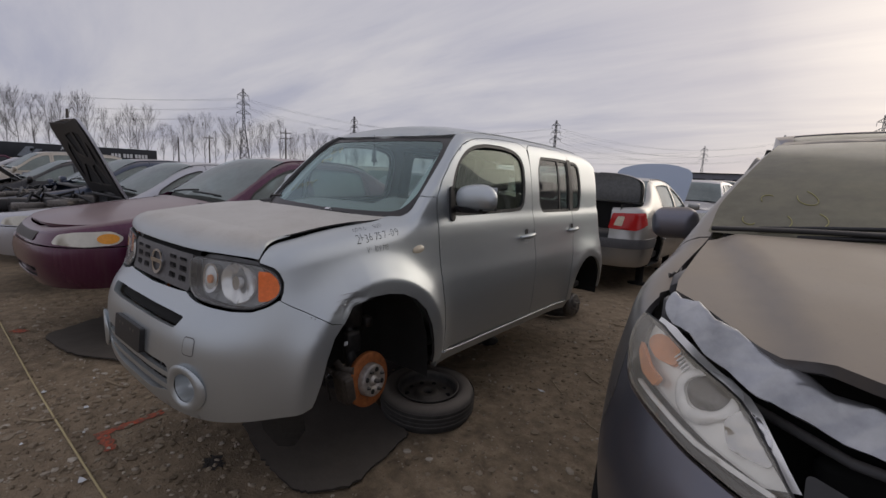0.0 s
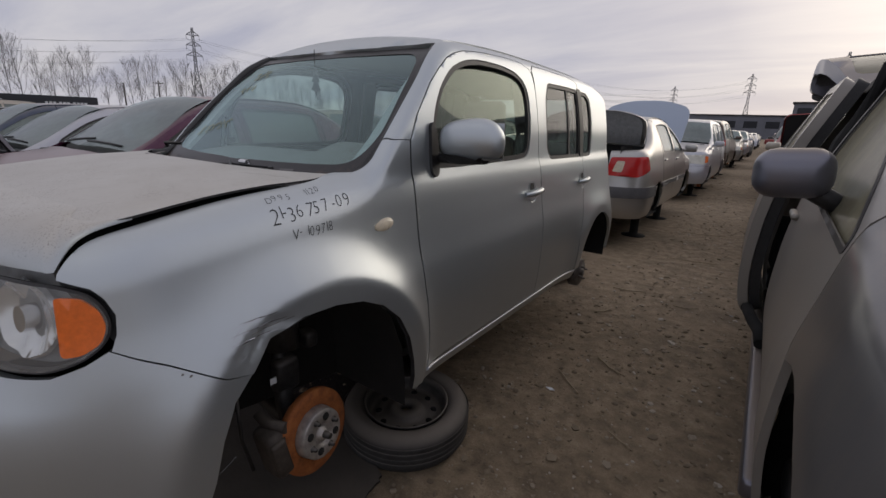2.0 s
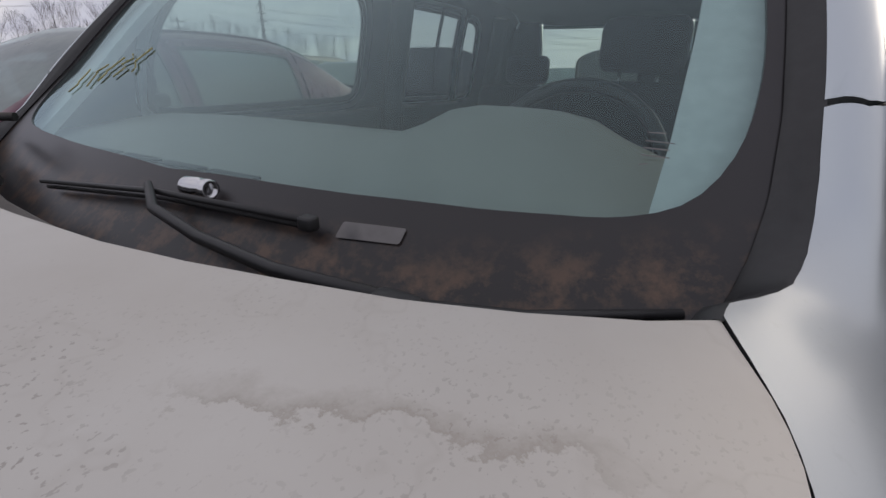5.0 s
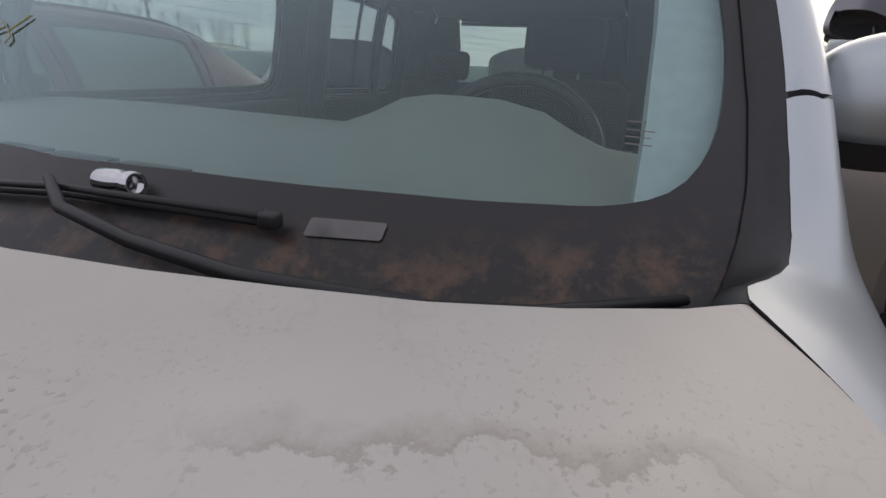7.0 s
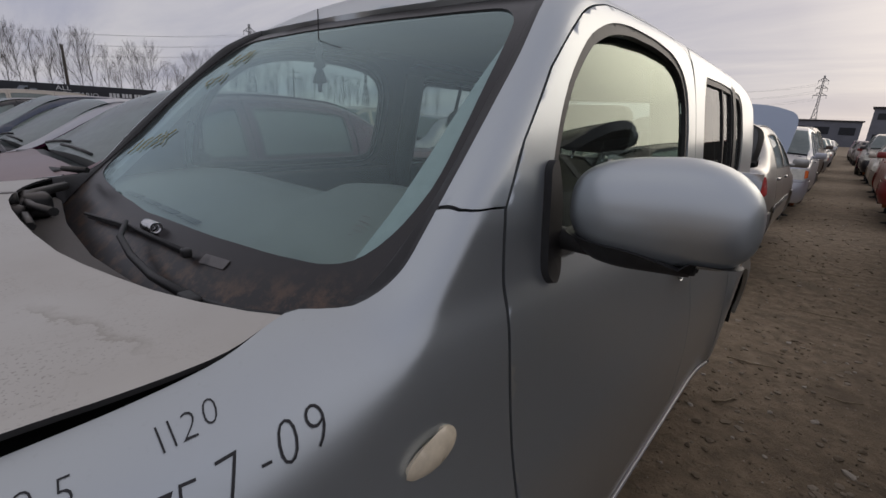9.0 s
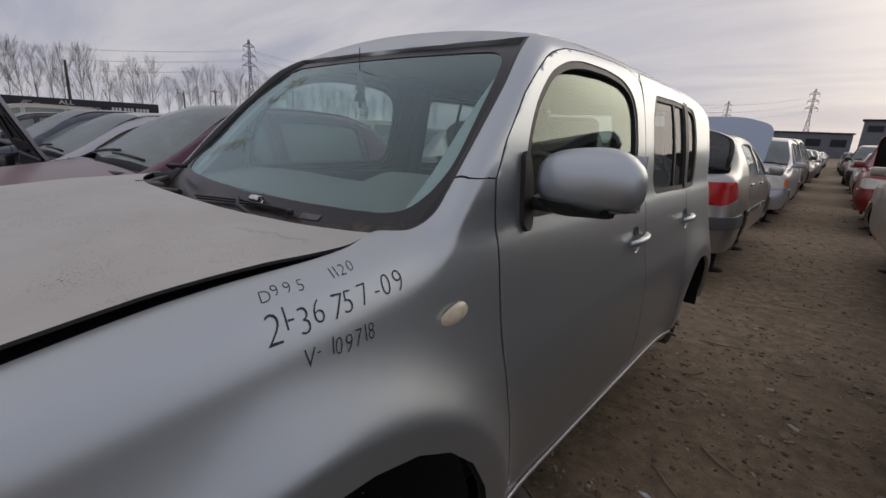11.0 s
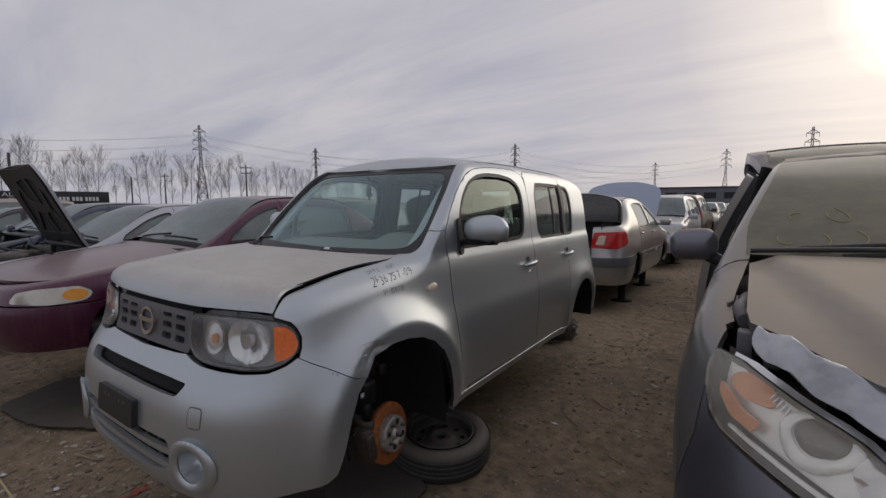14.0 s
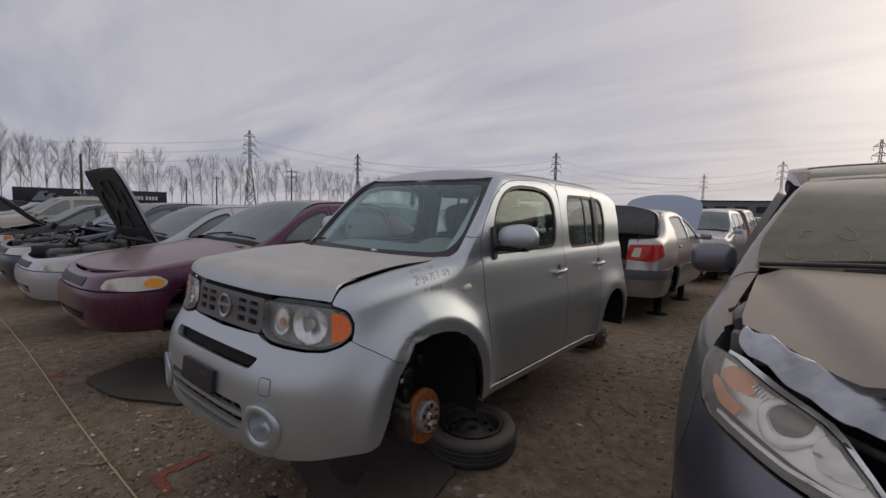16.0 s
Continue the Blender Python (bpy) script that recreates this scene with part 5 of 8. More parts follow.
def turned(bm, hinge, deg):
    m = Matrix.Translation(hinge) @ Matrix.Rotation(radians(deg), 4, "X") @ Matrix.Translation(-Vector(hinge))
    bmesh.ops.transform(bm, matrix=m, verts=bm.verts)
    return bm


def car_shape(style):
    p = STY[style]
    L, W, zb, zr, bm_ = p["L"], p["W"], p["zb"], max(z for _, z in p["top"]), p["belt"][1]
    return Shape(W, 0, L, p.get("cf", 0.62), 0.50, p.get("pf", 2.9), 3.2,
               curve((zb - 0.05, 0.09), (zb + 0.1, 0.02), (0.5, 0.0), (0.7, 0.008), (bm_ - 0.02, 0.045), (bm_ + 0.15, 0.10), (zr, 0.275)),
               curve((zb - 0.05, 0.10), (zb + 0.12, 0.015), (0.48, 0.0), (0.58, 0.02), (0.68, 0.07), (0.85, 0.18), (1.1, 0.3)),
               curve((zb - 0.05, 0.10), (zb + 0.12, 0.015), (0.55, 0.0), (0.66, 0.03), (0.9, 0.07), (1.1, 0.14), (zr, 0.4)),
               curve(*p["top"]), curve((0, 0.05), (1.0, 0.08), (p["cowl"] + 0.25, 0.05), (L, 0.07)),
               curve((0, 0.04), (0.6, 0.08), (p["cowl"], 0.085), (p["cowl"] + 0.3, 0.04), (p["rg"], 0.06), (p["deck"], 0.08), (L, 0.05)), 0.16,
               ((p["af"], p.get("az", 0.30), p["R"], 0.012, 0.09, 0.05), (p["ar"], p.get("az", 0.30), p["R"], 0.012, 0.09, 0.05)))


def make_car(style, colour, at, label, step=0.09, hood=0, boot=0, wheels=False, glass_mat="far_glass", seats=True, lamps=True, handles=True, no_hood=False, group="", trim="black", skip=(), name="car"):
    p = STY[style]
    car = thing(name, label, "car", group)
    L, W, zb, zr = p["L"], p["W"], p["zb"], max(z for _, z in p["top"])
    belt = curve((0, p["belt"][0]), (L / 2, p["belt"][1]), (L, p["belt"][2]))
    bm_ = p["belt"][1]
    sh = car_shape(style)
    body = M[colour]
    C0, C1 = sh.a0, sh.a1

    def top_pts(a, b, n=26):
        return [(x, float(sh.stop(x))) for x in np.linspace(a, b, n)]

    def low_pts(a, b):
        out, x = [(a, zb)], a
        for yc in (p["af"], p["ar"]):
            ac = arch(yc, p.get("az", 0.30), p["R"], zb + 0.01, 14)
            if a < yc < b:
                out += ac
        return out + [(b, zb)]

    def add(nm, bm, mat, lab="", pair=False, parent=car):
        o = part(nm, bm, mat, parent, lab)
        if pair:
            mirrored(o)
        return o
    # windows
    wins = []
    d0, d1, d2 = p["d"]

    def zt(y):
        return float(sh.top(y) - sh.hr(y)) - 0.02
    rear_end = p["deck"] if style in ("sedan", "saloon", "compact") else p["rg"] + 0.22
    for ya, yb, tag_ in ((d0 + 0.02, d1 - 0.05, 0), (d1 + 0.05, d2 - 0.06, 1), (d2 + 0.0, rear_end, 2)):
        ys = [y for y in np.linspace(ya, yb, 40) if zt(y) > float(belt(y)) + 0.05]
        if len(ys) < 4:
            wins.append(None); continue
        pl = [(y, float(belt(y)) + 0.02) for y in ys[::5] + [ys[-1]]] + [(y, zt(y)) for y in ys[::-3]]
        wins.append(rounded(pl, 0.025, 2))
    quarter_glass = style in ("suv", "van") or wins[2] and len(wins[2]) > 30
    segs = (("front_fender", None, d0), ("front_door", d0, d1), ("rear_door", d1, d2), ("rear_quarter", d2, None))
    for k, (nm, a, b) in enumerate(segs):
        if nm in skip:
            continue
        hole = [wins[k - 1]] if 0 < k < 3 and wins[k - 1] else []
        if k == 3 and wins[2] and style in ("suv", "van"):
            hole = [wins[2]]
        if a is None:
            bpts = arch(p["af"], p.get("az", 0.30), p["R"], zb + 0.01, 14)
            up = [q for q in bpts if q[1] > p["bz"] or q[0] > p["af"]]
            pl = [(C0, p["bz"])] + [(p["af"] - p["R"] * 0.55, p["bz"])] + up + [(b - 0.004, zb)] + top_pts(b - 0.004, C0, 40)
        elif b is None:
            bpts = arch(p["ar"], p.get("az", 0.30), p["R"], zb + 0.01, 14)
            up = [q for q in bpts if q[1] > p["bz"] or q[0] < p["ar"]]
            end = C1 - 0.40 if boot and style in ("sedan", "saloon", "compact") else C1
            pl = [(a + 0.004, zb)] + [q for q in up] + [(p["ar"] + p["R"] * 0.55, p["bz"]), (end, p["bz"])] + top_pts(end, a + 0.004, 40)
        else:
            low = low_pts(a + 0.004, b - 0.004)
            if a < p["ar"] - p["R"] < b:
                bb = [q for q in arch(p["ar"], p.get("az", 0.30), p["R"], zb + 0.01, 14) if q[0] < b - 0.004]
                low = [(a + 0.004, zb)] + bb
            pl = low + top_pts(b - 0.004, a + 0.004, 16)
        add(nm, sheet(pl, step, sh.fn(), hole, rim=0.02), body, pair=True)
    for k, w in enumerate(wins):
        if w and (k < 2 or style in ("suv", "van")) and segs[k + 1][0] not in skip:
            add("side_window", sheet(shrink(w, -0.01), max(step, 0.08), sh.fn(0.012), rim=0.0), M[glass_mat], pair=True)
            if step < 0.08:
                add("window_seal", sheet(w, 0.06, sh.fn(-0.002), [shrink(w, 0.016)], rim=0.006), M["black"], pair=True)
    # bumpers
    fa = [q for q in arch(p["af"], p.get("az", 0.30), p["R"], zb + 0.01, 14) if q[1] <= p["bz"] and q[0] < p["af"]]
    pl = [(C0, zb)] + [(fa[0][0] if fa else p["af"] - p["R"], zb)] + fa + [(p["af"] - p["R"] * 0.56, p["bz"] - 0.008), (C0, p["bz"] - 0.008)]
    full = pl + [(2 * C0 - a, v) for a, v in reversed(pl[1:-1])]
    slot = rounded([(C0 - 0.42, zb + 0.07), (C0 + 0.42, zb + 0.07), (C0 + 0.45, zb + 0.16), (C0 - 0.45, zb + 0.16)], 0.03)
    if "front_bumper" not in skip:
        fb = add("front_bumper", sheet(full, step, sh.fn(-0.012), [slot], rim=0.04), body)
        add("air_intake", sheet(shrink(slot, -0.01), 0.1, sh.fn(0.04), rim=0), M["void"], parent=fb)
    ra_ = [q for q in arch(p["ar"], p.get("az", 0.30), p["R"], zb + 0.01, 14) if q[1] <= p["bz"] and q[0] > p["ar"]]
    pl = [(p["ar"] + p["R"] * 0.56, p["bz"] - 0.008)] + ra_ + [(C1, zb), (C1, p["bz"] - 0.008)]
    full = [(p["ar"] + p["R"] * 0.56, p["bz"] - 0.008)] + ra_ + [(2 * C1 - a, v) for a, v in reversed(ra_)] + [(2 * C1 - p["ar"] - p["R"] * 0.56, p["bz"] - 0.008)]
    add("rear_bumper", sheet(full, step, sh.fn(-0.014), rim=0.04), body)
    if trim == "strip":
        v0 = p["bz"] - 0.125
        a_ = p["ar"] + p["R"] * 0.9
        add("bumper_strip", sheet([(a_, v0), (2 * C1 - a_, v0), (2 * C1 - a_, v0 + 0.135), (a_, v0 + 0.135)], step, sh.fn(-0.024), rim=0.02), M["grey_plastic"], lab="black rubber bumper strip")
        add("door_moulding", sheet([(d0 + 0.02, 0.52), (d2 + 0.1, 0.54), (d2 + 0.1, 0.60), (d0 + 0.02, 0.58)], step, sh.fn(-0.010), rim=0.012), M["grey_plastic"], pair=True)
    # hood, screens, roof, boot lid
    def rails(a, b, n=30, dx=0.0):
        return [(float(q[0]) - dx, float(q[1])) for q in (np.array(sh.at(a_, sh.stop(a_))) for a_ in np.linspace(a, b, n)) if q[0] > 0.01]

    def cap(crown, lift=0.004, half=W * 0.78):
        return lambda x, y: (x, y, sh.top(y) + lift + crown * (1 - np.clip(np.abs(x) / half, 0, 1.1) ** 2))

    def sym(half_pts, y_first, y_last):
        return [(0, y_first)] + half_pts + [(0, y_last)] + [(-x, y) for x, y in reversed(half_pts)]
    if not no_hood:
        hp = rails(C0, p["cowl"] - 0.02, 34, 0.008)
        y_tip = float(sh.at(C0, sh.stop(C0))[1]) + 0.005
        if hood and style == "saloon":
            hp = [q for q in hp if q[1] > y_tip + 0.13]
            y_tip = hp[0][1] - 0.02
        bm = sheet(sym(hp, y_tip, p["cowl"] - 0.07), step, cap(0.03), rim=0.03)
        if hood:
            under = sheet(sym([(x * 0.95, y) for x, y in hp], hp[0][1] + 0.03, p["cowl"] - 0.1), step, lambda x, y: (x, y, cap(0.03)(x, y)[2] - 0.03), rim=0.0, flip=True)
            hinge = (0, p["cowl"] - 0.05, float(sh.top(p["cowl"])))
            # the silver compact's raised hood gets the painted sky reflection
            hd = add("hood", turned(bm, hinge, -hood), M["pale_blue"] if colour == "rio" else body, "raised hood")
            part("hood_underside", turned(under, hinge, -hood), M["cloth"] if colour != "rio" else M["pale_blue"], hd)
            if step < 0.1:
                # stamped frame inside the hood, with openings between its ribs
                y0_, y1_ = hp[0][1] + 0.06, p["cowl"] - 0.12
                dy_ = y1_ - y0_
                wells = []
                for k_ in (-1, 1):
                    wells.append(rounded([(k_ * 0.05, y0_ + 0.10 * dy_), (k_ * 0.34, y0_ + 0.14 * dy_), (k_ * 0.26, y0_ + 0.42 * dy_), (k_ * 0.05, y0_ + 0.50 * dy_)][::k_], 0.03, 3))
                    wells.append(rounded([(k_ * 0.40, y0_ + 0.24 * dy_), (k_ * 0.52, y0_ + 0.36 * dy_), (k_ * 0.56, y0_ + 0.84 * dy_), (k_ * 0.32, y0_ + 0.56 * dy_)][::k_], 0.03, 3))
                    wells.append(rounded([(k_ * 0.05, y0_ + 0.62 * dy_), (k_ * 0.24, y0_ + 0.58 * dy_), (k_ * 0.48, y0_ + 0.90 * dy_), (k_ * 0.05, y0_ + 0.92 * dy_)][::k_], 0.03, 3))
                fr_ = sheet(sym([(x * 0.93, y) for x, y in hp], hp[0][1] + 0.04, p["cowl"] - 0.105), step, lambda x, y: (x, y, cap(0.03)(x, y)[2] - 0.048), wells, rim=0.014, flip=True)
                part("hood_frame", turned(fr_, hinge, -hood), M["dusty_black"] if colour != "rio" else M["pale_blue"], hd)
        else:
            add("hood", bm, body, "dusty hood")
    if (hood or no_hood) and "engine" not in skip:
        eng = sub("engine", car, "dirty exposed engine bay")
        eb = bmesh.new()
        box(eb, 0, 0.75, 0.55, 1.35, 0.95, 0.4, 0.03)
        part("engine_block", eb, M["steel"], eng)
        rr = random.Random(label)
        for _ in range(26):
            eb = bmesh.new()
            sx, sy, sz = rr.uniform(0.06, 0.3), rr.uniform(0.06, 0.3), rr.uniform(0.05, 0.16)
            box(eb, rr.uniform(-0.55, 0.55), rr.uniform(0.3, 1.05), rr.uniform(0.70, 0.82), sx, sy, sz, 0.01, Matrix.Rotation(rr.uniform(0, 3), 4, "Z"), 1)
            part("component", eb, M[rr.choice(("steel", "steel", "grey_metal", "dusty_black", "grey_plastic"))], eng)
        for _ in range(7):
            eb = bmesh.new()
            x0, y0 = rr.uniform(-0.6, 0.6), rr.uniform(0.25, 1.0)
            tube(eb, [(x0, y0, 0.75), (x0 + rr.uniform(-.2, .2), y0 + 0.1, 0.9), (x0 + rr.uniform(-.4, .4), y0 + rr.uniform(-.2, .3), 0.82)], 0.018, 6)
            part("hose", eb, M["black"], eng)
    sp = rails(p["cowl"] + 0.06, p["ws"], 16, -0.012)
    add("windscreen", sheet(sym(sp, p["cowl"] - 0.03, p["ws"] - 0.03), max(step, 0.07), cap(p.get("crown", 0.05)), rim=0.0), M[glass_mat])
    cb = bmesh.new()
    box(cb, 0, p["cowl"] - 0.04, float(sh.top(p["cowl"])) - 0.03, W * 1.5, 0.16, 0.04, 0.01)
    add("cowl", cb, M["black"])
    if step < 0.1:
        wbm = bmesh.new()
        for x0, x1 in ((-0.45, 0.08), (0.05, 0.58)):
            P = [(x0 + (x1 - x0) * t, p["cowl"] + 0.03 + 0.04 * t, float(cap(p.get("crown", 0.05))(np.array([x0 + (x1 - x0) * t]), np.array([p["cowl"] + 0.03 + 0.04 * t]))[2][0]) + 0.008) for t in (0, 0.33, 0.66, 1)]
            tube(wbm, P, 0.009, 6)
        add("wiper", wbm, M["black"])
    rp_ = rails(p["ws"] + 0.006, p["rg"] - 0.006, 20, -0.004)
    add("roof", sheet(sym(rp_, p["ws"] - 0.024, p["rg"] + 0.02), max(step, 0.07), cap(0.03), rim=0.02), body)
    gp_ = rails(p["rg"], p["deck"] - 0.02, 14, -0.006)
    if style in ("sedan", "saloon", "compact"):
        add("rear_window", sheet(sym(gp_, p["rg"] + 0.026, p["deck"]), max(step, 0.07), cap(0.04), rim=0.0), M[glass_mat])
        tp = rails(p["deck"] + 0.01, C1, 24, 0.008)
        bm = sheet(sym(tp, p["deck"] + 0.02, float(sh.at(C1, sh.stop(C1))[1]) - 0.005), step, cap(0.02), rim=0.03)
        if boot:
            hinge = (0, p["deck"] + 0.02, float(sh.top(p["deck"])))
            wb = bmesh.new()
            y0, y1, z0, z1, hx = p["deck"] - 0.10, L - 0.13, p["bz"] - 0.05, float(sh.top(p["deck"])) - 0.02, 0.50
            for q in (((-hx, y0, z0), (hx, y0, z0), (hx, y1, z0), (-hx, y1, z0)), ((-hx, y0, z1), (hx, y0, z1), (hx, y0, z0), (-hx, y0, z0)), ((-hx, y0, z0), (-hx, y1, z0), (-hx, y1, z1), (-hx, y0, z1)), ((hx, y1, z0), (hx, y0, z0), (hx, y0, z1), (hx, y1, z1))):
                wb.faces.new([wb.verts.new(v) for v in q])
            add("boot_well", wb, M["void"])
            lid = add("boot_lid", turned(bm, hinge, boot), body, "raised boot lid")
            bm = sheet(sym([(x * 0.93, y) for x, y in tp], p["deck"] + 0.05, tp[-1][1] - 0.04), 0.06, lambda x, y: (x, y, cap(0.02)(x, y)[2] - 0.04 - 0.012 * np.sin(9 * x) ** 2), rim=0.0, flip=True)
            part("lid_liner", turned(bm, hinge, boot), M["lamp_grey"] if colour == "rio" else M["grey_plastic"], lid)
    elif not boot:
        add("tailgate_glass", sheet(sym(gp_, p["rg"] + 0.026, p["deck"]), max(step, 0.07), cap(0.03), rim=0.0), M[glass_mat])
    # lamps
    if lamps:
        h0, h1 = p["hl"]
        lampf = rounded([(C0 + 0.42, h0 + 0.02), (C0 + 0.95, h0 - 0.005), (C0 + 1.14, h0 + 0.03), (C0 + 1.16, h1 - 0.02), (C0 + 0.98, h1 + 0.02), (C0 + 0.45, h1 - 0.01)], 0.03, 3)
        if style == "saloon":
            lampf = rounded([(C0 + 0.62, h0 + 0.012), (C0 + 0.90, h0 - 0.005), (C0 + 1.10, h0 + 0.01), (C0 + 1.15, h1 - 0.05), (C0 + 1.06, h1 + 0.005), (C0 + 0.82, h1 + 0.005), (C0 + 0.66, h1 - 0.030)], 0.04, 4)
        hlp = add("headlamp", sheet(lampf, 0.06, sh.fn(-0.006), rim=0.015), M["pale_lens"], pair=True)
        part("amber_corner", sheet(circle(C0 + 1.04, (h0 + h1) / 2, 0.072, 24, 0.040) if style == "saloon" else rounded([(C0 + 1.00, h0 + 0.02), (C0 + 1.13, h0 + 0.035), (C0 + 1.14, h1 - 0.025), (C0 + 1.01, h1 - 0.005)], 0.02, 3), 0.05, sh.fn(-0.010), rim=0.006), M["amber_yellow" if style == "saloon" else "amber"], hlp)
        t0, t1 = p["tl"]
        lampr = rounded([(C1 - 0.38, t0), (C1 - 0.78, t0 - 0.01), (C1 - 1.02, t0 + 0.08), (C1 - 0.98, t1), (C1 - 0.42, t1 - 0.02)], 0.03, 3)
        tl_ = add("tail_lamp", sheet(lampr, 0.06, sh.fn(-0.008), rim=0.02), M["red_lens"], pair=True)
        if step < 0.08:
            for k in (1, -1):
                wb = sheet(rounded([(C1 - 0.45, t0 + 0.05), (C1 - 0.57, t0 + 0.045), (C1 - 0.60, t1 - 0.06), (C1 - 0.50, t1 - 0.06)], 0.02, 3), 0.05, sh.fn(-0.013), rim=0.005)
                if k < 0:
                    for v in wb.verts:
                        v.co.x = -v.co.x
                    bmesh.ops.reverse_faces(wb, faces=wb.faces)
                part("reversing_lens", wb, M["white_plastic"], tl_)
        if style == "saloon":
            # slots and a crease across the front bumper
            bz_ = p["bz"]
            for k_ in (-1, 1):
                add("bumper_slot", sheet(rounded([(C0 + k_ * 0.22, bz_ - 0.20), (C0 + k_ * 0.66, bz_ - 0.19), (C0 + k_ * 0.68, bz_ - 0.155), (C0 + k_ * 0.22, bz_ - 0.16)][::k_], 0.012), 0.05, sh.fn(-0.003), rim=0.004), M["void"])
                add("bumper_slot", sheet(rounded([(C0 + k_ * 0.05, bz_ - 0.29), (C0 + k_ * 0.60, bz_ - 0.28), (C0 + k_ * 0.62, bz_ - 0.245), (C0 + k_ * 0.05, bz_ - 0.25)][::k_], 0.012), 0.05, sh.fn(-0.003), rim=0.004), M["void"])
            add("bumper_strip", sheet([(C0 - 1.15, bz_ - 0.085), (C0 + 1.15, bz_ - 0.085), (C0 + 1.15, bz_ - 0.060), (C0 - 1.15, bz_ - 0.060)], 0.05, sh.fn(-0.010), rim=0.010), body)
        gz = (p["bz"] + 0.02, p["hl"][1] - 0.01)
        add("grille", sheet(rounded([(C0 - 0.36, gz[0]), (C0 + 0.36, gz[0]), (C0 + 0.38, gz[1]), (C0 - 0.38, gz[1])], 0.03), 0.08, sh.fn(-0.004), rim=0.01), M["dusty_black"])
    if handles:
        for y in (d1 - 0.17, d2 - 0.14):
            hb = bmesh.new()
            x = float(sh.at(np.array([y]), np.array([float(belt(y)) - 0.09]))[0][0])
            box(hb, x + 0.012, y, float(belt(y)) - 0.09, 0.03, 0.17, 0.028, 0.01)
            if ("front_door" if y < d1 else "rear_door") not in skip:
                add("door_handle", hb, M["black"] if colour == "maroon" else body, pair=True)
    mb = bmesh.new()
    x = float(sh.at(np.array([d0 + 0.12]), np.array([float(belt(d0)) + 0.05]))[0][0])
    box(mb, x + 0.12, d0 + 0.13, float(belt(d0)) + 0.075, 0.19, 0.10, 0.125, 0.035, seg=3)
    box(mb, x + 0.02, d0 + 0.15, float(belt(d0)) + 0.04, 0.10, 0.06, 0.05, 0.012)
    if "mirror" not in skip:
        add("door_mirror", mb, body, pair=True)
    # inside: tub, dash, seats
    tub = bmesh.new()
    box(tub, 0, L * 0.5, zb + 0.10, 2 * W - 0.16, L - 1.0, 0.10, 0.02)
    box(tub, 0, 0.95, 0.50, 2 * W - 0.30, 0.5, 0.5, 0.05)
    box(tub, 0, p["cowl"] + 0.28, bm_ - 0.12, 2 * W - 0.22, 0.42, 0.26, 0.06)
    box(tub, 0, L - 0.75, 0.45, 2 * W - 0.32, 0.9, 0.45, 0.05)
    add("floor_tub", tub, M["interior"])
    if seats:
        for x in (-0.38, 0.38):
            sb = bmesh.new()
            box(sb, x, d1 - 0.35, 0.52, 0.48, 0.5, 0.16, 0.05)
            box(sb, x, d1 - 0.06, 0.83, 0.46, 0.13, 0.58, 0.05, Matrix.Rotation(radians(-14), 4, "X"))
            box(sb, x, d1 + 0.03, min(1.22, zr - 0.16), 0.26, 0.09, 0.17, 0.035)
            add("front_seat", sb, M["cloth"])
        sb = bmesh.new()
        box(sb, 0, d2 - 0.05, 0.80, 1.2, 0.14, 0.55, 0.05, Matrix.Rotation(radians(-16), 4, "X"))
        add("rear_seat", sb, M["cloth"])
    # wheel wells, hubs or wheels
    for y in (p["af"], p["ar"]):
        for x in (-1, 1):
            wb = bmesh.new()
            lathe(wb, [(p["R"] + 0.01, -0.42), (p["R"] + 0.01, 0.0)], 20, Matrix.Translation((x * (W - 0.03), y, 0.30)) @ Matrix.Rotation(radians(90 * x), 4, "Y"))
            for f in list(wb.faces):
                pass
            lathe(wb, [(0, -0.30), (p["R"], -0.30)], 20, Matrix.Translation((x * (W - 0.03), y, 0.30)) @ Matrix.Rotation(radians(90 * x), 4, "Y"))
            low = [v for v in wb.verts if v.co.z < zb - 0.02]
            for v in low:
                v.co.z = zb - 0.02
            # near-black well: shade inside the arch is part of its colour
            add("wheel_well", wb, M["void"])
            mm = Matrix.Translation((x * (W - 0.13), y, 0.29)) @ Matrix.Rotation(radians(90 * x), 4, "Y")
            if wheels:
                tb = bmesh.new()
                lathe(tb, [(0.20, -0.09), (0.29, -0.10), (0.315, -0.06), (0.318, 0.06), (0.29, 0.10), (0.20, 0.09)], 28, mm)
                ty = add("wheel", tb, M["rubber"])
                rb = bmesh.new()
                lathe(rb, [(0.0, 0.06), (0.06, 0.075), (0.10, 0.05), (0.18, 0.06), (0.205, 0.088)], 24, mm)
                part("rim", rb, M["grey_metal"], ty)
            else:
                tb = bmesh.new()
                lathe(tb, [(0.0, 0.03), (0.05, 0.03), (0.055, 0.0), (0.13, 0.0), (0.135, -0.06), (0.0, -0.06)], 20, mm)
                add("brake_hub", tb, M["rust"])
    # stands that hold the wheel-less cars up
    if not wheels and at.translation.z > 0.02:
        lift = at.translation.z
        for y in (p["d"][0] + 0.15, p["d"][2] - 0.05):
            for x in (-0.55, 0.55):
                bb = bmesh.new()
                h = zb + 0.06 + lift
                lathe(bb, [(0.0, -lift - 0.03), (0.17, -lift - 0.03), (0.17, -lift + 0.01), (0.06, -lift + 0.03), (0.06, zb + 0.02), (0.12, zb + 0.04), (0.12, zb + 0.06), (0, zb + 0.06)], 16, Matrix.Translation((x, y, 0)))
                add("stand", bb, M["void"])
    car.matrix_world = at
    return car, sh


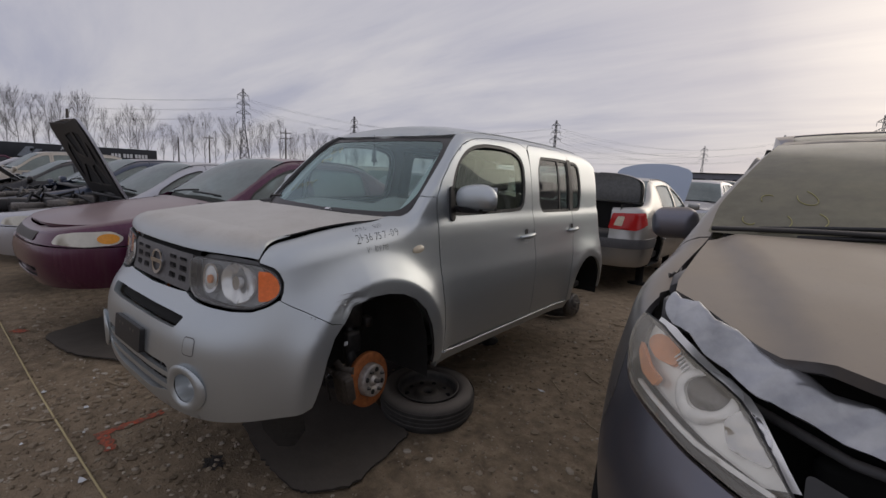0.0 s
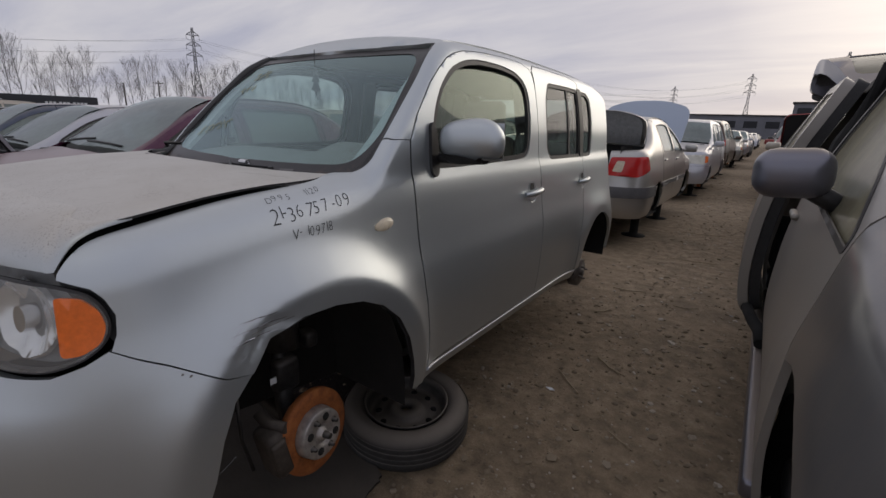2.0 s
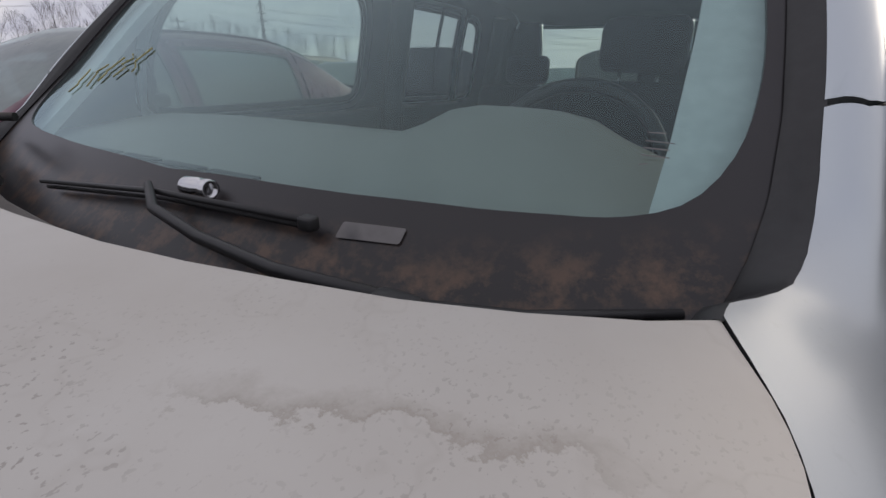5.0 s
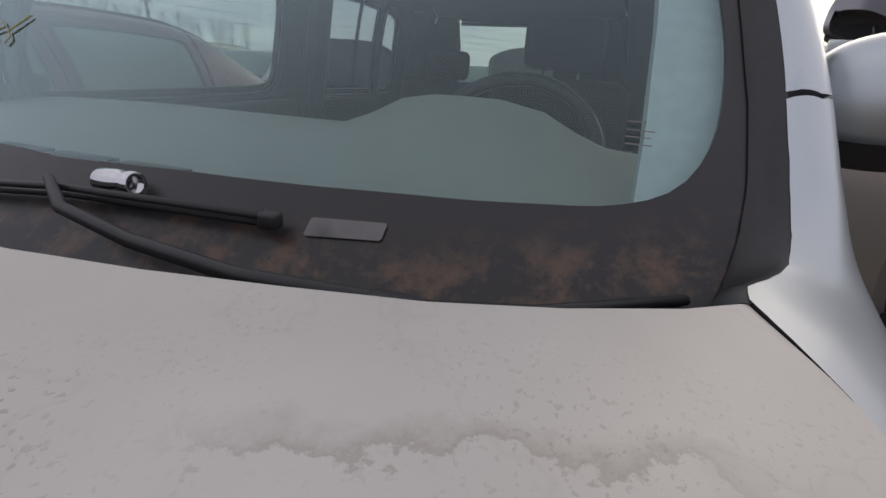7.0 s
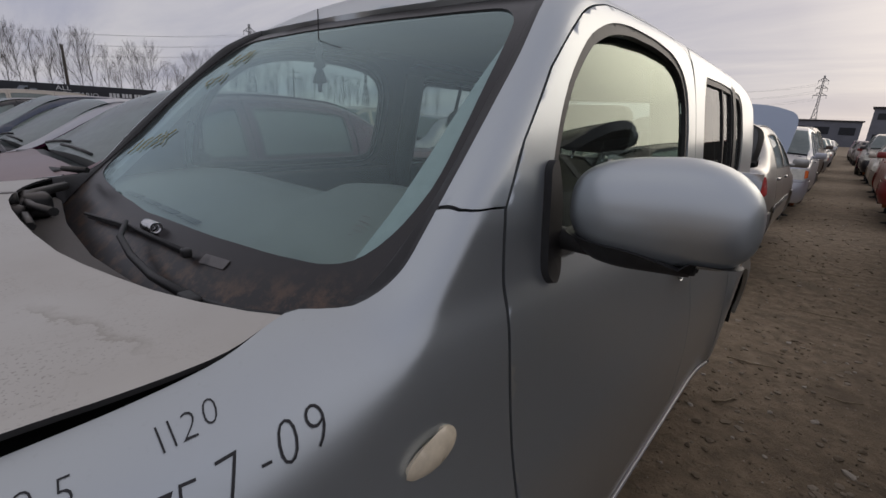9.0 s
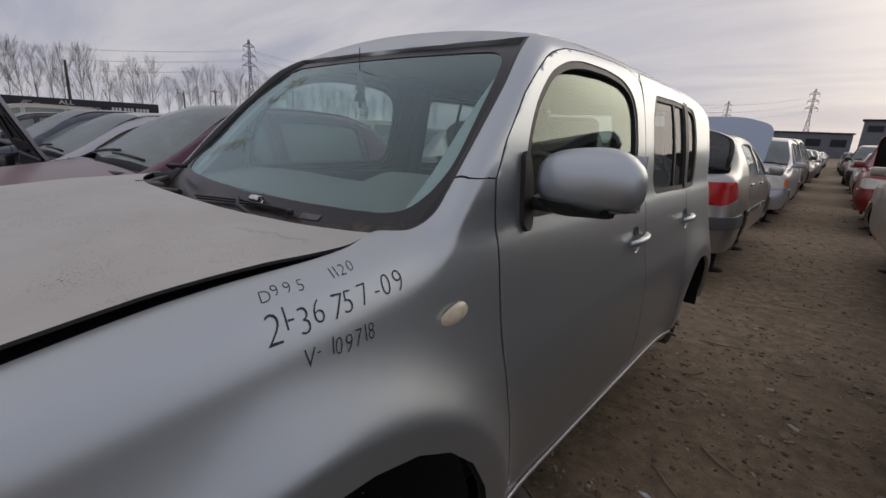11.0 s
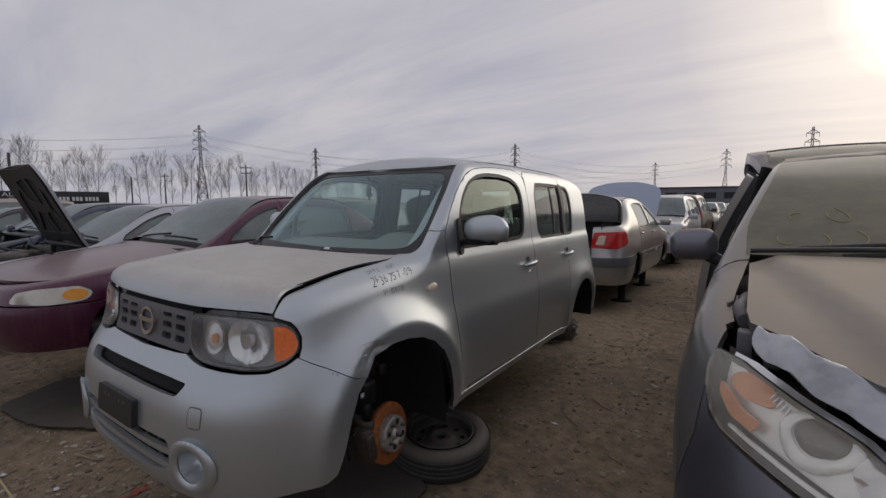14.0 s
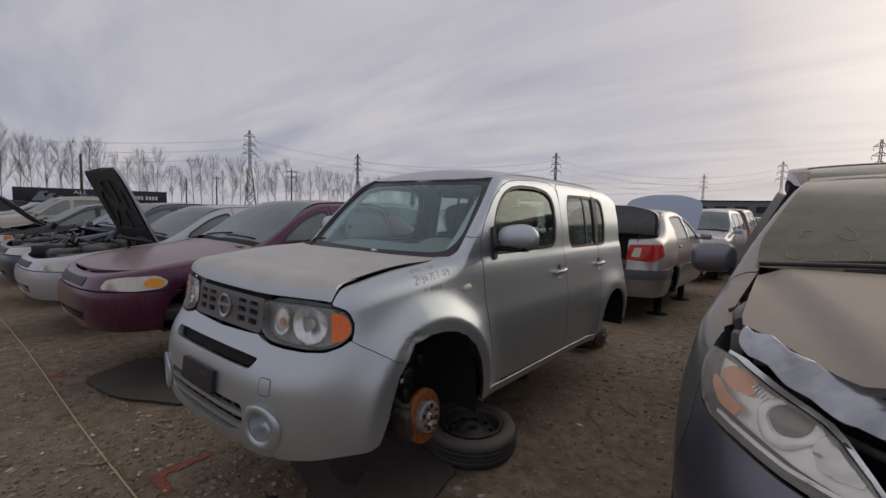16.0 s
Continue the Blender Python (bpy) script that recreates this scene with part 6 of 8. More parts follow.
def faced(x, y, z, deg=0.0):
    """A pose for a car whose nose is at (x, y); deg 180: it looks the other way."""
    return pose(x, y, z, 0, 0, deg)


make_car("saloon", "maroon", faced(-2.70, -0.82, 0.33), "maroon sedan with yellowed headlamps, dusty hood and no front wheels", 0.055, skip=("mirror",))
make_car("saloon", "white_paint", faced(-5.05, -0.84, 0.24), "pale silver sedan with stripped engine bay and black hood raised", 0.07, hood=73, skip=("mirror",))
make_car("sedan", "blue", faced(-7.4, -0.8, 0.2), "dark blue sedan with stripped nose", 0.09, no_hood=True)
make_car("compact", "rio", faced(-0.17, 4.88 + 4.24, 0.23, 180), "silver sedan with boot lid raised and wheels missing", 0.055, hood=68, boot=82, trim="strip")
ROW = [
    ("sedan", "blue", -9.7, -0.6, 0.06, 0, "dark blue sedan parked in the row", 0, 0),
    ("compact", "black_paint", -12.1, -0.7, 0.06, 0, "black compact car with hood up", 55, 0),
    ("sedan", "blue", -14.6, -0.3, 0.06, 0, "blue sedan parked in the row", 0, 0),
    ("suv", "beige", -17.0, -0.5, 0.06, 0, "beige wagon parked in the row", 0, 0),
    ("sedan", "black_paint", -2.75, 4.6 + 4.45, 0.2, 180, "dark sedan with boot lid raised", 0, 80),
    ("sedan", "white_paint", -5.2, 5.0 + 4.45, 0.2, 180, "pale sedan parked in the second row", 0, 0),
    ("suv", "beige", -7.9, 4.6, 0.06, 0, "beige wagon parked in the second row", 0, 0),
    ("suv", "beige", -11.0, 4.8, 0.06, 0, "beige wagon parked in the second row", 0, 0),
    ("sedan", "beige", -13.9, 4.6, 0.06, 0, "beige sedan parked in the second row", 0, 0),
    ("sedan", "maroon", -17.2, 4.9, 0.06, 0, "maroon sedan parked in the second row", 0, 0),
    ("sedan", "white_paint", -21.0, 3.0, 0.06, 0, "white sedan parked far down the row", 0, 0),
    ("suv", "white_paint", -0.14, 10.3, 0.12, 0, "pale silver wagon down the lane", 0, 0),
    ("suv", "brown", -0.08, 20.3, 0.2, 180, "dark brown utility wagon down the lane", 0, 0),
    ("sedan", "rio", 0.05, 22.0, 0.2, 0, "silver sedan down the lane", 0, 0),
    ("sedan", "white_paint", 0.05, 28.0, 0.2, 0, "white sedan down the lane", 0, 0),
    ("suv", "beige", 2.80, 9.45, 0.2, 180, "dusty beige utility wagon facing away down the lane", 0, 0),
    ("suv", "red", 2.75, 11.2, 0.2, 0, "red utility wagon with black hood raised", 50, 0),
    ("sedan", "beige", 2.8, 17.0, 0.2, 0, "beige sedan down the lane", 0, 0),
    ("suv", "black_paint", 2.8, 22.6, 0.2, 0, "black utility wagon down the lane", 0, 0),
    ("sedan", "red", 2.8, 28.5, 0.2, 0, "red sedan down the lane", 0, 0),
    ("sedan", "blue", -3.0, 10.6, 0.2, 0, "blue sedan in the third row", 0, 0),
    ("suv", "white_paint", -5.6, 10.8, 0.2, 0, "white wagon in the third row", 45, 0),
    ("sedan", "maroon", -8.4, 10.6, 0.2, 0, "maroon sedan in the third row", 0, 0),
    ("sedan", "rio", -11.6, 10.8, 0.2, 0, "silver sedan in the third row", 0, 0),
    ("suv", "black_paint", -14.8, 10.8, 0.2, 0, "black wagon in the third row", 0, 0),
    ("sedan", "white_paint", -18.5, 10.8, 0.2, 0, "white sedan in the third row", 0, 0),
]
for sty, col, x, y, z, deg, lab, hd, bt in ROW:
    far = math.hypot(x, y) > 13
    make_car(sty, col, faced(x, y, z, deg + random.uniform(-1.5, 1.5)), lab, 0.16 if far else 0.11, hood=hd, boot=bt, seats=not far, handles=not far, group="cars in the yard rows")

# ---- hatchback: fittings ----
def skin(a, s, off=0.0):
    x, y, z = cube.at(np.array([a]), np.array([s]), off)
    return Vector((float(x[0]), float(y[0]), float(z[0])))


def ellipsoid(bm, c, rx, ry, rz, n=24, m_=14, p=2.0, shape=None):
    rings = []
    for i in range(m_ + 1):
        t = math.pi * i / m_
        row = []
        for k in range(n):
            u = 2 * math.pi * k / n
            sx = math.copysign(abs(math.cos(u)) ** (2 / p), math.cos(u)) * math.sin(t) ** (2 / p)
            sy = math.copysign(abs(math.sin(u)) ** (2 / p), math.sin(u)) * math.sin(t) ** (2 / p)
            sz = math.copysign(abs(math.cos(t)) ** (2 / p), math.cos(t))
            v = Vector((rx * sx, ry * sy, rz * sz))
            if shape:
                v = shape(v)
            row.append(bm.verts.new(Vector(c) + v))
        rings.append(row)
    for r0, r1 in zip(rings, rings[1:]):
        for k in range(n):
            try:
                f = bm.faces.new((r0[k], r1[k], r1[(k + 1) % n], r0[(k + 1) % n]))
                f.smooth = True
            except ValueError:
                pass
    bmesh.ops.remove_doubles(bm, verts=bm.verts, dist=1e-5)
    return bm


# door mirrors
for side in (1, -1):
    dm = sub("door_mirror", hatch)

    def sided(bm, side=side):
        if side < 0:
            for v in bm.verts:
                v.co.x = -v.co.x
            bmesh.ops.reverse_faces(bm, faces=bm.faces)
        return bm

    def drooped(v):
        return Vector((v.x, v.y * (1.0 if v.y < 0 else 0.45) * (1 - 3.2 * max(0.0, -0.012 - v.z)) + 0.06 * v.x, v.z + 0.10 * v.x - 0.12 * v.x * abs(v.x) / 0.128))

    def shell(v):
        return drooped(Vector((v.x, v.y, max(v.z, -0.064))))

    def wedge(v):
        top = -0.046 - 0.028 * max(0.0, (v.x + 0.02) / 0.10)
        if top < -0.070:
            return drooped(Vector((v.x * 0.9, v.y * 0.9, -0.055)))
        return drooped(Vector((v.x, v.y, max(-0.080, min(top, v.z * 1.1)))))
    b = bmesh.new()
    ellipsoid(b, (0.897, 0.645, 1.466), 0.128, 0.072, 0.082, 32, 28, 2.5, shell)
    part("mirror_shell", sided(b), M["silver"], dm, "silver mirror shell")
    b = bmesh.new()
    ellipsoid(b, (0.896, 0.645, 1.466), 0.1305, 0.0745, 0.086, 40, 28, 2.5, wedge)
    box(b, 0.770, 0.650, 1.398, 0.13, 0.040, 0.036, 0.012)
    part("mirror_foot", sided(b), M["black"], dm)
    b = sheet(rounded([(0.590, 1.345), (0.610, 1.325), (0.638, 1.345), (0.640, 1.47), (0.622, 1.535), (0.600, 1.52)], 0.03), 0.03, cube.fn(-0.014), rim=0.03)
    part("mirror_base", sided(b), M["black"], dm)
    b = bmesh.new()
    box(b, 0.902, 0.682, 1.469, 0.21, 0.006, 0.13, 0.0)
    part("mirror_glass", sided(b), M["chrome"], dm)

# door handles with their dished cups
for ac in (1.475, 2.285):
    h = sub("door_handle", hatch)
    ln = 0.105 if ac < 2 else 0.095
    bm = bmesh.new()
    P = [skin(ac - ln + 2 * ln * t / 10, 1.178 + 0.012 * (t / 10), -0.012 - 0.022 * math.sin(math.pi * t / 10) ** 0.6) for t in range(11)]
    tube(bm, P, [0.010 + 0.006 * math.sin(math.pi * t / 10) for t in range(11)], 10)
    part("grip", bm, M["silver"], h)
    bm = sheet(circle(ac, 1.183, 0.052, 24, 0.056), 0.012, lambda a, v, ac=ac: cube.at(a, v, -0.002 + 0.022 * np.clip(1 - ((a - ac) / 0.052) ** 2 - ((v - 1.183) / 0.056) ** 2, 0, 1)), rim=0.0)
    part("handle_cup", bm, M["silver"], h)
    # flat black patch: painted shade at the top of the cup
    bm = sheet(rounded([(ac - 0.03, 1.195), (ac + 0.03, 1.195), (ac + 0.02, 1.23), (ac - 0.02, 1.23)], 0.01), 0.02, cube.fn(-0.003), rim=0.0)
    part("handle_cup_shade", bm, M["black"], h)
    bm = bmesh.new()
    c = skin(ac + ln * 0.8, 1.186, -0.030)
    lathe(bm, [(0, 0.003), (0.009, 0.003), (0.010, 0)], 14, Matrix.Translation(c) @ AXIS_X)
    part("key_barrel", bm, M["chrome"], h)

# side marker
bm = sheet([(0.292 + 0.046 * math.cos(t) * 1.0, 1.198 + 0.020 * math.sin(t) + 0.004 * math.cos(t)) for t in np.linspace(0, 2 * math.pi, 33)[:-1]], 0.008, lambda a, v: cube.at(a, v, -0.004 - 0.010 * np.clip(1 - ((a - 0.292) / 0.048) ** 2 - ((v - 1.198) / 0.022) ** 2, 0, 1) ** 0.6), rim=0.008)
sm_ = part("side_marker", bm, M["white_plastic"], hatch, "yellowed side marker lens")
mirrored(sm_)

# handwriting in black marker on the fender
def letters(text, size, thin=0.0):
    cu = bpy.data.curves.new("text", "FONT")
    cu.body, cu.size, cu.resolution_u, cu.offset = text, size, 3, thin
    o = bpy.data.objects.new("text", cu)
    scene.collection.objects.link(o)
    dg = bpy.context.evaluated_depsgraph_get()
    me = bpy.data.meshes.new_from_object(o.evaluated_get(dg))
    bm = bmesh.new()
    bm.from_mesh(me)
    bpy.data.objects.remove(o); bpy.data.meshes.remove(me); bpy.data.curves.remove(cu)
    return bm


def handwriting(name, text, places, size, seed, lean=0.12):
    """Each character is set apart at its own place along the fender, tilted a little."""
    rng = random.Random(seed)
    for ch, (ca, cs, big) in zip(text, places):
        bm = bmesh.new()
        g = letters(ch, size * big, -0.021 * size * big)
        bmesh.ops.triangulate(g, faces=g.faces)
        bmesh.ops.subdivide_edges(g, edges=[e for e in g.edges if e.calc_length() > 0.008], cuts=2)
        bmesh.ops.triangulate(g, faces=g.faces)
        rot = rng.uniform(-0.10, 0.10)
        idx = {}
        for v in g.verts:
            u, w = v.co.x * 0.76 + lean * v.co.y, v.co.y
            u, w = u * math.cos(rot) - w * math.sin(rot), u * math.sin(rot) + w * math.cos(rot)
            idx[v] = bm.verts.new(skin(ca + u, cs + w, -0.0012))
        for f in g.faces:
            try:
                bm.faces.new([idx[v] for v in f.verts])
            except ValueError:
                pass
        g.free()
        part(name, bm, M["ink"], fender, "black marker handwriting")


handwriting("handwriting", "D995", ((-0.097, 1.337, 1.0), (-0.073, 1.342, 1.0), (-0.053, 1.341, 1.0), (-0.033, 1.339, 1.0)), 0.037, 1)
handwriting("handwriting", "1120", ((0.030, 1.343, 1.0), (0.039, 1.344, 1.0), (0.050, 1.346, 1.0), (0.068, 1.350, 1.0)), 0.038, 2)
handwriting("handwriting", "21-36757-09", ((-0.113, 1.264, 1.18), (-0.086, 1.279, 0.95), (-0.075, 1.281, 1.0), (-0.060, 1.264, 1.05), (-0.032, 1.274, 0.95), (0.000, 1.271, 1.05), (0.023, 1.276, 0.95), (0.060, 1.277, 0.95), (0.093, 1.283, 0.9), (0.110, 1.284, 0.95), (0.143, 1.281, 1.0)), 0.066, 3)
handwriting("handwriting", "V-109718", ((-0.066, 1.211, 1.05), (-0.043, 1.221, 0.9), (-0.020, 1.217, 1.0), (-0.010, 1.214, 0.95), (0.009, 1.211, 1.0), (0.030, 1.213, 1.0), (0.048, 1.216, 1.0), (0.060, 1.216, 0.95)), 0.044, 4)

# scuffs on the arch lip and bumper corner
rng = random.Random(3)


def mark(name, a, s, l, w, slope, mat):
    poly = [(a, s), (a + l * 0.45, s + slope * l * 0.4 - w * 0.3), (a + l, s + slope * l), (a + l * 0.97, s + slope * l + w * 0.7), (a + l * 0.5, s + slope * l * 0.45 + w)]
    part(name, sheet(poly, 0.02, proud, rim=0), M[mat], fender)


def proud(a, v):
    x, y, z = crumpled(a, v)
    return x + 0.0012, y, z


# strokes dragged along the fold, then down across it, and on the bumper's corner
for i in range(7):
    mark("scratch", -0.305 + rng.uniform(0, 0.05), 1.012 + 0.007 * i + rng.uniform(-0.003, 0.003), rng.uniform(0.07, 0.14), rng.uniform(0.0008, 0.0020), rng.uniform(-0.02, 0.12), "white_paint" if i % 2 else "grey_metal")
for i in range(4):
    mark("scratch", -0.315 + rng.uniform(0, 0.03), 0.975 + 0.016 * i, rng.uniform(0.02, 0.04), rng.uniform(0.001, 0.002), rng.uniform(0.5, 0.9), "white_paint")
for i in range(5):
    mark("scratch", -0.43 + rng.uniform(0, 0.05), 0.70 + rng.uniform(0, 0.18), rng.uniform(0.03, 0.06), rng.uniform(0.0006, 0.0014), 0.5, "white_paint")
for a, s, l, w in ((-0.405, 0.985, 0.006, 0.004), (-0.392, 0.978, 0.007, 0.004)):
    mark("scuff", a, s, l, w, 0.2, "grey_metal")

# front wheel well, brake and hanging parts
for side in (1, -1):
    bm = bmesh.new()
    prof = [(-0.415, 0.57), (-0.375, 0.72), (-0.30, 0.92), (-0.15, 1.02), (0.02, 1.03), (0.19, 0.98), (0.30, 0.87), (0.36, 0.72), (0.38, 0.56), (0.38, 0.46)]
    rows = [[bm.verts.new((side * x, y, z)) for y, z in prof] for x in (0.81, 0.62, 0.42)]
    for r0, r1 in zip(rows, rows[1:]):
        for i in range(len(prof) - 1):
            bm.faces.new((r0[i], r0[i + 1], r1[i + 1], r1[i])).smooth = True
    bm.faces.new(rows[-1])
    # liner coloured near-black, with the arch's shade painted in
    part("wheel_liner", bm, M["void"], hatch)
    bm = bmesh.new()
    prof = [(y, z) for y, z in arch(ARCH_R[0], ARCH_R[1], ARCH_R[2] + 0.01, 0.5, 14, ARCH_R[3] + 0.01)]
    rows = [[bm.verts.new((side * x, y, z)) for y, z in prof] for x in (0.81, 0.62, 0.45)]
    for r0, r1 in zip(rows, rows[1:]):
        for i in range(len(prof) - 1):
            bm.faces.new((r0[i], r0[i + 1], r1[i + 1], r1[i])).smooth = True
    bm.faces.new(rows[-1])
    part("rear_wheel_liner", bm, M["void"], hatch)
    # brake disc, hub and caliper
    br = sub("front_brake", hatch)
    tilt = Matrix.Rotation(radians(6), 4, "Z") @ Matrix.Rotation(radians(-6), 4, "Y")
    mt = Matrix.Translation((side * 0.745, -0.005, 0.555)) @ Matrix.Scale(side, 4, (1, 0, 0)) @ tilt @ AXIS_X
    bm = bmesh.new()
    lathe(bm, [(0.085, 0.012), (0.098, 0.012), (0.136, 0.012), (0.138, 0.008), (0.138, -0.010), (0.136, -0.013), (0.06, -0.013)], 48, mt)
    part("brake_disc", bm, M["rust"], br, "rust-orange brake disc")
    bm = bmesh.new()
    lathe(bm, [(0.0, 0.052), (0.018, 0.052), (0.020, 0.040), (0.034, 0.038), (0.036, 0.046), (0.076, 0.046), (0.080, 0.042), (0.083, 0.012), (0.083, 0.0)], 40, mt)
    part("hub_face", bm, M["hub"], br, "bright bare hub face")
    for i in range(4):
        t = radians(90 * i + 25)
        bm = bmesh.new()
        lathe(bm, [(0.0, 0.062), (0.006, 0.062), (0.007, 0.047), (0.010, 0.047), (0.010, 0.040)], 12, mt @ Matrix.Translation((0.055 * math.cos(t), 0.055 * math.sin(t), 0)))
        part("stud", bm, M["steel"], br)
        t += radians(45)
        bm = bmesh.new()
        lathe(bm, [(0.0, 0.0475), (0.013, 0.0475), (0.013, 0.040)], 12, mt @ Matrix.Translation((0.055 * math.cos(t), 0.055 * math.sin(t), 0)))
        part("hub_hole", bm, M["void"], br)
    bm = bmesh.new()
    lathe(bm, [(0.0, 0.075), (0.010, 0.075), (0.012, 0.05)], 12, mt)
    part("axle_nut", bm, M["steel"], br)
    bm = bmesh.new()
    box(bm, side * 0.715, -0.125, 0.545, 0.10, 0.075, 0.17, 0.022, Matrix.Rotation(radians(12), 4, "X"))
    box(bm, side * 0.765, -0.135, 0.545, 0.025, 0.05, 0.13, 0.012, Matrix.Rotation(radians(12), 4, "X"))
    tube(bm, [(side * 0.66, -0.14, 0.66), (side * 0.70, -0.13, 0.63), (side * 0.76, -0.11, 0.635)], 0.018, 8)
    part("caliper", bm, M["caliper"], br, "grimy brake caliper")
    bm = bmesh.new()
    tube(bm, [(side * 0.66, -0.02, 0.50), (side * 0.64, -0.03, 0.62), (side * 0.61, -0.02, 0.72), (side * 0.58, 0.0, 0.86), (side * 0.55, 0.02, 1.0)], [0.035, 0.03, 0.028, 0.024, 0.022], 10)
    tube(bm, [(side * 0.60, 0.0, 0.80), (side * 0.58, 0.02, 0.98)], 0.055, 12)
    tube(bm, [(side * 0.67, 0.0, 0.44), (side * 0.5, 0.08, 0.42), (side * 0.3, 0.1, 0.43)], 0.03, 8)
    tube(bm, [(side * 0.66, -0.20, 0.78), (side * 0.665, -0.20, 0.60), (side * 0.66, -0.17, 0.47)], 0.006, 6)
    box(bm, side * 0.62, -0.01, 0.72, 0.06, 0.09, 0.12, 0.02)
    box(bm, side * 0.60, 0.10, 0.80, 0.07, 0.05, 0.06, 0.015)
    box(bm, side * 0.67, -0.01, 0.55, 0.07, 0.10, 0.16, 0.025)
    part("knuckle", bm, M["steel"], br)
    # rear drum
    bm = bmesh.new()
    mt = Matrix.Translation((side * 0.750, 2.56, 0.435)) @ Matrix.Scale(side, 4, (1, 0, 0)) @ AXIS_X
    lathe(bm, [(0.0, 0.035), (0.030, 0.035), (0.032, 0.02), (0.095, 0.016), (0.108, 0.008), (0.112, -0.05), (0.04, -0.055)], 30, mt)
    for i in range(4):
        t = radians(90 * i + 20)
        lathe(bm, [(0.0, 0.05), (0.007, 0.05), (0.007, 0.015)], 8, mt @ Matrix.Translation((0.052 * math.cos(t), 0.052 * math.sin(t), 0)))
    part("rear_drum", bm, M["grey_metal"], hatch, "dusty grey brake drum with studs")
# a small white tag on the strut
bm = bmesh.new()
box(bm, 0.655, -0.075, 0.735, 0.004, 0.022, 0.022, 0.002)
part("tag", bm, M["white_text"], hatch)
# torn splash shield hanging below the bumper
bm = sheet([(-0.62, 0.60), (-0.40, 0.60), (-0.38, 0.40), (-0.44, 0.33), (-0.52, 0.34), (-0.60, 0.45)], 0.03, lambda a, v: (cube.at(a, np.maximum(v, 0.55), 0.10)[0] - (0.6 - v) * 0.30, cube.at(a, np.maximum(v, 0.55), 0.10)[1] + (0.6 - v) * 0.2, v + 0.0 * a), rim=0.006)
part("splash_shield", bm, M["dusty_black"], hatch, "torn black splash shield hanging down")
# underside
bm = bmesh.new()
box(bm, 0, 1.36, 0.50, 1.44, 1.70, 0.07, 0.03)
box(bm, 0, 2.75, 0.52, 1.1, 0.80, 0.10, 0.03)
box(bm, 0, -0.12, 0.56, 0.80, 0.95, 0.14, 0.04)
tube(bm, [(-0.7, 2.53, 0.46), (0.7, 2.53, 0.46)], 0.035, 10)
tube(bm, [(0.1, 0.3, 0.44), (0.15, 1.2, 0.43), (0.1, 2.2, 0.44), (0.3, 3.0, 0.45)], 0.03, 8)
part("underbody", bm, M["void"], hatch)
for x, y in ((0.12, 1.15), (-0.45, 0.62), (0.05, 2.15), (-0.45, 2.05)):
    bm = bmesh.new()
    z0 = ground_z(x, y) - 0.01
    lathe(bm, [(0.0, z0), (0.13, z0), (0.13, z0 + 0.03), (0.05, z0 + 0.05), (0.045, 0.40), (0.08, 0.44), (0.08, 0.475), (0.0, 0.475)], 14, Matrix.Translation((x, y, 0)))
    part("stand", bm, M["void"], hatch)

# cowl and wipers
bm = sheet([(-0.60, 0.185), (-0.56, 0.13), (-0.3, 0.05), (0, 0.03), (0.3, 0.05), (0.56, 0.13), (0.60, 0.185), (0.55, 0.19), (0.3, 0.155), (0, 0.14), (-0.3, 0.155), (-0.55, 0.19)], 0.04, lambda x, y: (x, y, 1.285 + 0.10 * (y - 0.14) + 0.05 * np.abs(x) ** 2), rim=0.02)
part("cowl", bm, M["dusty_black"], hatch, "black cowl trough")
bm = bmesh.new()
sz = lambda x, y, d: (x, y, float(screen(np.array([x]), np.array([y]), d)[2][0]))
tube(bm, [(0.045, 0.195, 1.356), (0.095, 0.170, 1.340), (0.19, 0.160, 1.328), (0.30, 0.158, 1.320), (0.42, 0.170, 1.318)], [0.0045, 0.006, 0.0065, 0.007, 0.008], 8)
tube(bm, [(0.42, 0.170, 1.316), (0.52, 0.195, 1.322), (0.62, 0.245, 1.330)], [0.0055, 0.005, 0.004], 6)
box(bm, 0.43, 0.165, 1.320, 0.042, 0.022, 0.016, 0.005)
part("wiper_arm", bm, M["black"], hatch)
bm = bmesh.new()
tube(bm, [(-0.22, 0.180, 1.327), (0.05, 0.198, 1.347), (0.285, 0.212, 1.349)], [0.0035, 0.004, 0.004], 8)
tube(bm, [(-0.22, 0.186, 1.318), (0.05, 0.206, 1.337), (0.29, 0.219, 1.340)], 0.0035, 6)
box(bm, 0.288, 0.215, 1.345, 0.018, 0.015, 0.015, 0.003)
part("wiper_blade", bm, M["black"], hatch)
bm = bmesh.new()
tube(bm, [(-0.50, 0.14, 1.325), (-0.40, 0.10, 1.335), (-0.30, 0.10, 1.34), (-0.18, 0.12, 1.345)], 0.010, 8)
tube(bm, [(-0.52, 0.20, 1.35), (-0.42, 0.12, 1.35), (-0.36, 0.08, 1.33)], 0.012, 8)
tube(bm, [(-0.60, 0.25, 1.38), (-0.50, 0.20, 1.40), (-0.44, 0.24, 1.40)], 0.008, 6)
tube(bm, [(-0.25, 0.08, 1.33), (-0.10, 0.07, 1.335)], 0.009, 6)
box(bm, -0.42, 0.12, 1.325, 0.10, 0.06, 0.06, 0.015)
box(bm, -0.33, 0.07, 1.315, 0.05, 0.05, 0.05, 0.015)
lathe(bm, [(0, 0.02), (0.016, 0.02), (0.016, -0.02), (0, -0.02)], 12, Matrix.Translation((-0.36, 0.07, 1.345)))
part("wiper_linkage", bm, M["steel"], hatch, "exposed wiper linkage where the arm was taken off")
bm = bmesh.new()
ax = Vector((0.045, 0.003, 0.001)).normalized()
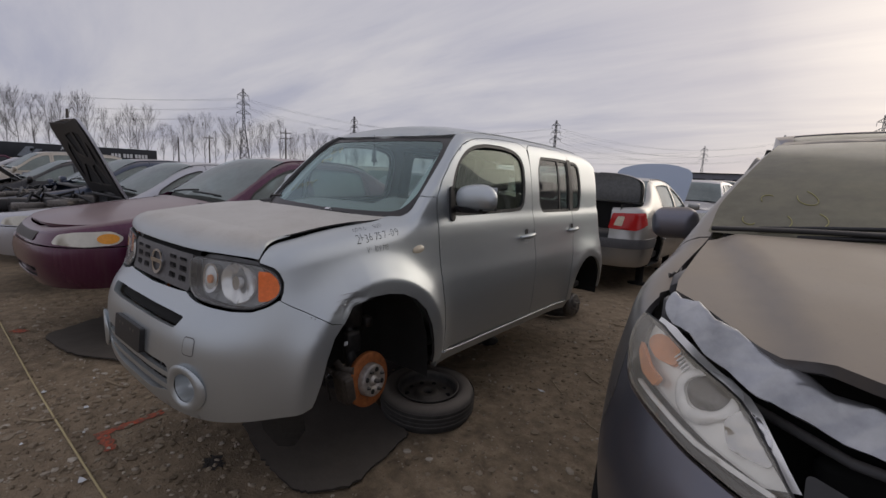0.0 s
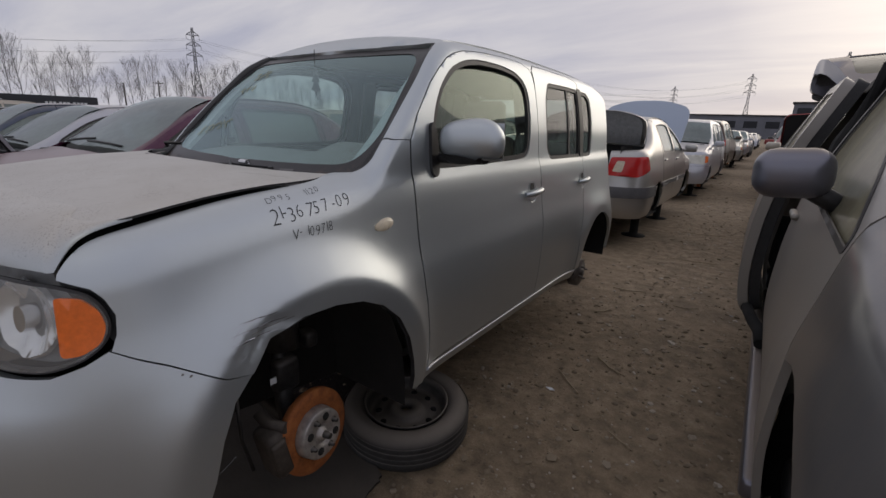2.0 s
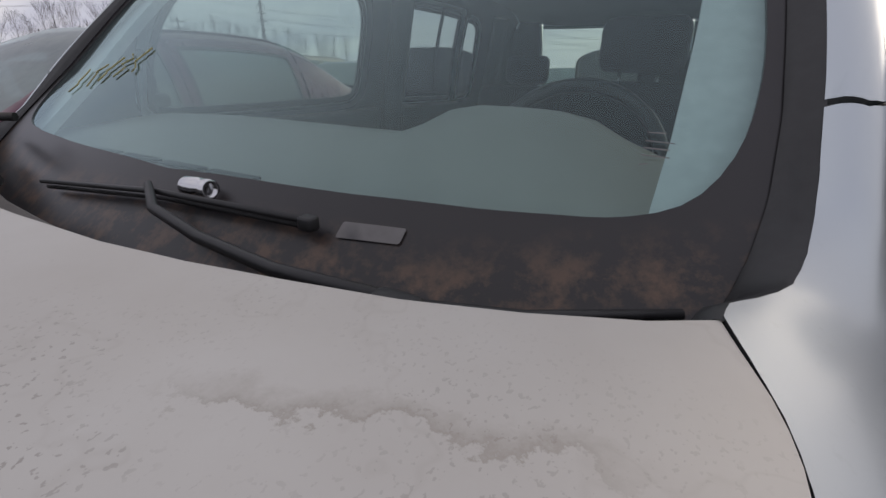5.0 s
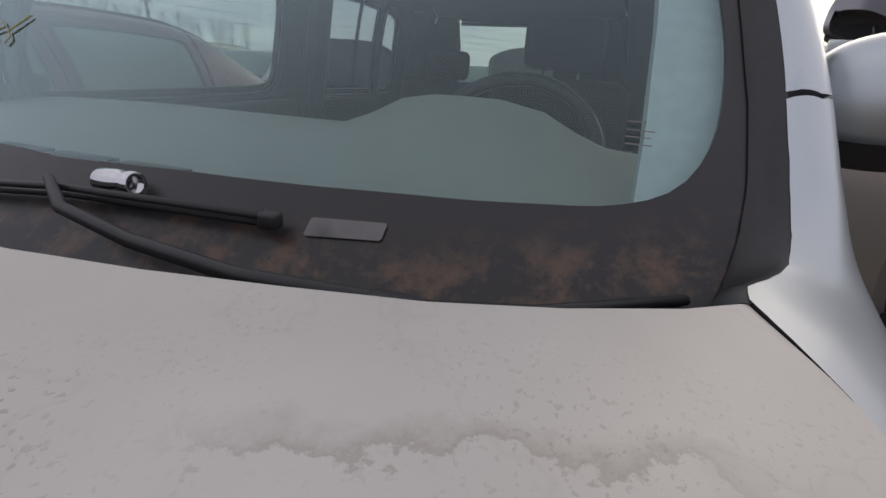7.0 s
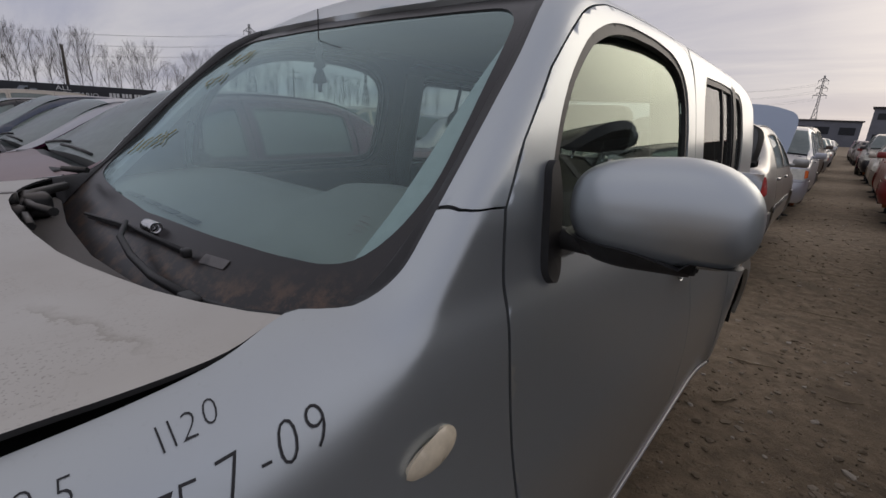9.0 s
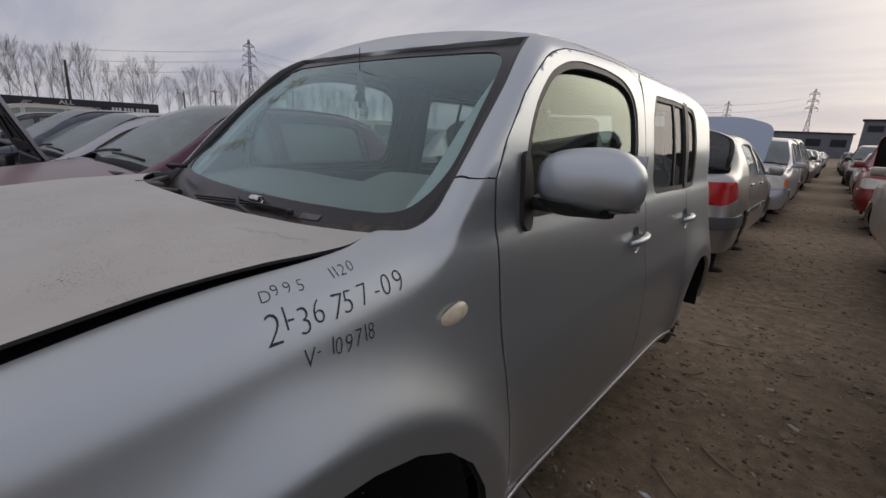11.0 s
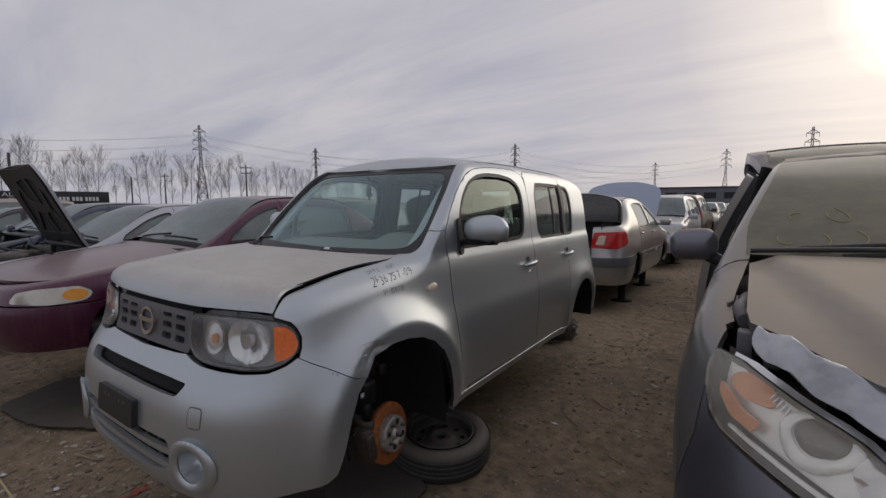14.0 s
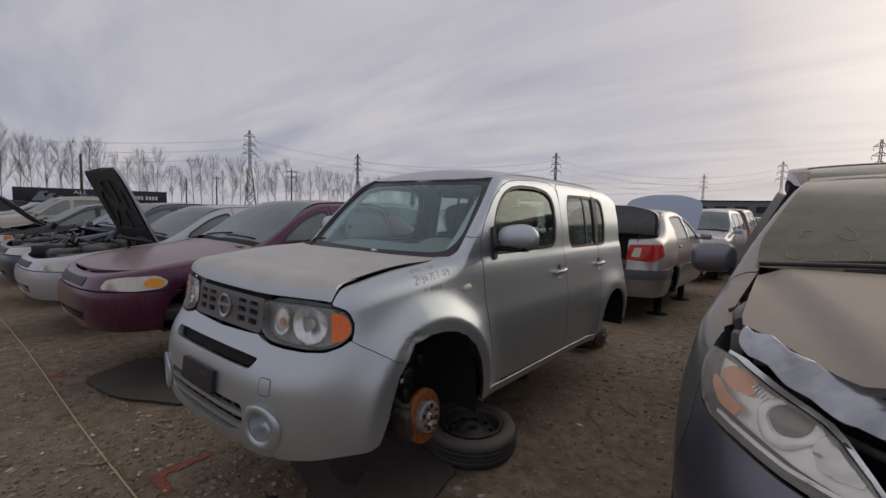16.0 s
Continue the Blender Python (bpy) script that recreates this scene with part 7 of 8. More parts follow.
q = Vector((0, 0, 1)).rotation_difference(ax).to_matrix().to_4x4()
lathe(bm, [(0.0055, 0.0), (0.0105, 0.0), (0.0125, 0.004), (0.0125, 0.026), (0.0112, 0.028), (0.0112, 0.034), (0.0120, 0.037), (0.0120, 0.045), (0.0080, 0.045), (0.0080, 0.020)], 24, Matrix.Translation((0.080, 0.219, 1.353)) @ q)
socket = part("socket", bm, M["chrome"])
tagged(socket, "small chrome socket tool lying on the windscreen foot", "tool")

# cabin
bm = bmesh.new()
rows = []
for y, z in ((0.22, 1.16), (0.26, 1.325), (0.40, 1.365), (0.56, 1.385), (0.66, 1.375), (0.72, 1.30), (0.72, 1.0), (0.70, 0.75)):
    rows.append([bm.verts.new((x, y + 0.05 * (x / 0.7) ** 2 * (1 if y > 0.5 else -0.3), z - 0.02 * (x / 0.7) ** 4 + (0.055 * math.exp(-((x - 0.35) / 0.15) ** 4) if 0.5 < y < 0.75 and z > 1.29 else 0))) for x in np.linspace(-0.70, 0.70, 29)])
for r0, r1 in zip(rows, rows[1:]):
    for i in range(28):
        bm.faces.new((r0[i], r0[i + 1], r1[i + 1], r1[i])).smooth = True
dash = part("dashboard", bm, M["dash"], hatch, "dusty grey dashboard")
bm = bmesh.new()
for x in (-0.32, -0.2, -0.08, 0.04):
    box(bm, x, 0.31, 1.345, 0.10, 0.018, 0.004, 0.001)
part("defrost_vent", bm, M["black"], dash)
stw = sub("steering_wheel", hatch)
m_w = Matrix.Translation((0.36, 0.86, 1.30)) @ Matrix.Rotation(radians(62), 4, "X")
bm = bmesh.new()
tube(bm, [m_w @ Vector((0.185 * math.cos(t), 0.185 * math.sin(t), 0)) for t in np.linspace(0, 2 * math.pi, 40)], 0.015, 8, cap=False)
part("wheel_rim", bm, M["black"], stw)
bm = bmesh.new()
lathe(bm, [(0, 0.03), (0.06, 0.025), (0.075, 0.0), (0.05, -0.03)], 20, m_w)
for t in (0.1, math.pi - 0.1, 1.5 * math.pi):
    tube(bm, [m_w @ Vector((0.06 * math.cos(t), 0.06 * math.sin(t), 0)), m_w @ Vector((0.18 * math.cos(t), 0.18 * math.sin(t), 0))], 0.014, 6)
tube(bm, [(0.37, 0.84, 1.265), (0.37, 0.66, 1.18)], 0.03, 8)
part("wheel_hub", bm, M["interior"], stw)
for x in (0.37, -0.37):
    st_ = sub("front_seat", hatch)
    bm = bmesh.new()
    box(bm, x, 1.22, 0.86, 0.50, 0.52, 0.16, 0.055, seg=3)
    part("cushion", bm, M["cloth"], st_)
    bm = bmesh.new()
    if x > 0:
        box(bm, x, 1.52, 1.17, 0.48, 0.13, 0.60, 0.055, Matrix.Rotation(radians(-13), 4, "X"), seg=3)
    else:
        box(bm, x, 1.24, 0.99, 0.48, 0.60, 0.13, 0.055, Matrix.Rotation(radians(6), 4, "X"), seg=3)
    part("backrest", bm, M["cloth"], st_)
    if x < 0:
        continue   # folded flat, its headrest gone
    bm = bmesh.new()
    box(bm, x, 1.615, 1.575, 0.27, 0.09, 0.17, 0.04, seg=3)
    part("headrest", bm, M["cloth"], st_)
    bm = bmesh.new()
    for k in (-0.06, 0.06):
        tube(bm, [(x + k, 1.58, 1.42), (x + k, 1.61, 1.52)], 0.006, 6)
    part("headrest_post", bm, M["chrome"], st_)
st_ = sub("rear_seat", hatch)
bm = bmesh.new()
box(bm, 0, 2.42, 1.12, 1.25, 0.14, 0.60, 0.05, Matrix.Rotation(radians(-15), 4, "X"), seg=3)
part("backrest", bm, M["cloth"], st_)
bm = bmesh.new()
box(bm, 0, 2.15, 0.84, 1.25, 0.50, 0.16, 0.05, seg=3)
part("cushion", bm, M["cloth"], st_)
for x in (-0.36, 0.36):
    bm = bmesh.new()
    box(bm, x, 2.53, 1.50, 0.25, 0.08, 0.15, 0.035, seg=3)
    for k in (-0.05, 0.05):
        tube(bm, [(x + k, 2.50, 1.36), (x + k, 2.53, 1.46)], 0.006, 6)
    part("headrest", bm, M["cloth"], st_)
# pillars and door cards on the inside
for k in (1, -1):
    for P in ([(k * 0.66, 1.63, 0.75), (k * 0.66, 1.63, 1.30), (k * 0.58, 1.63, 1.78)], [(k * 0.66, 2.65, 1.0), (k * 0.66, 2.66, 1.40), (k * 0.58, 2.62, 1.78)]):
        bm = bmesh.new()
        tube(bm, P, 0.047, 8)
        part("inner_pillar", bm, M["interior"], hatch)
    bm = bmesh.new()
    box(bm, k * 0.715, 1.05, 1.03, 0.05, 1.06, 0.60, 0.02)
    box(bm, k * 0.715, 2.0, 1.03, 0.05, 0.70, 0.60, 0.02)
    part("door_card", bm, M["interior"], hatch)
bm = bmesh.new()
box(bm, 0, 1.65, 0.60, 1.40, 2.3, 0.06, 0.02)
part("cabin_floor", bm, M["interior"], hatch)
# paper pine-tree freshener hanging in the cabin
bm = bmesh.new()
pl = [(0, 0.09)]
for i, (w, z) in enumerate(((0.020, 0.055), (0.010, 0.050), (0.028, 0.020), (0.012, 0.015), (0.034, -0.020), (0.008, -0.024), (0.008, -0.045))):
    pl.append((w, z))
pl = pl + [(-w, z) for w, z in reversed(pl[1:])]
sheet(pl, 0.02, lambda u, v: (-0.03 + u, 0.70 + 0.0 * u, 1.68 + v), rim=0.003, bm=bm)
tube(bm, [(-0.03, 0.70, 1.77), (-0.03, 0.70, 1.84)], 0.0015, 4)
tagged(part("air_freshener", bm, M["black"]), "dark tree-shaped paper freshener hanging inside the windscreen", "air freshener")


# ---- spare wheels lying on the ground ----
def lying_wheel(x, y, tilt, turn, label, rim=True):
    w = thing("wheel", label, "wheel")
    bm = bmesh.new()
    lathe(bm, [(0.198, 0.150), (0.215, 0.178), (0.245, 0.190), (0.275, 0.186), (0.298, 0.172), (0.310, 0.150), (0.313, 0.095), (0.310, 0.045), (0.298, 0.020), (0.275, 0.006), (0.245, 0.002), (0.215, 0.012), (0.198, 0.040)], 56)
    part("tyre", bm, M["rubber"], w, "worn dusty tyre")
    bm = bmesh.new()
    for r in (0.0, 0.028, 0.056, 0.084):
        lathe(bm, [(0.3115, 0.050 + r), (0.3135, 0.052 + r), (0.3135, 0.071 + r), (0.3115, 0.073 + r)], 56)
    part("tread", bm, M["rubber"], w)
    if rim:
        bm = bmesh.new()
        lathe(bm, [(0.205, 0.178), (0.207, 0.186), (0.198, 0.184), (0.190, 0.150), (0.183, 0.118), (0.172, 0.105), (0.150, 0.112), (0.120, 0.120), (0.095, 0.118), (0.085, 0.132), (0.070, 0.140), (0.033, 0.140), (0.033, 0.10)], 44)
        part("steel_rim", bm, M["rim_steel"], w, "black steel rim")
        for i in range(10):
            t = 2 * math.pi * i / 10
            hb = bmesh.new()
            lathe(hb, [(0.0, 0.1190), (0.015, 0.1190), (0.017, 0.110)], 10, Matrix.Translation((0.136 * math.cos(t), 0.136 * math.sin(t), 0.001)))
            part("rim_hole", hb, M["void"], w)
    w.matrix_world = pose(x, y, ground_z(x, y) + 0.012, tilt, 0, turn)
    return w


lying_wheel(0.535, 0.72, 4, 40, "black steel wheel with worn tyre lying under the hatchback")
lying_wheel(0.10, 3.55, 0, 10, "dusty tyre lying behind the hatchback", rim=False)
# pale trim on the inner side of the windscreen pillars
for k in (1, -1):
    bm = sheet([(0.578, 0.30), (0.650, 0.31), (0.664, 0.40), (0.665, 0.50), (0.62, 0.70), (0.585, 0.76), (0.560, 0.72), (0.578, 0.50), (0.581, 0.40)], 0.04, lambda x, y: (x, y, screen(x, y)[2] - 0.030), rim=0.02)
    if k < 0:
        for v in bm.verts:
            v.co.x = -v.co.x
        bmesh.ops.reverse_faces(bm, faces=bm.faces)
    part("pillar_trim", bm, M["pillar_trim"], hatch, "pale grey inner pillar trim")
# etched maker's mark low in the glass: unreadable bars
bm = bmesh.new()
for i, (w, y) in enumerate(((0.022, 0.366), (0.034, 0.359), (0.030, 0.353), (0.032, 0.347), (0.010, 0.339))):
    sheet([(0.563, y), (0.563 + w * 0.7, y + 0.002), (0.563 + w * 0.7, y + 0.003), (0.563, y + 0.001)], 0.02, lambda x, y_: screen(x, y_, 0.001), rim=0.0, bm=bm)
part("etched_mark", bm, M["grey_plastic"], hatch)
# faint yellow grease-pen strokes low on the far side of the screen
rng = random.Random(31)
for x0, y0, n in ((-0.50, 0.36, 5), (-0.46, 0.56, 3), (-0.44, 0.64, 3)):
    for i in range(n):
        bm = bmesh.new()
        x, y = x0 + 0.045 * i, y0 + 0.006 * i
        P = [sz(x + rng.uniform(-0.012, 0.022), y + 0.010 * j + rng.uniform(-0.005, 0.005), 0.0015) for j in range(5)]
        tube(bm, P, 0.0014, 4)
        part("pen_stroke", bm, M["yellow_ink"], hatch)

# ---- the grey minivan across the lane ----
VAN_AT = pose(2.78, -0.62, 0.30, 0, 0, 0)
van, vs = make_car("van", "van_side", VAN_AT, "dusty grey minivan with popped hood, open tailgate and sliding door", 0.045, lamps=False, glass_mat="dirty_glass", skip=("rear_door", "mirror", "front_fender", "front_bumper", "engine"), no_hood=True, boot=1, name="minivan")
VP = STY["van"]
VA = vs.a0


def vpart(nm, bm, mat, lab="", flip=False, parent=None):
    if flip:
        for v in bm.verts:
            v.co.x = -v.co.x
        bmesh.ops.reverse_faces(bm, faces=bm.faces)
    return part(nm, bm, M[mat], parent or van, lab)


VHL = [(0.505, 0.955), (0.478, 0.89), (0.462, 0.841), (0.41, 0.787), (0.354, 0.764), (0.225, 0.745), (0.096, 0.722), (-0.05, 0.705), (-0.125, 0.735), (-0.06, 0.805), (0.03, 0.880), (0.085, 0.915), (0.14, 0.932), (0.22, 0.945), (0.32, 0.962), (0.42, 0.972)]
va = arch(VP["af"], VP["az"], VP["R"], 0.21, 20)


def vst(a):
    return (a, float(vs.stop(a)))


for fl in (True, False):
    # fender behind and above the lamp
    pl = [(0.512, 0.955), (0.484, 0.885), (0.468, 0.838), (0.455, 0.70), (0.50, 0.52)] + [q for q in va if (q[1] > 0.50 or q[0] > VP["af"]) and q[0] < 1.06] + [(1.074, 0.722)] + [vst(a) for a in np.linspace(1.074, 0.62, 16)] + [(0.60, float(vs.stop(0.60)) - 0.03), (0.575, 1.02), (0.54, 0.985)]
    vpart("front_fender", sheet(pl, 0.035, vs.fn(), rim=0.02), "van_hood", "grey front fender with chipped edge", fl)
    lampn = sub("headlamp", van)
    vpart("lens", sheet(VHL, 0.03, vs.fn(-0.004), rim=0.02), "yellow_lens", "yellowed scratched lamp lens", fl, lampn)
    vpart("housing", sheet(shrink(VHL, 0.012), 0.04, vs.fn(0.042), rim=0.0), "housing_pale", "", fl, lampn)
    vpart("lamp_rim", sheet(VHL, 0.03, vs.fn(0.004), [shrink(VHL, 0.010)], rim=0.03), "black", "", fl, lampn)
    vpart("projector", sheet(circle(0.165, 0.845, 0.058, 28), 0.02, lambda a, v: vs.at(a, v, 0.040 - 0.025 * np.clip(1 - ((a - 0.165) ** 2 + (v - 0.845) ** 2) / 0.058 ** 2, 0, 1)), rim=0.02), "grey_metal", "round grey projector", fl, lampn)
    vpart("projector_ring", sheet(circle(0.165, 0.845, 0.088, 36), 0.012, lambda a, v: vs.at(a, v, 0.034 - 0.010 * np.clip(1 - np.abs(np.hypot(a - 0.165, v - 0.845) - 0.074) / 0.014, 0, 1)), [circle(0.165, 0.845, 0.060, 32)], rim=0.03), "reflector", "bright ring round the projector", fl, lampn)
    vpart("inner_reflector", sheet(rounded([(-0.05, 0.750), (0.06, 0.752), (0.085, 0.80), (0.075, 0.860), (0.02, 0.862), (-0.03, 0.815)], 0.02), 0.010, lambda a, v: vs.at(a, v, 0.034 + 0.005 * np.sin(62 * a + 9 * v) * np.cos(70 * v)), rim=0.02), "chrome", "faceted chrome reflector", fl, lampn)
    vpart("amber_reflector", sheet(rounded([(0.275, 0.862), (0.30, 0.912), (0.36, 0.935), (0.42, 0.915), (0.43, 0.865), (0.36, 0.840)], 0.025), 0.02, vs.fn(0.030), rim=0.02), "amber_dim", "faded amber indicator", fl, lampn)
    vpart("amber_strip", sheet(rounded([(0.29, 0.785), (0.365, 0.795), (0.425, 0.83), (0.435, 0.86), (0.40, 0.850), (0.34, 0.822), (0.28, 0.812)], 0.01), 0.02, vs.fn(0.016), rim=0.01), "amber_dim", "", fl, lampn)
    for k_ in range(5):
        c_ = 0.245 + 0.013 * k_
        vpart("reflector_rib", sheet([(c_, 0.865 + 0.006 * k_), (c_ + 0.005, 0.866 + 0.006 * k_), (c_ + 0.008, 0.893 + 0.006 * k_), (c_ + 0.003, 0.892 + 0.006 * k_)], 0.02, vs.fn(0.026), rim=0.006), "chrome", "", fl, lampn)
    vpart("lower_trim", sheet([(-0.09, 0.722), (0.10, 0.735), (0.225, 0.757), (0.345, 0.775), (0.345, 0.782), (0.225, 0.765), (0.10, 0.744), (-0.085, 0.731)], 0.02, vs.fn(0.006), rim=0.01), "reflector", "", fl, lampn)
# front bumper, grille opening
half = [(-0.14, 0.725), (-0.055, 0.693), (0.096, 0.710), (0.225, 0.732), (0.354, 0.750), (0.415, 0.772), (0.462, 0.83), (0.448, 0.70), (0.495, 0.51)] + [q for q in va if q[1] <= 0.51 and q[0] < VP["af"]][::-1] + [(0.45, 0.21), (0.2, 0.20)]
pl = [(VA, 0.70)] + half + [(VA, 0.20)] + [(2 * VA - a, v) for a, v in reversed(half)]
mouth = rounded([(VA - 0.40, 0.30), (VA + 0.40, 0.30), (VA + 0.44, 0.52), (VA - 0.44, 0.52)], 0.05)
vb = vpart("front_bumper", sheet(pl, 0.04, vs.fn(), [mouth], rim=0.03), "gunmetal", "dark grey front bumper")
# near-black sheet behind the mouth paints the shade inside it
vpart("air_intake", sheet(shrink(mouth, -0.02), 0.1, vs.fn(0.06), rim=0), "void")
vpart("grille", sheet(rounded([(VA - 0.42, 0.715), (VA + 0.42, 0.715), (VA + 0.44, 0.80), (VA - 0.44, 0.80)], 0.02), 0.05, vs.fn(0.03), rim=0.03), "black", "black upper grille")
# engine bay behind the lifted hood: plain boxes with its shade painted near-black
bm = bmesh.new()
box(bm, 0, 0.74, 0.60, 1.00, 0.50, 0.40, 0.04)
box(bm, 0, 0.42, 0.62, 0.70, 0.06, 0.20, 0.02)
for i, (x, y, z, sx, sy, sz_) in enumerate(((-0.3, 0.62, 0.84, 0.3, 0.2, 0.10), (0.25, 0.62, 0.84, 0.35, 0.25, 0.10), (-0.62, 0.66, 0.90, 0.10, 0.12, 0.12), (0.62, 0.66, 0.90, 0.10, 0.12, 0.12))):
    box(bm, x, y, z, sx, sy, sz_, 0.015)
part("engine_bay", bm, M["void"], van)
bm = bmesh.new()
for x in (-0.70, -0.64):
    box(bm, x, 0.56, 0.93, 0.035, 0.05, 0.09, 0.006)
tube(bm, [(-0.55, 0.44, 0.80), (-0.3, 0.34, 0.76), (0.1, 0.30, 0.75), (0.5, 0.36, 0.78)], 0.012, 8)
part("latch_bracket", bm, M["grey_plastic"], van)


# crumpled silver heat shield thrown over the lamp panel
sh_y = curve((0, 0.40), (0.12, 0.325), (0.3, 0.255), (0.6, 0.205), (1.0, 0.195))
sh_z = curve((0, 0.985), (0.12, 0.935), (0.22, 0.895), (0.35, 0.868), (0.6, 0.85), (1.0, 0.85))
def shield(u, v):
    # u along the car's width from the near corner, v across
    x = -0.70 + 1.05 * u + 0.05 * v
    y = sh_y(u) + 0.105 * v + 0.004 * np.sin(16 * u)
    z = sh_z(u) + 0.055 * v - 0.035 * (2 * v - 1) ** 2 + 0.010 * np.sin(9 * u)
    return x, y, z


def folded(p, v):
    u = p / 8
    x, y, z = shield(u, v)

    def ridge(w):
        return 2 * np.abs(np.mod(w, 1.0) - 0.5)
    # sharp pleats running askew, with smaller crumples across them
    a_ = ridge(9.0 * u + 0.55 * v + 0.5 * np.sin(7 * u)) * (0.35 + 0.65 * np.sin(11 * u + 1) ** 2)
    b_ = ridge(17.0 * u - 1.4 * v + 0.7 * np.sin(5 * u + 2))
    c_ = ridge(2.3 * v + 1.1 * np.sin(13 * u))
    step_ = np.clip((v - 0.55 - 0.04 * np.sin(9 * u)) / 0.05, 0, 1)
    return x, y - 0.006 * b_, z + 0.011 * a_ + 0.008 * b_ * a_ + 0.005 * c_ - 0.020 * step_ - 0.006


bm = sheet(rounded([(0.0, 0.12), (1.0, 0.0), (4.0, 0.04), (8.0, 0.0), (8.0, 0.92), (4.8, 0.95), (2.8, 0.90), (1.0, 0.95), (0.0, 0.7)], 0.2, 4), 0.028, folded, rim=0.008)
heat = vpart("heat_shield", bm, "insul", "crumpled silver heat shield")
# hood, popped
def vcap(x, y):
    r = np.abs(x) / 0.72
    edge = 0.36 + 0.28 * np.clip((y - 0.25) / 0.8, 0, 1)
    plateau = 0.030 * np.clip((edge + 0.05 - np.abs(x)) / 0.07, 0, 1)
    return x, y, vs.top(np.clip(y, 0, 1.045)) + 0.016 * (1 - np.clip(r, 0, 1.1) ** 2) + plateau + 0.002


vr = [(float(q[0]) - 0.006, float(q[1])) for q in (np.array(vs.at(a, vs.stop(a))) for a in np.linspace(1.085, -0.05, 40))]
vr = [(min(x, 0.70), y) for x, y in vr]
front = [(0.69, 0.555), (0.62, 0.50), (0.55, 0.43), (0.48, 0.365), (0.435, 0.335), (0.30, 0.285), (0.15, 0.245)]
hl_pts = [q for q in vr if q[1] > 0.60]
hp = hl_pts + front
hood_pl = [(0, 1.045)] + hp + [(0, 0.215)] + [(-x, y) for x, y in reversed(hp)]
bm = sheet(hood_pl, 0.035, vcap, rim=0.03)
hinge = (0, 1.09, float(vs.top(1.045)))
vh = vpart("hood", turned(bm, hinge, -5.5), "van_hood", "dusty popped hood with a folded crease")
bm = sheet([(x * 0.96, y + 0.01) for x, y in hood_pl], 0.07, lambda x, y: (x, y, vcap(x, y)[2] - 0.035), rim=0.0, flip=True)
part("hood_underside", turned(bm, hinge, -5.5), M["black"], vh)
# mirrors
for k in (-1, 1):
    mm = sub("door_mirror", van)
    bm = bmesh.new()
    box(bm, k * 0.925, 1.585, 1.115, 0.205, 0.13, 0.150, 0.058, Matrix.Rotation(radians(4 * k), 4, "Y"), seg=5)
    part("mirror_shell", bm, M["gunmetal"], mm, "blue-grey mirror shell")
    bm = bmesh.new()
    tube(bm, [(k * 0.87, 1.59, 1.07), (k * 0.80, 1.62, 1.03), (k * 0.74, 1.64, 1.02)], 0.030, 8)
    part("mirror_arm", bm, M["black"], mm)
# sliding doors: the one on the lane side stands open
d1v, d2v = VP["d"][1], VP["d"][2]
win = rounded([(d1v + 0.06, 1.03), (d1v + 0.08, 1.44), (d2v - 0.10, 1.47), (d2v - 0.08, 1.06)], 0.06)
slide = [(d1v + 0.004, 0.21), (d2v + 0.06, 0.21), (d2v + 0.05, 0.7), (d2v - 0.004, 0.95), (d2v - 0.004, 1.54), (d1v + 0.06, 1.535), (d1v + 0.004, 1.3)]
slide = rounded(slide, 0.06)
SH = Matrix.Translation((-0.13, 0.42, 0))
for fl in (True, False):
    door_ = sub("sliding_door", van)
    mats = []
    for nm, bm, mat in (("door_skin", sheet(slide, 0.045, vs.fn(), [win], rim=0.05), "van_side"), ("door_glass", sheet(shrink(win, -0.01), 0.07, vs.fn(0.012), rim=0), "dirty_glass"), ("door_trim", sheet(shrink(slide, 0.012), 0.07, vs.fn(0.055), [shrink(win, -0.02)], rim=0.05, flip=False), "black")):
        o = vpart(nm, bm, mat, "", fl, door_)
        if fl:
            o.data.transform(SH)
bm = bmesh.new()
tube(bm, [(-0.85, d1v - 0.02, 0.22), (-0.86, d1v + 0.10, 0.24), (-0.90, d1v + 0.25, 0.25), (-0.93, d1v + 0.40, 0.26)], 0.03, 8)
tube(bm, [(-0.80, d1v + 0.02, 0.25), (-0.81, d1v + 0.02, 0.8), (-0.74, d1v + 0.05, 1.2), (-0.64, d1v + 0.10, 1.52)], 0.035, 8)
box(bm, -0.80, d1v + 0.5, 0.24, 0.10, 1.0, 0.05, 0.015)
part("door_seal", bm, M["void"], van, "black door seal and step")
bm = bmesh.new()
box(bm, -0.935, d1v + 0.42 + 0.10, 0.90, 0.03, 0.05, 0.10, 0.012)
part("door_handle", bm, M["van_side"], van)
for k in (-1, 1):
    bm = bmesh.new()
    box(bm, k * 0.845, 2.28, 0.155, 0.07, 1.90, 0.075, 0.018)
    part("sill", bm, M["gunmetal"], van, "grey sill under the doors")
# raised tailgate over the back
gate_y, gate_z = curve((0, 3.98), (0.5, 4.65), (0.7, 4.95), (0.78, 5.05), (0.85, 5.09), (1.0, 5.08)), curve((0, 1.585), (0.25, 1.74), (0.5, 1.845), (0.7, 1.875), (0.78, 1.85), (0.85, 1.78), (1.0, 1.55))


def gate(x, t):
    return x, gate_y(t), gate_z(t) - 0.04 * (x / 0.75) ** 2


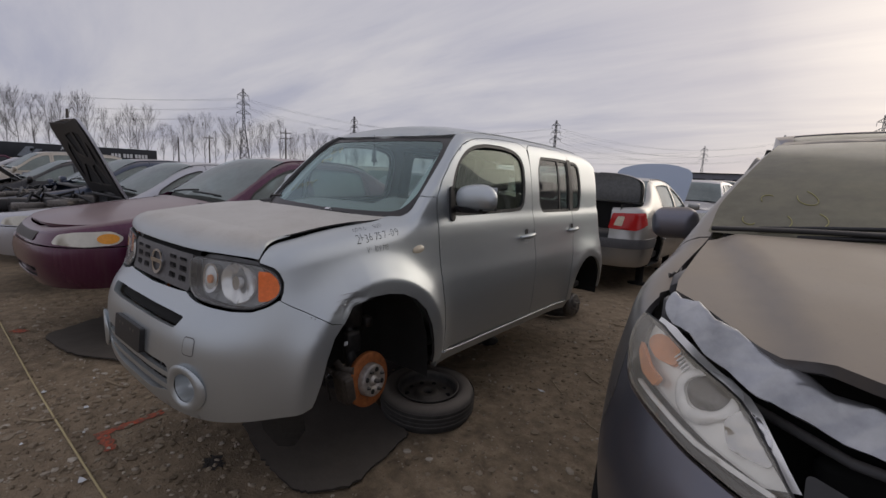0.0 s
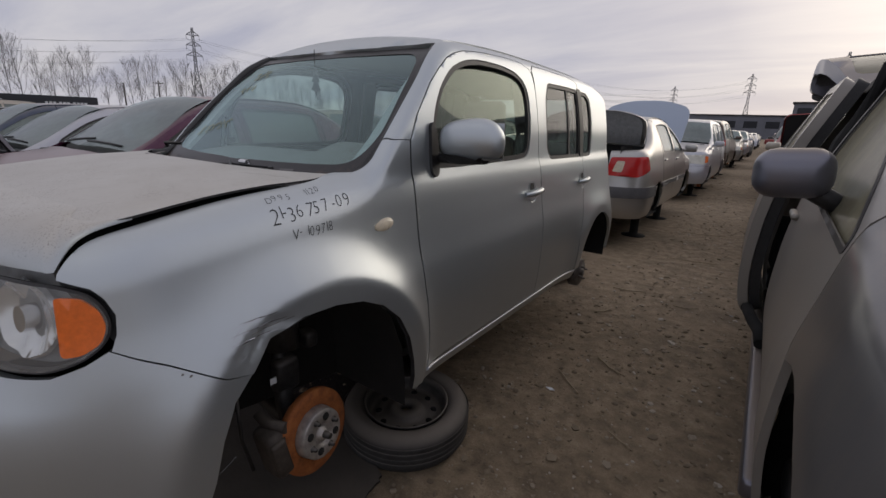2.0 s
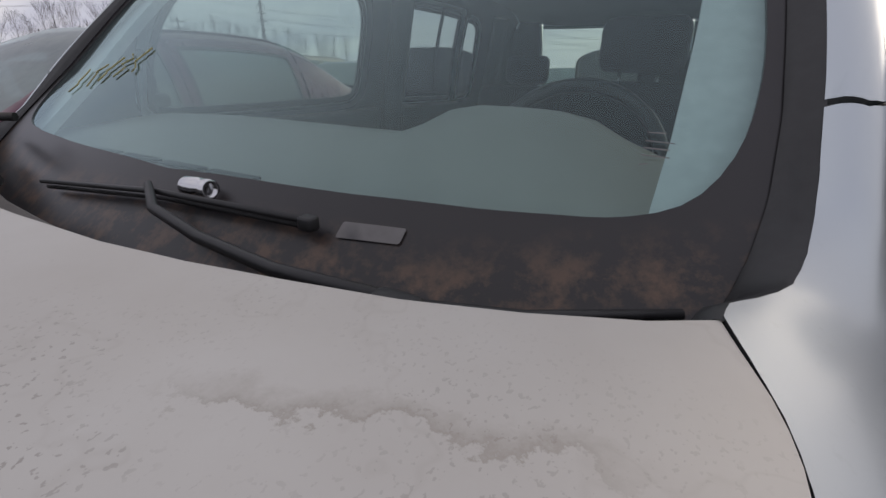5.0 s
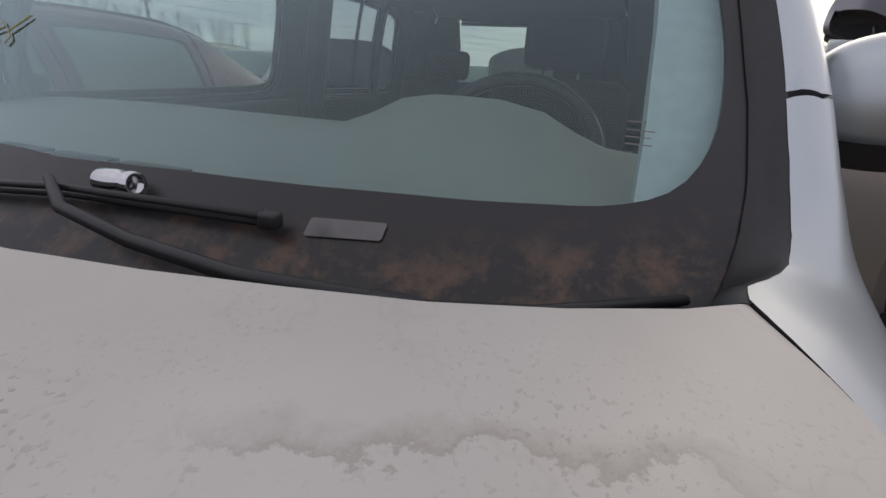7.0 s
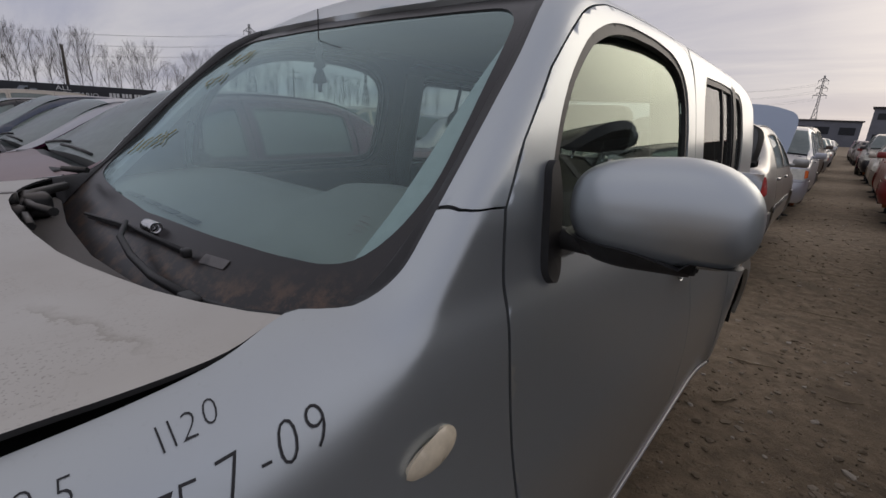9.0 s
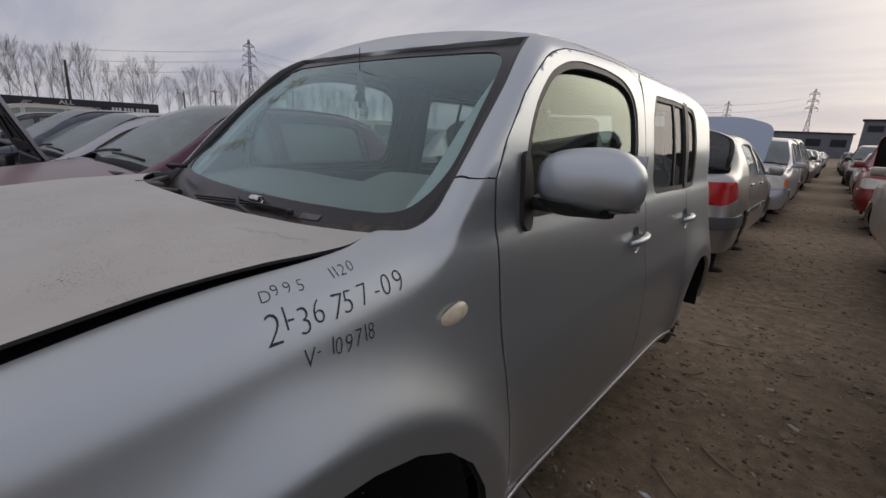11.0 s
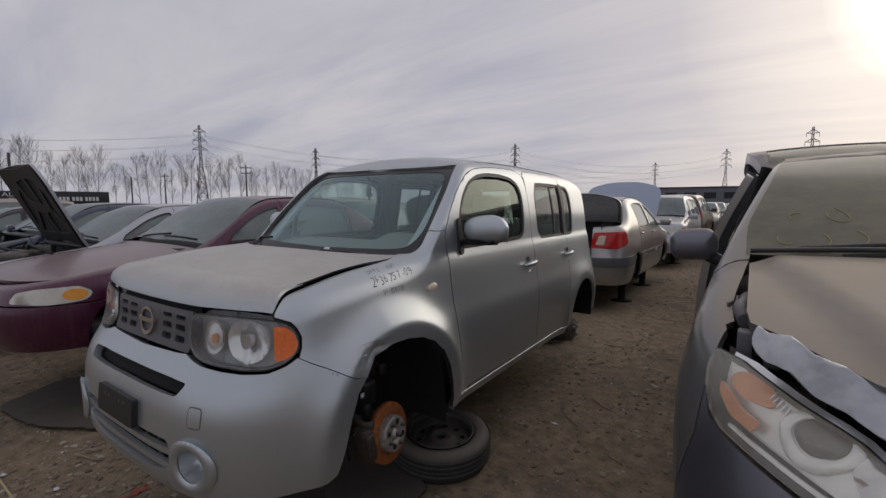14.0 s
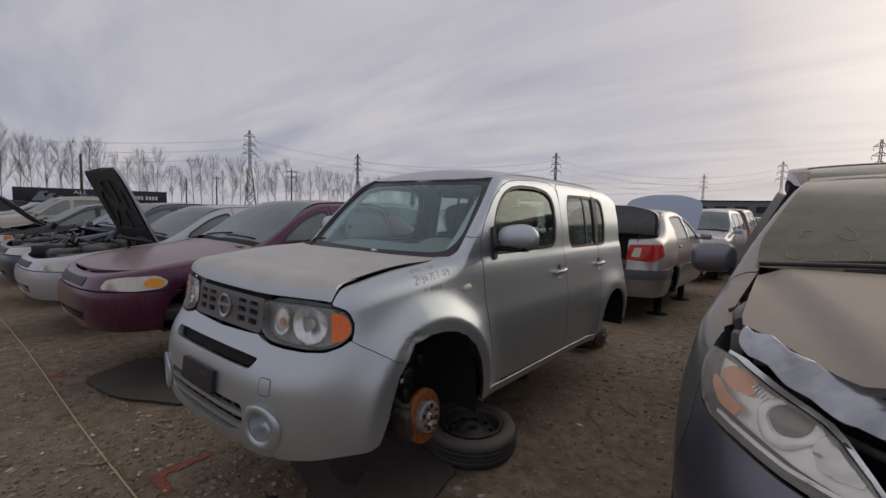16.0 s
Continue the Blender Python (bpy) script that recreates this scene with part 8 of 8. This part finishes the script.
gl = rounded([(-0.60, 0.12), (0.60, 0.12), (0.62, 0.52), (-0.62, 0.52)], 0.06)
gt = rounded([(-0.62, 0.0), (0.62, 0.0), (0.76, 0.5), (0.80, 0.95), (0.64, 1.0), (-0.64, 1.0), (-0.80, 0.95), (-0.76, 0.5)], 0.05)
tgate = vpart("tailgate", sheet(gt, 0.06, gate, [gl], rim=0.11), "gunmetal", "raised tailgate")
part("gate_glass", sheet(shrink(gl, -0.01), 0.1, lambda x, t: (x, gate(x, t)[1], gate(x, t)[2] - 0.01), rim=0.0), M["dirty_glass"], tgate)
part("gate_liner", sheet(shrink(gt, 0.03), 0.08, lambda x, t: (x, gate(x, t)[1], gate(x, t)[2] - 0.09), [shrink(gl, -0.03)], rim=0.0, flip=True), M["grey_plastic"], tgate)
for k in (-1, 1):
    bm = bmesh.new()
    tube(bm, [(k * 0.66, 4.25, 1.20), (k * 0.68, 4.55, 1.58)], 0.012, 8)
    part("gas_strut", bm, M["black"], tgate)
# marks in yellow grease pen on the windscreen: unreadable strokes
rng = random.Random(9)


def on_screen(x, y):
    return (x, y, float(vs.top(y)) + 0.006 + 0.028 * (1 - min(1.1, abs(x) / (0.875 * 0.78)) ** 2))


for x0, y0, r0 in ((-0.60, 1.20, 0.045), (-0.50, 1.19, 0.05), (-0.40, 1.20, 0.045), (-0.30, 1.19, 0.045), (-0.20, 1.21, 0.05), (-0.56, 1.33, 0.05), (-0.44, 1.36, 0.055), (-0.12, 1.42, 0.05), (0.02, 1.46, 0.055)):
    bm = bmesh.new()
    t0_, t1_, r_ = rng.uniform(0, 6), rng.uniform(2.2, 5.2), r0 * rng.uniform(0.6, 1.0)
    tube(bm, [on_screen(x0 + 0.7 * r_ * math.cos(t0_ + t1_ * j / 13), y0 + 1.3 * r_ * math.sin(t0_ + 0.8 * t1_ * j / 13)) for j in range(14)], 0.0017, 5)
    part("pen_stroke", bm, M["yellow_ink"], van)
# rubber seal along the foot of the screen
bm = bmesh.new()
tube(bm, [(x_, 1.085, float(vs.top(1.085)) + 0.030 + 0.03 * (1 - (x_ / 0.70) ** 2)) for x_ in np.linspace(-0.70, 0.70, 25)], 0.009, 8)
part("screen_seal", bm, M["dusty_black"], van, "black seal under the windscreen")
bm = bmesh.new()
for x0, x1 in ((-0.56, 0.02), (-0.02, 0.58)):
    tube(bm, [(x0 + (x1 - x0) * j / 6, 1.115 + 0.05 * j / 6, on_screen(x0 + (x1 - x0) * j / 6, 1.115 + 0.05 * j / 6)[2] + 0.012) for j in range(7)], 0.008, 6)
part("wiper_blade", bm, M["black"], van)
# torn ragged edge by the hood hinge
rng = random.Random(4)
edge_ = [(0.72 + 0.009 * i, 1.015 + rng.uniform(0.0, 0.022)) for i in range(14)]
bm = sheet([(0.72, 1.0)] + [(0.84, 0.995)] + edge_[::-1], 0.02, lambda y, z: (-0.735 - 0.02 * np.sin(30 * y) - 0.2 * (z - 1.0), y, z - 0.005), rim=0.006)
part("torn_edge", bm, M["grey_metal"], van, "torn ragged fender edge")
bm = bmesh.new()
tube(bm, [(-0.70, 0.62, 0.985), (-0.715, 0.72, 1.0), (-0.70, 0.84, 1.01)], 0.022, 10)
part("washer_hose", bm, M["grey_plastic"], van)

# ---- distance: trees, pylons, poles, sign, buildings, far rows ----
EYE0 = Vector((2.2, -1.6, 0))


def polar(az, d):
    return EYE0 + Vector((math.sin(radians(az)) * d, math.cos(radians(az)) * d, 0))


def pylon(h, w, label):
    t = thing("pylon", label, "pylon", "power pylons")
    bm = bmesh.new()
    r = 0.16

    def width(z):
        f = z / h
        return w * (1 - 0.78 * min(1, f / 0.55)) if f < 0.55 else w * 0.22 * (1 - 0.35 * (f - 0.55) / 0.45)
    lev = [0, 0.12, 0.24, 0.35, 0.45, 0.55, 0.64, 0.72, 0.80, 0.88, 0.95, 1.0]
    for a, b in zip(lev, lev[1:]):
        wa, wb, za, zb_ = width(a * h) / 2, width(b * h) / 2, a * h, b * h
        ca = [(-wa, -wa), (wa, -wa), (wa, wa), (-wa, wa)]
        cb = [(-wb, -wb), (wb, -wb), (wb, wb), (-wb, wb)]
        for i in range(4):
            j = (i + 1) % 4
            tube(bm, [(*ca[i], za), (*cb[i], zb_)], r, 4)
            tube(bm, [(*ca[i], za), (*cb[j], zb_)], r * 0.7, 4)
            tube(bm, [(*ca[j], za), (*cb[i], zb_)], r * 0.7, 4)
            tube(bm, [(*cb[i], zb_), (*cb[j], zb_)], r * 0.7, 4)
    part("mast", bm, M["galv"], t)
    for f, ln in ((0.70, 0.085), (0.81, 0.075), (0.92, 0.065)):
        bm = bmesh.new()
        z, l = f * h, ln * h
        for s in (-1, 1):
            for q in (-0.5, 0.5):
                tube(bm, [(s * width(z) / 2, q, z), (s * l, 0, z + 0.2)], r * 0.8, 4)
                tube(bm, [(s * width(z) / 2, q, z + 0.045 * h), (s * l, 0, z + 0.2)], r * 0.8, 4)
            for k in (0.45, 0.75):
                tube(bm, [(s * l * k, 0.2, z + 0.1), (s * l * k, -0.2, z + 0.045 * h * (1 - k) + 0.1)], r * 0.6, 4)
            tube(bm, [(s * l, 0, z + 0.2), (s * l, 0, z - 0.045 * h)], r * 0.8, 4)
        part("crossarm", bm, M["galv"], t)
    return t


py_a = pylon(40.0, 5.6, "grey steel lattice power pylon far behind the yard")
spots = []
for i, (az, d, h, turn) in enumerate(((-62.95, 255, 40.4, 68), (-50.47, 330, 40.4, 20), (-25.62, 300, 40.8, 10), (-9.44, 480, 40.4, 5), (-2.56, 385, 40.4, 0), (4.5, 300, 40.0, 0))):
    c = polar(az, d)
    m = Matrix.Translation(c) @ Matrix.Rotation(radians(turn), 4, "Z")
    if i == 0:
        py_a.matrix_world = m
    else:
        copy_thing(py_a, m)
    spots.append((c, turn))
# conductors hanging between them
for i, (a, b) in enumerate(((0, 1), (1, 3), (2, 3), (2, 4), (0, 2))):
    for f, ln in ((0.70, 0.085), (0.81, 0.075), (0.92, 0.065)):
        for s in (-1, 1):
            bm = bmesh.new()
            def tip(k, s=s, f=f, ln=ln):
                c, turn = spots[k]
                return c + Matrix.Rotation(radians(turn), 3, "Z") @ Vector((s * ln * 40, 0, f * 40 - 1.6))
            p, q = tip(a), tip(b)
            tube(bm, [p.lerp(q, t) - Vector((0, 0, 9 * 4 * t * (1 - t))) for t in np.linspace(0, 1, 15)], 0.035, 4)
            tagged(part("cable", bm, M["galv"]), "thin power cable hanging between two pylons", "cable", "power cables")
c0 = spots[0][0]
for f, ln in ((0.70, 0.085), (0.81, 0.075), (0.92, 0.065)):
    for s in (-1, 1):
        bm = bmesh.new()
        p = c0 + Matrix.Rotation(radians(68), 3, "Z") @ Vector((s * ln * 40, 0, f * 40 - 1.6))
        q = polar(-105, 330) + Vector((0, 0, f * 40 + s))
        tube(bm, [p.lerp(q, t) - Vector((0, 0, 9 * 4 * t * (1 - t))) for t in np.linspace(0, 1, 15)], 0.035, 4)
        tagged(part("cable", bm, M["galv"]), "thin power cable hanging between two pylons", "cable", "power cables")

# utility poles
for az, d, h, arms in ((-78.6, 75, 7.7, 0), (-58.38, 110, 10.2, 2), (-66.5, 140, 9.5, 1), (-69.5, 150, 9.0, 0)):
    t = thing("utility_pole", "weathered wooden utility pole beyond the yard", "pole", "utility poles")
    bm = bmesh.new()
    tube(bm, [(0, 0, 0), (0.03, 0, h * 0.5), (0.05, 0, h)], [0.20, 0.17, 0.14], 8)
    part("pole", bm, M["wood_pole"], t)
    for k in range(arms):
        bm = bmesh.new()
        box(bm, 0, 0, h - 0.7 - 1.2 * k, 2.4 - 0.6 * k, 0.14, 0.16, 0.02)
        for x in (-1.0, -0.4, 0.4, 1.0):
            lathe(bm, [(0, 0.3), (0.06, 0.28), (0.07, 0.1), (0.03, 0.06)], 8, Matrix.Translation((x * (1 - 0.2 * k), 0, h - 0.7 - 1.2 * k)))
        part("crossarm", bm, M["wood_pole"], t)
    t.matrix_world = Matrix.Translation(polar(az, d)) @ Matrix.Rotation(radians(-az), 4, "Z")


# bare trees: upright poplars and rounder ones, each grown from a trunk, limbs and twigs
def bare_tree(seed, h, spread):
    rng = random.Random(seed)
    t = thing("bare_tree", "leafless grey poplar tree in a row behind the yard", "tree", "row of bare trees")
    tb, cb = bmesh.new(), bmesh.new()
    lean = Vector((rng.uniform(-0.03, 0.05), rng.uniform(-0.03, 0.03), 0))
    trunk = [Vector((0, 0, 0)) + lean * h * f * f + Vector((rng.uniform(-0.1, 0.1), rng.uniform(-0.1, 0.1), h * f)) for f in (0, 0.2, 0.4, 0.6, 0.78, 0.9, 1.0)]
    tube(tb, trunk, [0.080, 0.070, 0.058, 0.046, 0.033, 0.022, 0.012], 5)
    part("trunk", tb, M["bark"], t)

    def limb(p, d, ln, r, depth):
        q = [p]
        for k in range(3):
            d = (d + Vector((rng.uniform(-0.16, 0.16), rng.uniform(-0.16, 0.16), rng.uniform(0.0, 0.22)))).normalized()
            q.append(q[-1] + d * ln / 3)
        tube(cb, q, [r, r * 0.75, r * 0.5, r * 0.28], 3 if depth else 4, cap=False)
        if depth < 2:
            for k in range(6 if depth == 0 else 4):
                b = q[1 + k % 3].lerp(q[min(3, 2 + k % 3)], rng.random())
                nd = (d + Vector((rng.uniform(-0.8, 0.8), rng.uniform(-0.8, 0.8), rng.uniform(0.2, 0.9)))).normalized()
                limb(b, nd, ln * rng.uniform(0.35, 0.65), r * 0.6, depth + 1)
    for k in range(34):
        f = 0.16 + 0.82 * (k + rng.random()) / 34
        i = min(5, int(f * 6))
        p = trunk[i].lerp(trunk[i + 1], f * 6 - i)
        a = rng.uniform(0, 6.28)
        up = rng.uniform(0.8, 2.0)
        limb(p, Vector((math.cos(a), math.sin(a), up)).normalized(), h * spread * (1.1 - 0.75 * f) * rng.uniform(0.7, 1.2), 0.026 * (1.2 - 0.6 * f), 0)
    part("crown", cb, M["bark"], t)
    return t


kinds = [bare_tree(i, 13.0, s) for i, s in enumerate((0.26, 0.30, 0.34, 0.24, 0.38))]
rng = random.Random(21)
first = True
for i in range(58):
    az = -99 + 58 * (i + rng.uniform(-0.3, 0.3)) / 58
    d = 118 + rng.uniform(-6, 10) + (25 if az > -56 else 0)
    tall = curve((-100, 1.05), (-80, 1.0), (-70, 0.82), (-63, 0.88), (-55, 0.84), (-40, 0.7))
    sc_ = float(tall(az)) * rng.uniform(0.82, 1.12)
    m = Matrix.Translation(polar(az, d)) @ Matrix.Rotation(rng.uniform(0, 6.28), 4, "Z")
    k = kinds[i % 5]
    if i < 5:
        o = k
        o.matrix_world = m @ Matrix.Scale(sc_, 4)
    else:
        o = copy_thing(k, m)
        o.scale = (sc_, sc_, sc_)

# long dark sign board
L_, R_ = polar(-83.6, 60), polar(-71.4, 60)
mid, wid = (L_ + R_) / 2, (R_ - L_).length
ang = math.atan2((R_ - L_).y, (R_ - L_).x)
sg = thing("sign_board", "long dark sign board with pale lettering beyond the cars", "sign")
bm = bmesh.new()
box(bm, 0, 0, 2.13, wid, 0.18, 1.46, 0.02)
part("panel", bm, M["sign"], sg)
for x in (-wid * 0.42, -wid * 0.14, wid * 0.14, wid * 0.42):
    bm = bmesh.new()
    box(bm, x, 0.12, 0.70, 0.14, 0.14, 1.40, 0.01)
    part("post", bm, M["steel"], sg)


def sign_text(text, x, z, size, sx=1.0):
    g = letters(text, size)
    for v in g.verts:
        v.co = Vector((x + v.co.x * sx, -0.10, z + v.co.y))
    part("lettering", g, M["white_text"], sg)


sign_text("ALL", -wid / 2 + 4.55, 2.33, 0.56, 1.25)
sign_text("ONTARIO", -wid / 2 + 4.95, 1.83, 0.52, 1.2)
x = wid / 2 - 4.0
for k, n in enumerate((3, 3, 4)):
    for j in range(n):
        bm = bmesh.new()
        box(bm, x, -0.10, 2.10, 0.22, 0.01, 0.40, 0.0)
        part("number_bar", bm, M["white_text"], sg)
        x += 0.30
    x += 0.14
bm = bmesh.new()
for k in range(3):
    sheet([(0, 0), (0.9, 0), (1.3, 1.0), (0.7, 1.0)], 0.4, lambda u, v, k=k: (-wid / 2 + 1.3 + 0.85 * k + u * (1 - 0.2 * k), -0.10 + 0 * u, 1.57 + v * (0.95 - 0.2 * k)), rim=0.01, flip=False, bm=bm)
part("emblem_shape", bm, M["grey_sign"], sg)
sg.matrix_world = Matrix.Translation(mid) @ Matrix.Rotation(ang, 4, "Z")

# low industrial buildings at the end of the lane
def building(az0, az1, d, h, label, rows=1):
    a, b = polar(az0, d), polar(az1, d)
    w = (b - a).length
    t = thing("building", label, "building")
    bm = bmesh.new()
    box(bm, 0, 6, h / 2, w, 12, h, 0.0)
    part("wall", bm, M["concrete"], t)
    bm = bmesh.new()
    box(bm, 0, 6, h + 0.15, w + 0.6, 12.6, 0.3, 0.0)
    part("roof", bm, M["steel"], t)
    n = max(3, int(w / 4.5))
    for r in range(rows):
        for i in range(n):
            bm = bmesh.new()
            box(bm, -w / 2 + (i + 0.5) * w / n, -0.02, h * (r + 0.62) / rows, w / n * 0.62, 0.06, h * 0.30 / rows, 0.0)
            part("window", bm, M["sign"], t)
    t.matrix_world = Matrix.Translation((a + b) / 2) @ Matrix.Rotation(math.atan2((b - a).y, (b - a).x), 4, "Z")


building(-10.5, 0.8, 150, 5.9, "long low grey warehouse at the end of the lane")
building(1.2, 6.5, 120, 7.6, "grey block with windows beyond the cars", 2)

# far rows of cars, small in the picture
def far_car(seed, paint_key):
    rng = random.Random(seed)
    t = thing("car", "dust-covered car in a far row of the yard", "car", "far rows of cars")
    H, L, hood = rng.uniform(1.36, 1.62), rng.uniform(4.2, 4.8), rng.uniform(0.9, 1.05)
    side = [(0, 0.35), (0.02, 0.62), (0.15, hood - 0.18), (L * 0.26, hood), (L * 0.42, H - 0.05), (L * 0.5, H), (L * 0.70, H - 0.02), (L * 0.86, hood + 0.1), (L - 0.1, hood + 0.02), (L, 0.6), (L - 0.03, 0.35)]
    bm = bmesh.new()
    rows = []
    for x, dz, k in ((-0.86, 0.0, 1.0), (-0.82, 0.03, 1.0), (-0.66, 0.06, 1.0), (0.66, 0.06, 1.0), (0.82, 0.03, 1.0), (0.86, 0.0, 1.0)):
        top = abs(x) > 0.7
        rows.append([bm.verts.new((x * (0.80 if z > hood + 0.05 and abs(x) > 0.7 else 1), y, z + (0 if z < 0.7 else dz - 0.06))) for y, z in side])
    for r0, r1 in zip(rows, rows[1:]):
        for i in range(len(side) - 1):
            bm.faces.new((r0[i], r0[i + 1], r1[i + 1], r1[i])).smooth = True
    bm.faces.new(rows[0]); bm.faces.new(rows[-1][::-1])
    part("body", bm, M[paint_key], t)
    bm = bmesh.new()
    for s in (-1, 1):
        f = [(L * 0.30, hood + 0.06), (L * 0.43, H - 0.12), (L * 0.69, H - 0.12), (L * 0.82, hood + 0.12)]
        vs_ = [bm.verts.new((s * (0.875 - 0.17 * (z > hood + 0.2)), y, z)) for y, z in f]
        bm.faces.new(vs_ if s > 0 else vs_[::-1])
    f = [bm.verts.new((x, y - 0.03, z + 0.02)) for x, y, z in ((-0.66, L * 0.28, hood), (0.66, L * 0.28, hood), (0.58, L * 0.42, H - 0.08), (-0.58, L * 0.42, H - 0.08))]
    bm.faces.new(f)
    part("windows", bm, M["sign"], t)
    for y in (L * 0.2, L * 0.8):
        for s in (-1, 1):
            bm = bmesh.new()
            lathe(bm, [(0, 0.10), (0.20, 0.10), (0.31, 0.07), (0.31, -0.07)], 12, Matrix.Translation((s * 0.76, y, 0.31)) @ Matrix.Rotation(radians(90 * s), 4, "Y"))
            part("wheel", bm, M["rubber"], t)
    return t


models = [far_car(i, k) for i, k in enumerate(("rio", "blue", "maroon", "black_paint", "beige", "white_paint", "brown", "gunmetal"))]
rng = random.Random(77)
spots_ = []
for r in range(5):
    for i in range(13):
        spots_.append((-24 - 3.0 * i - rng.uniform(0, 0.6), -1 + 6.2 * r + rng.uniform(-0.5, 0.5)))
for r in range(4):
    for i in range(8):
        spots_.append((-3.1 - 2.75 * i + rng.uniform(-0.2, 0.2), 17 + 6.0 * r + rng.uniform(-0.5, 0.5)))
for r in range(5):
    for x in (0.0, 2.8, 5.6, 8.4):
        spots_.append((x + rng.uniform(-0.15, 0.15), 34 + 5.8 * r))
for r in range(4):
    for x in (5.7, 8.5):
        spots_.append((x, 1.0 + 6 * r))
for i, (x, y) in enumerate(spots_):
    m = pose(x, y, 0.0, 0, 0, rng.choice((0, 180)) + rng.uniform(-2, 2))
    if i < len(models):
        models[i].matrix_world = m
    else:
        copy_thing(models[i % len(models)], m)
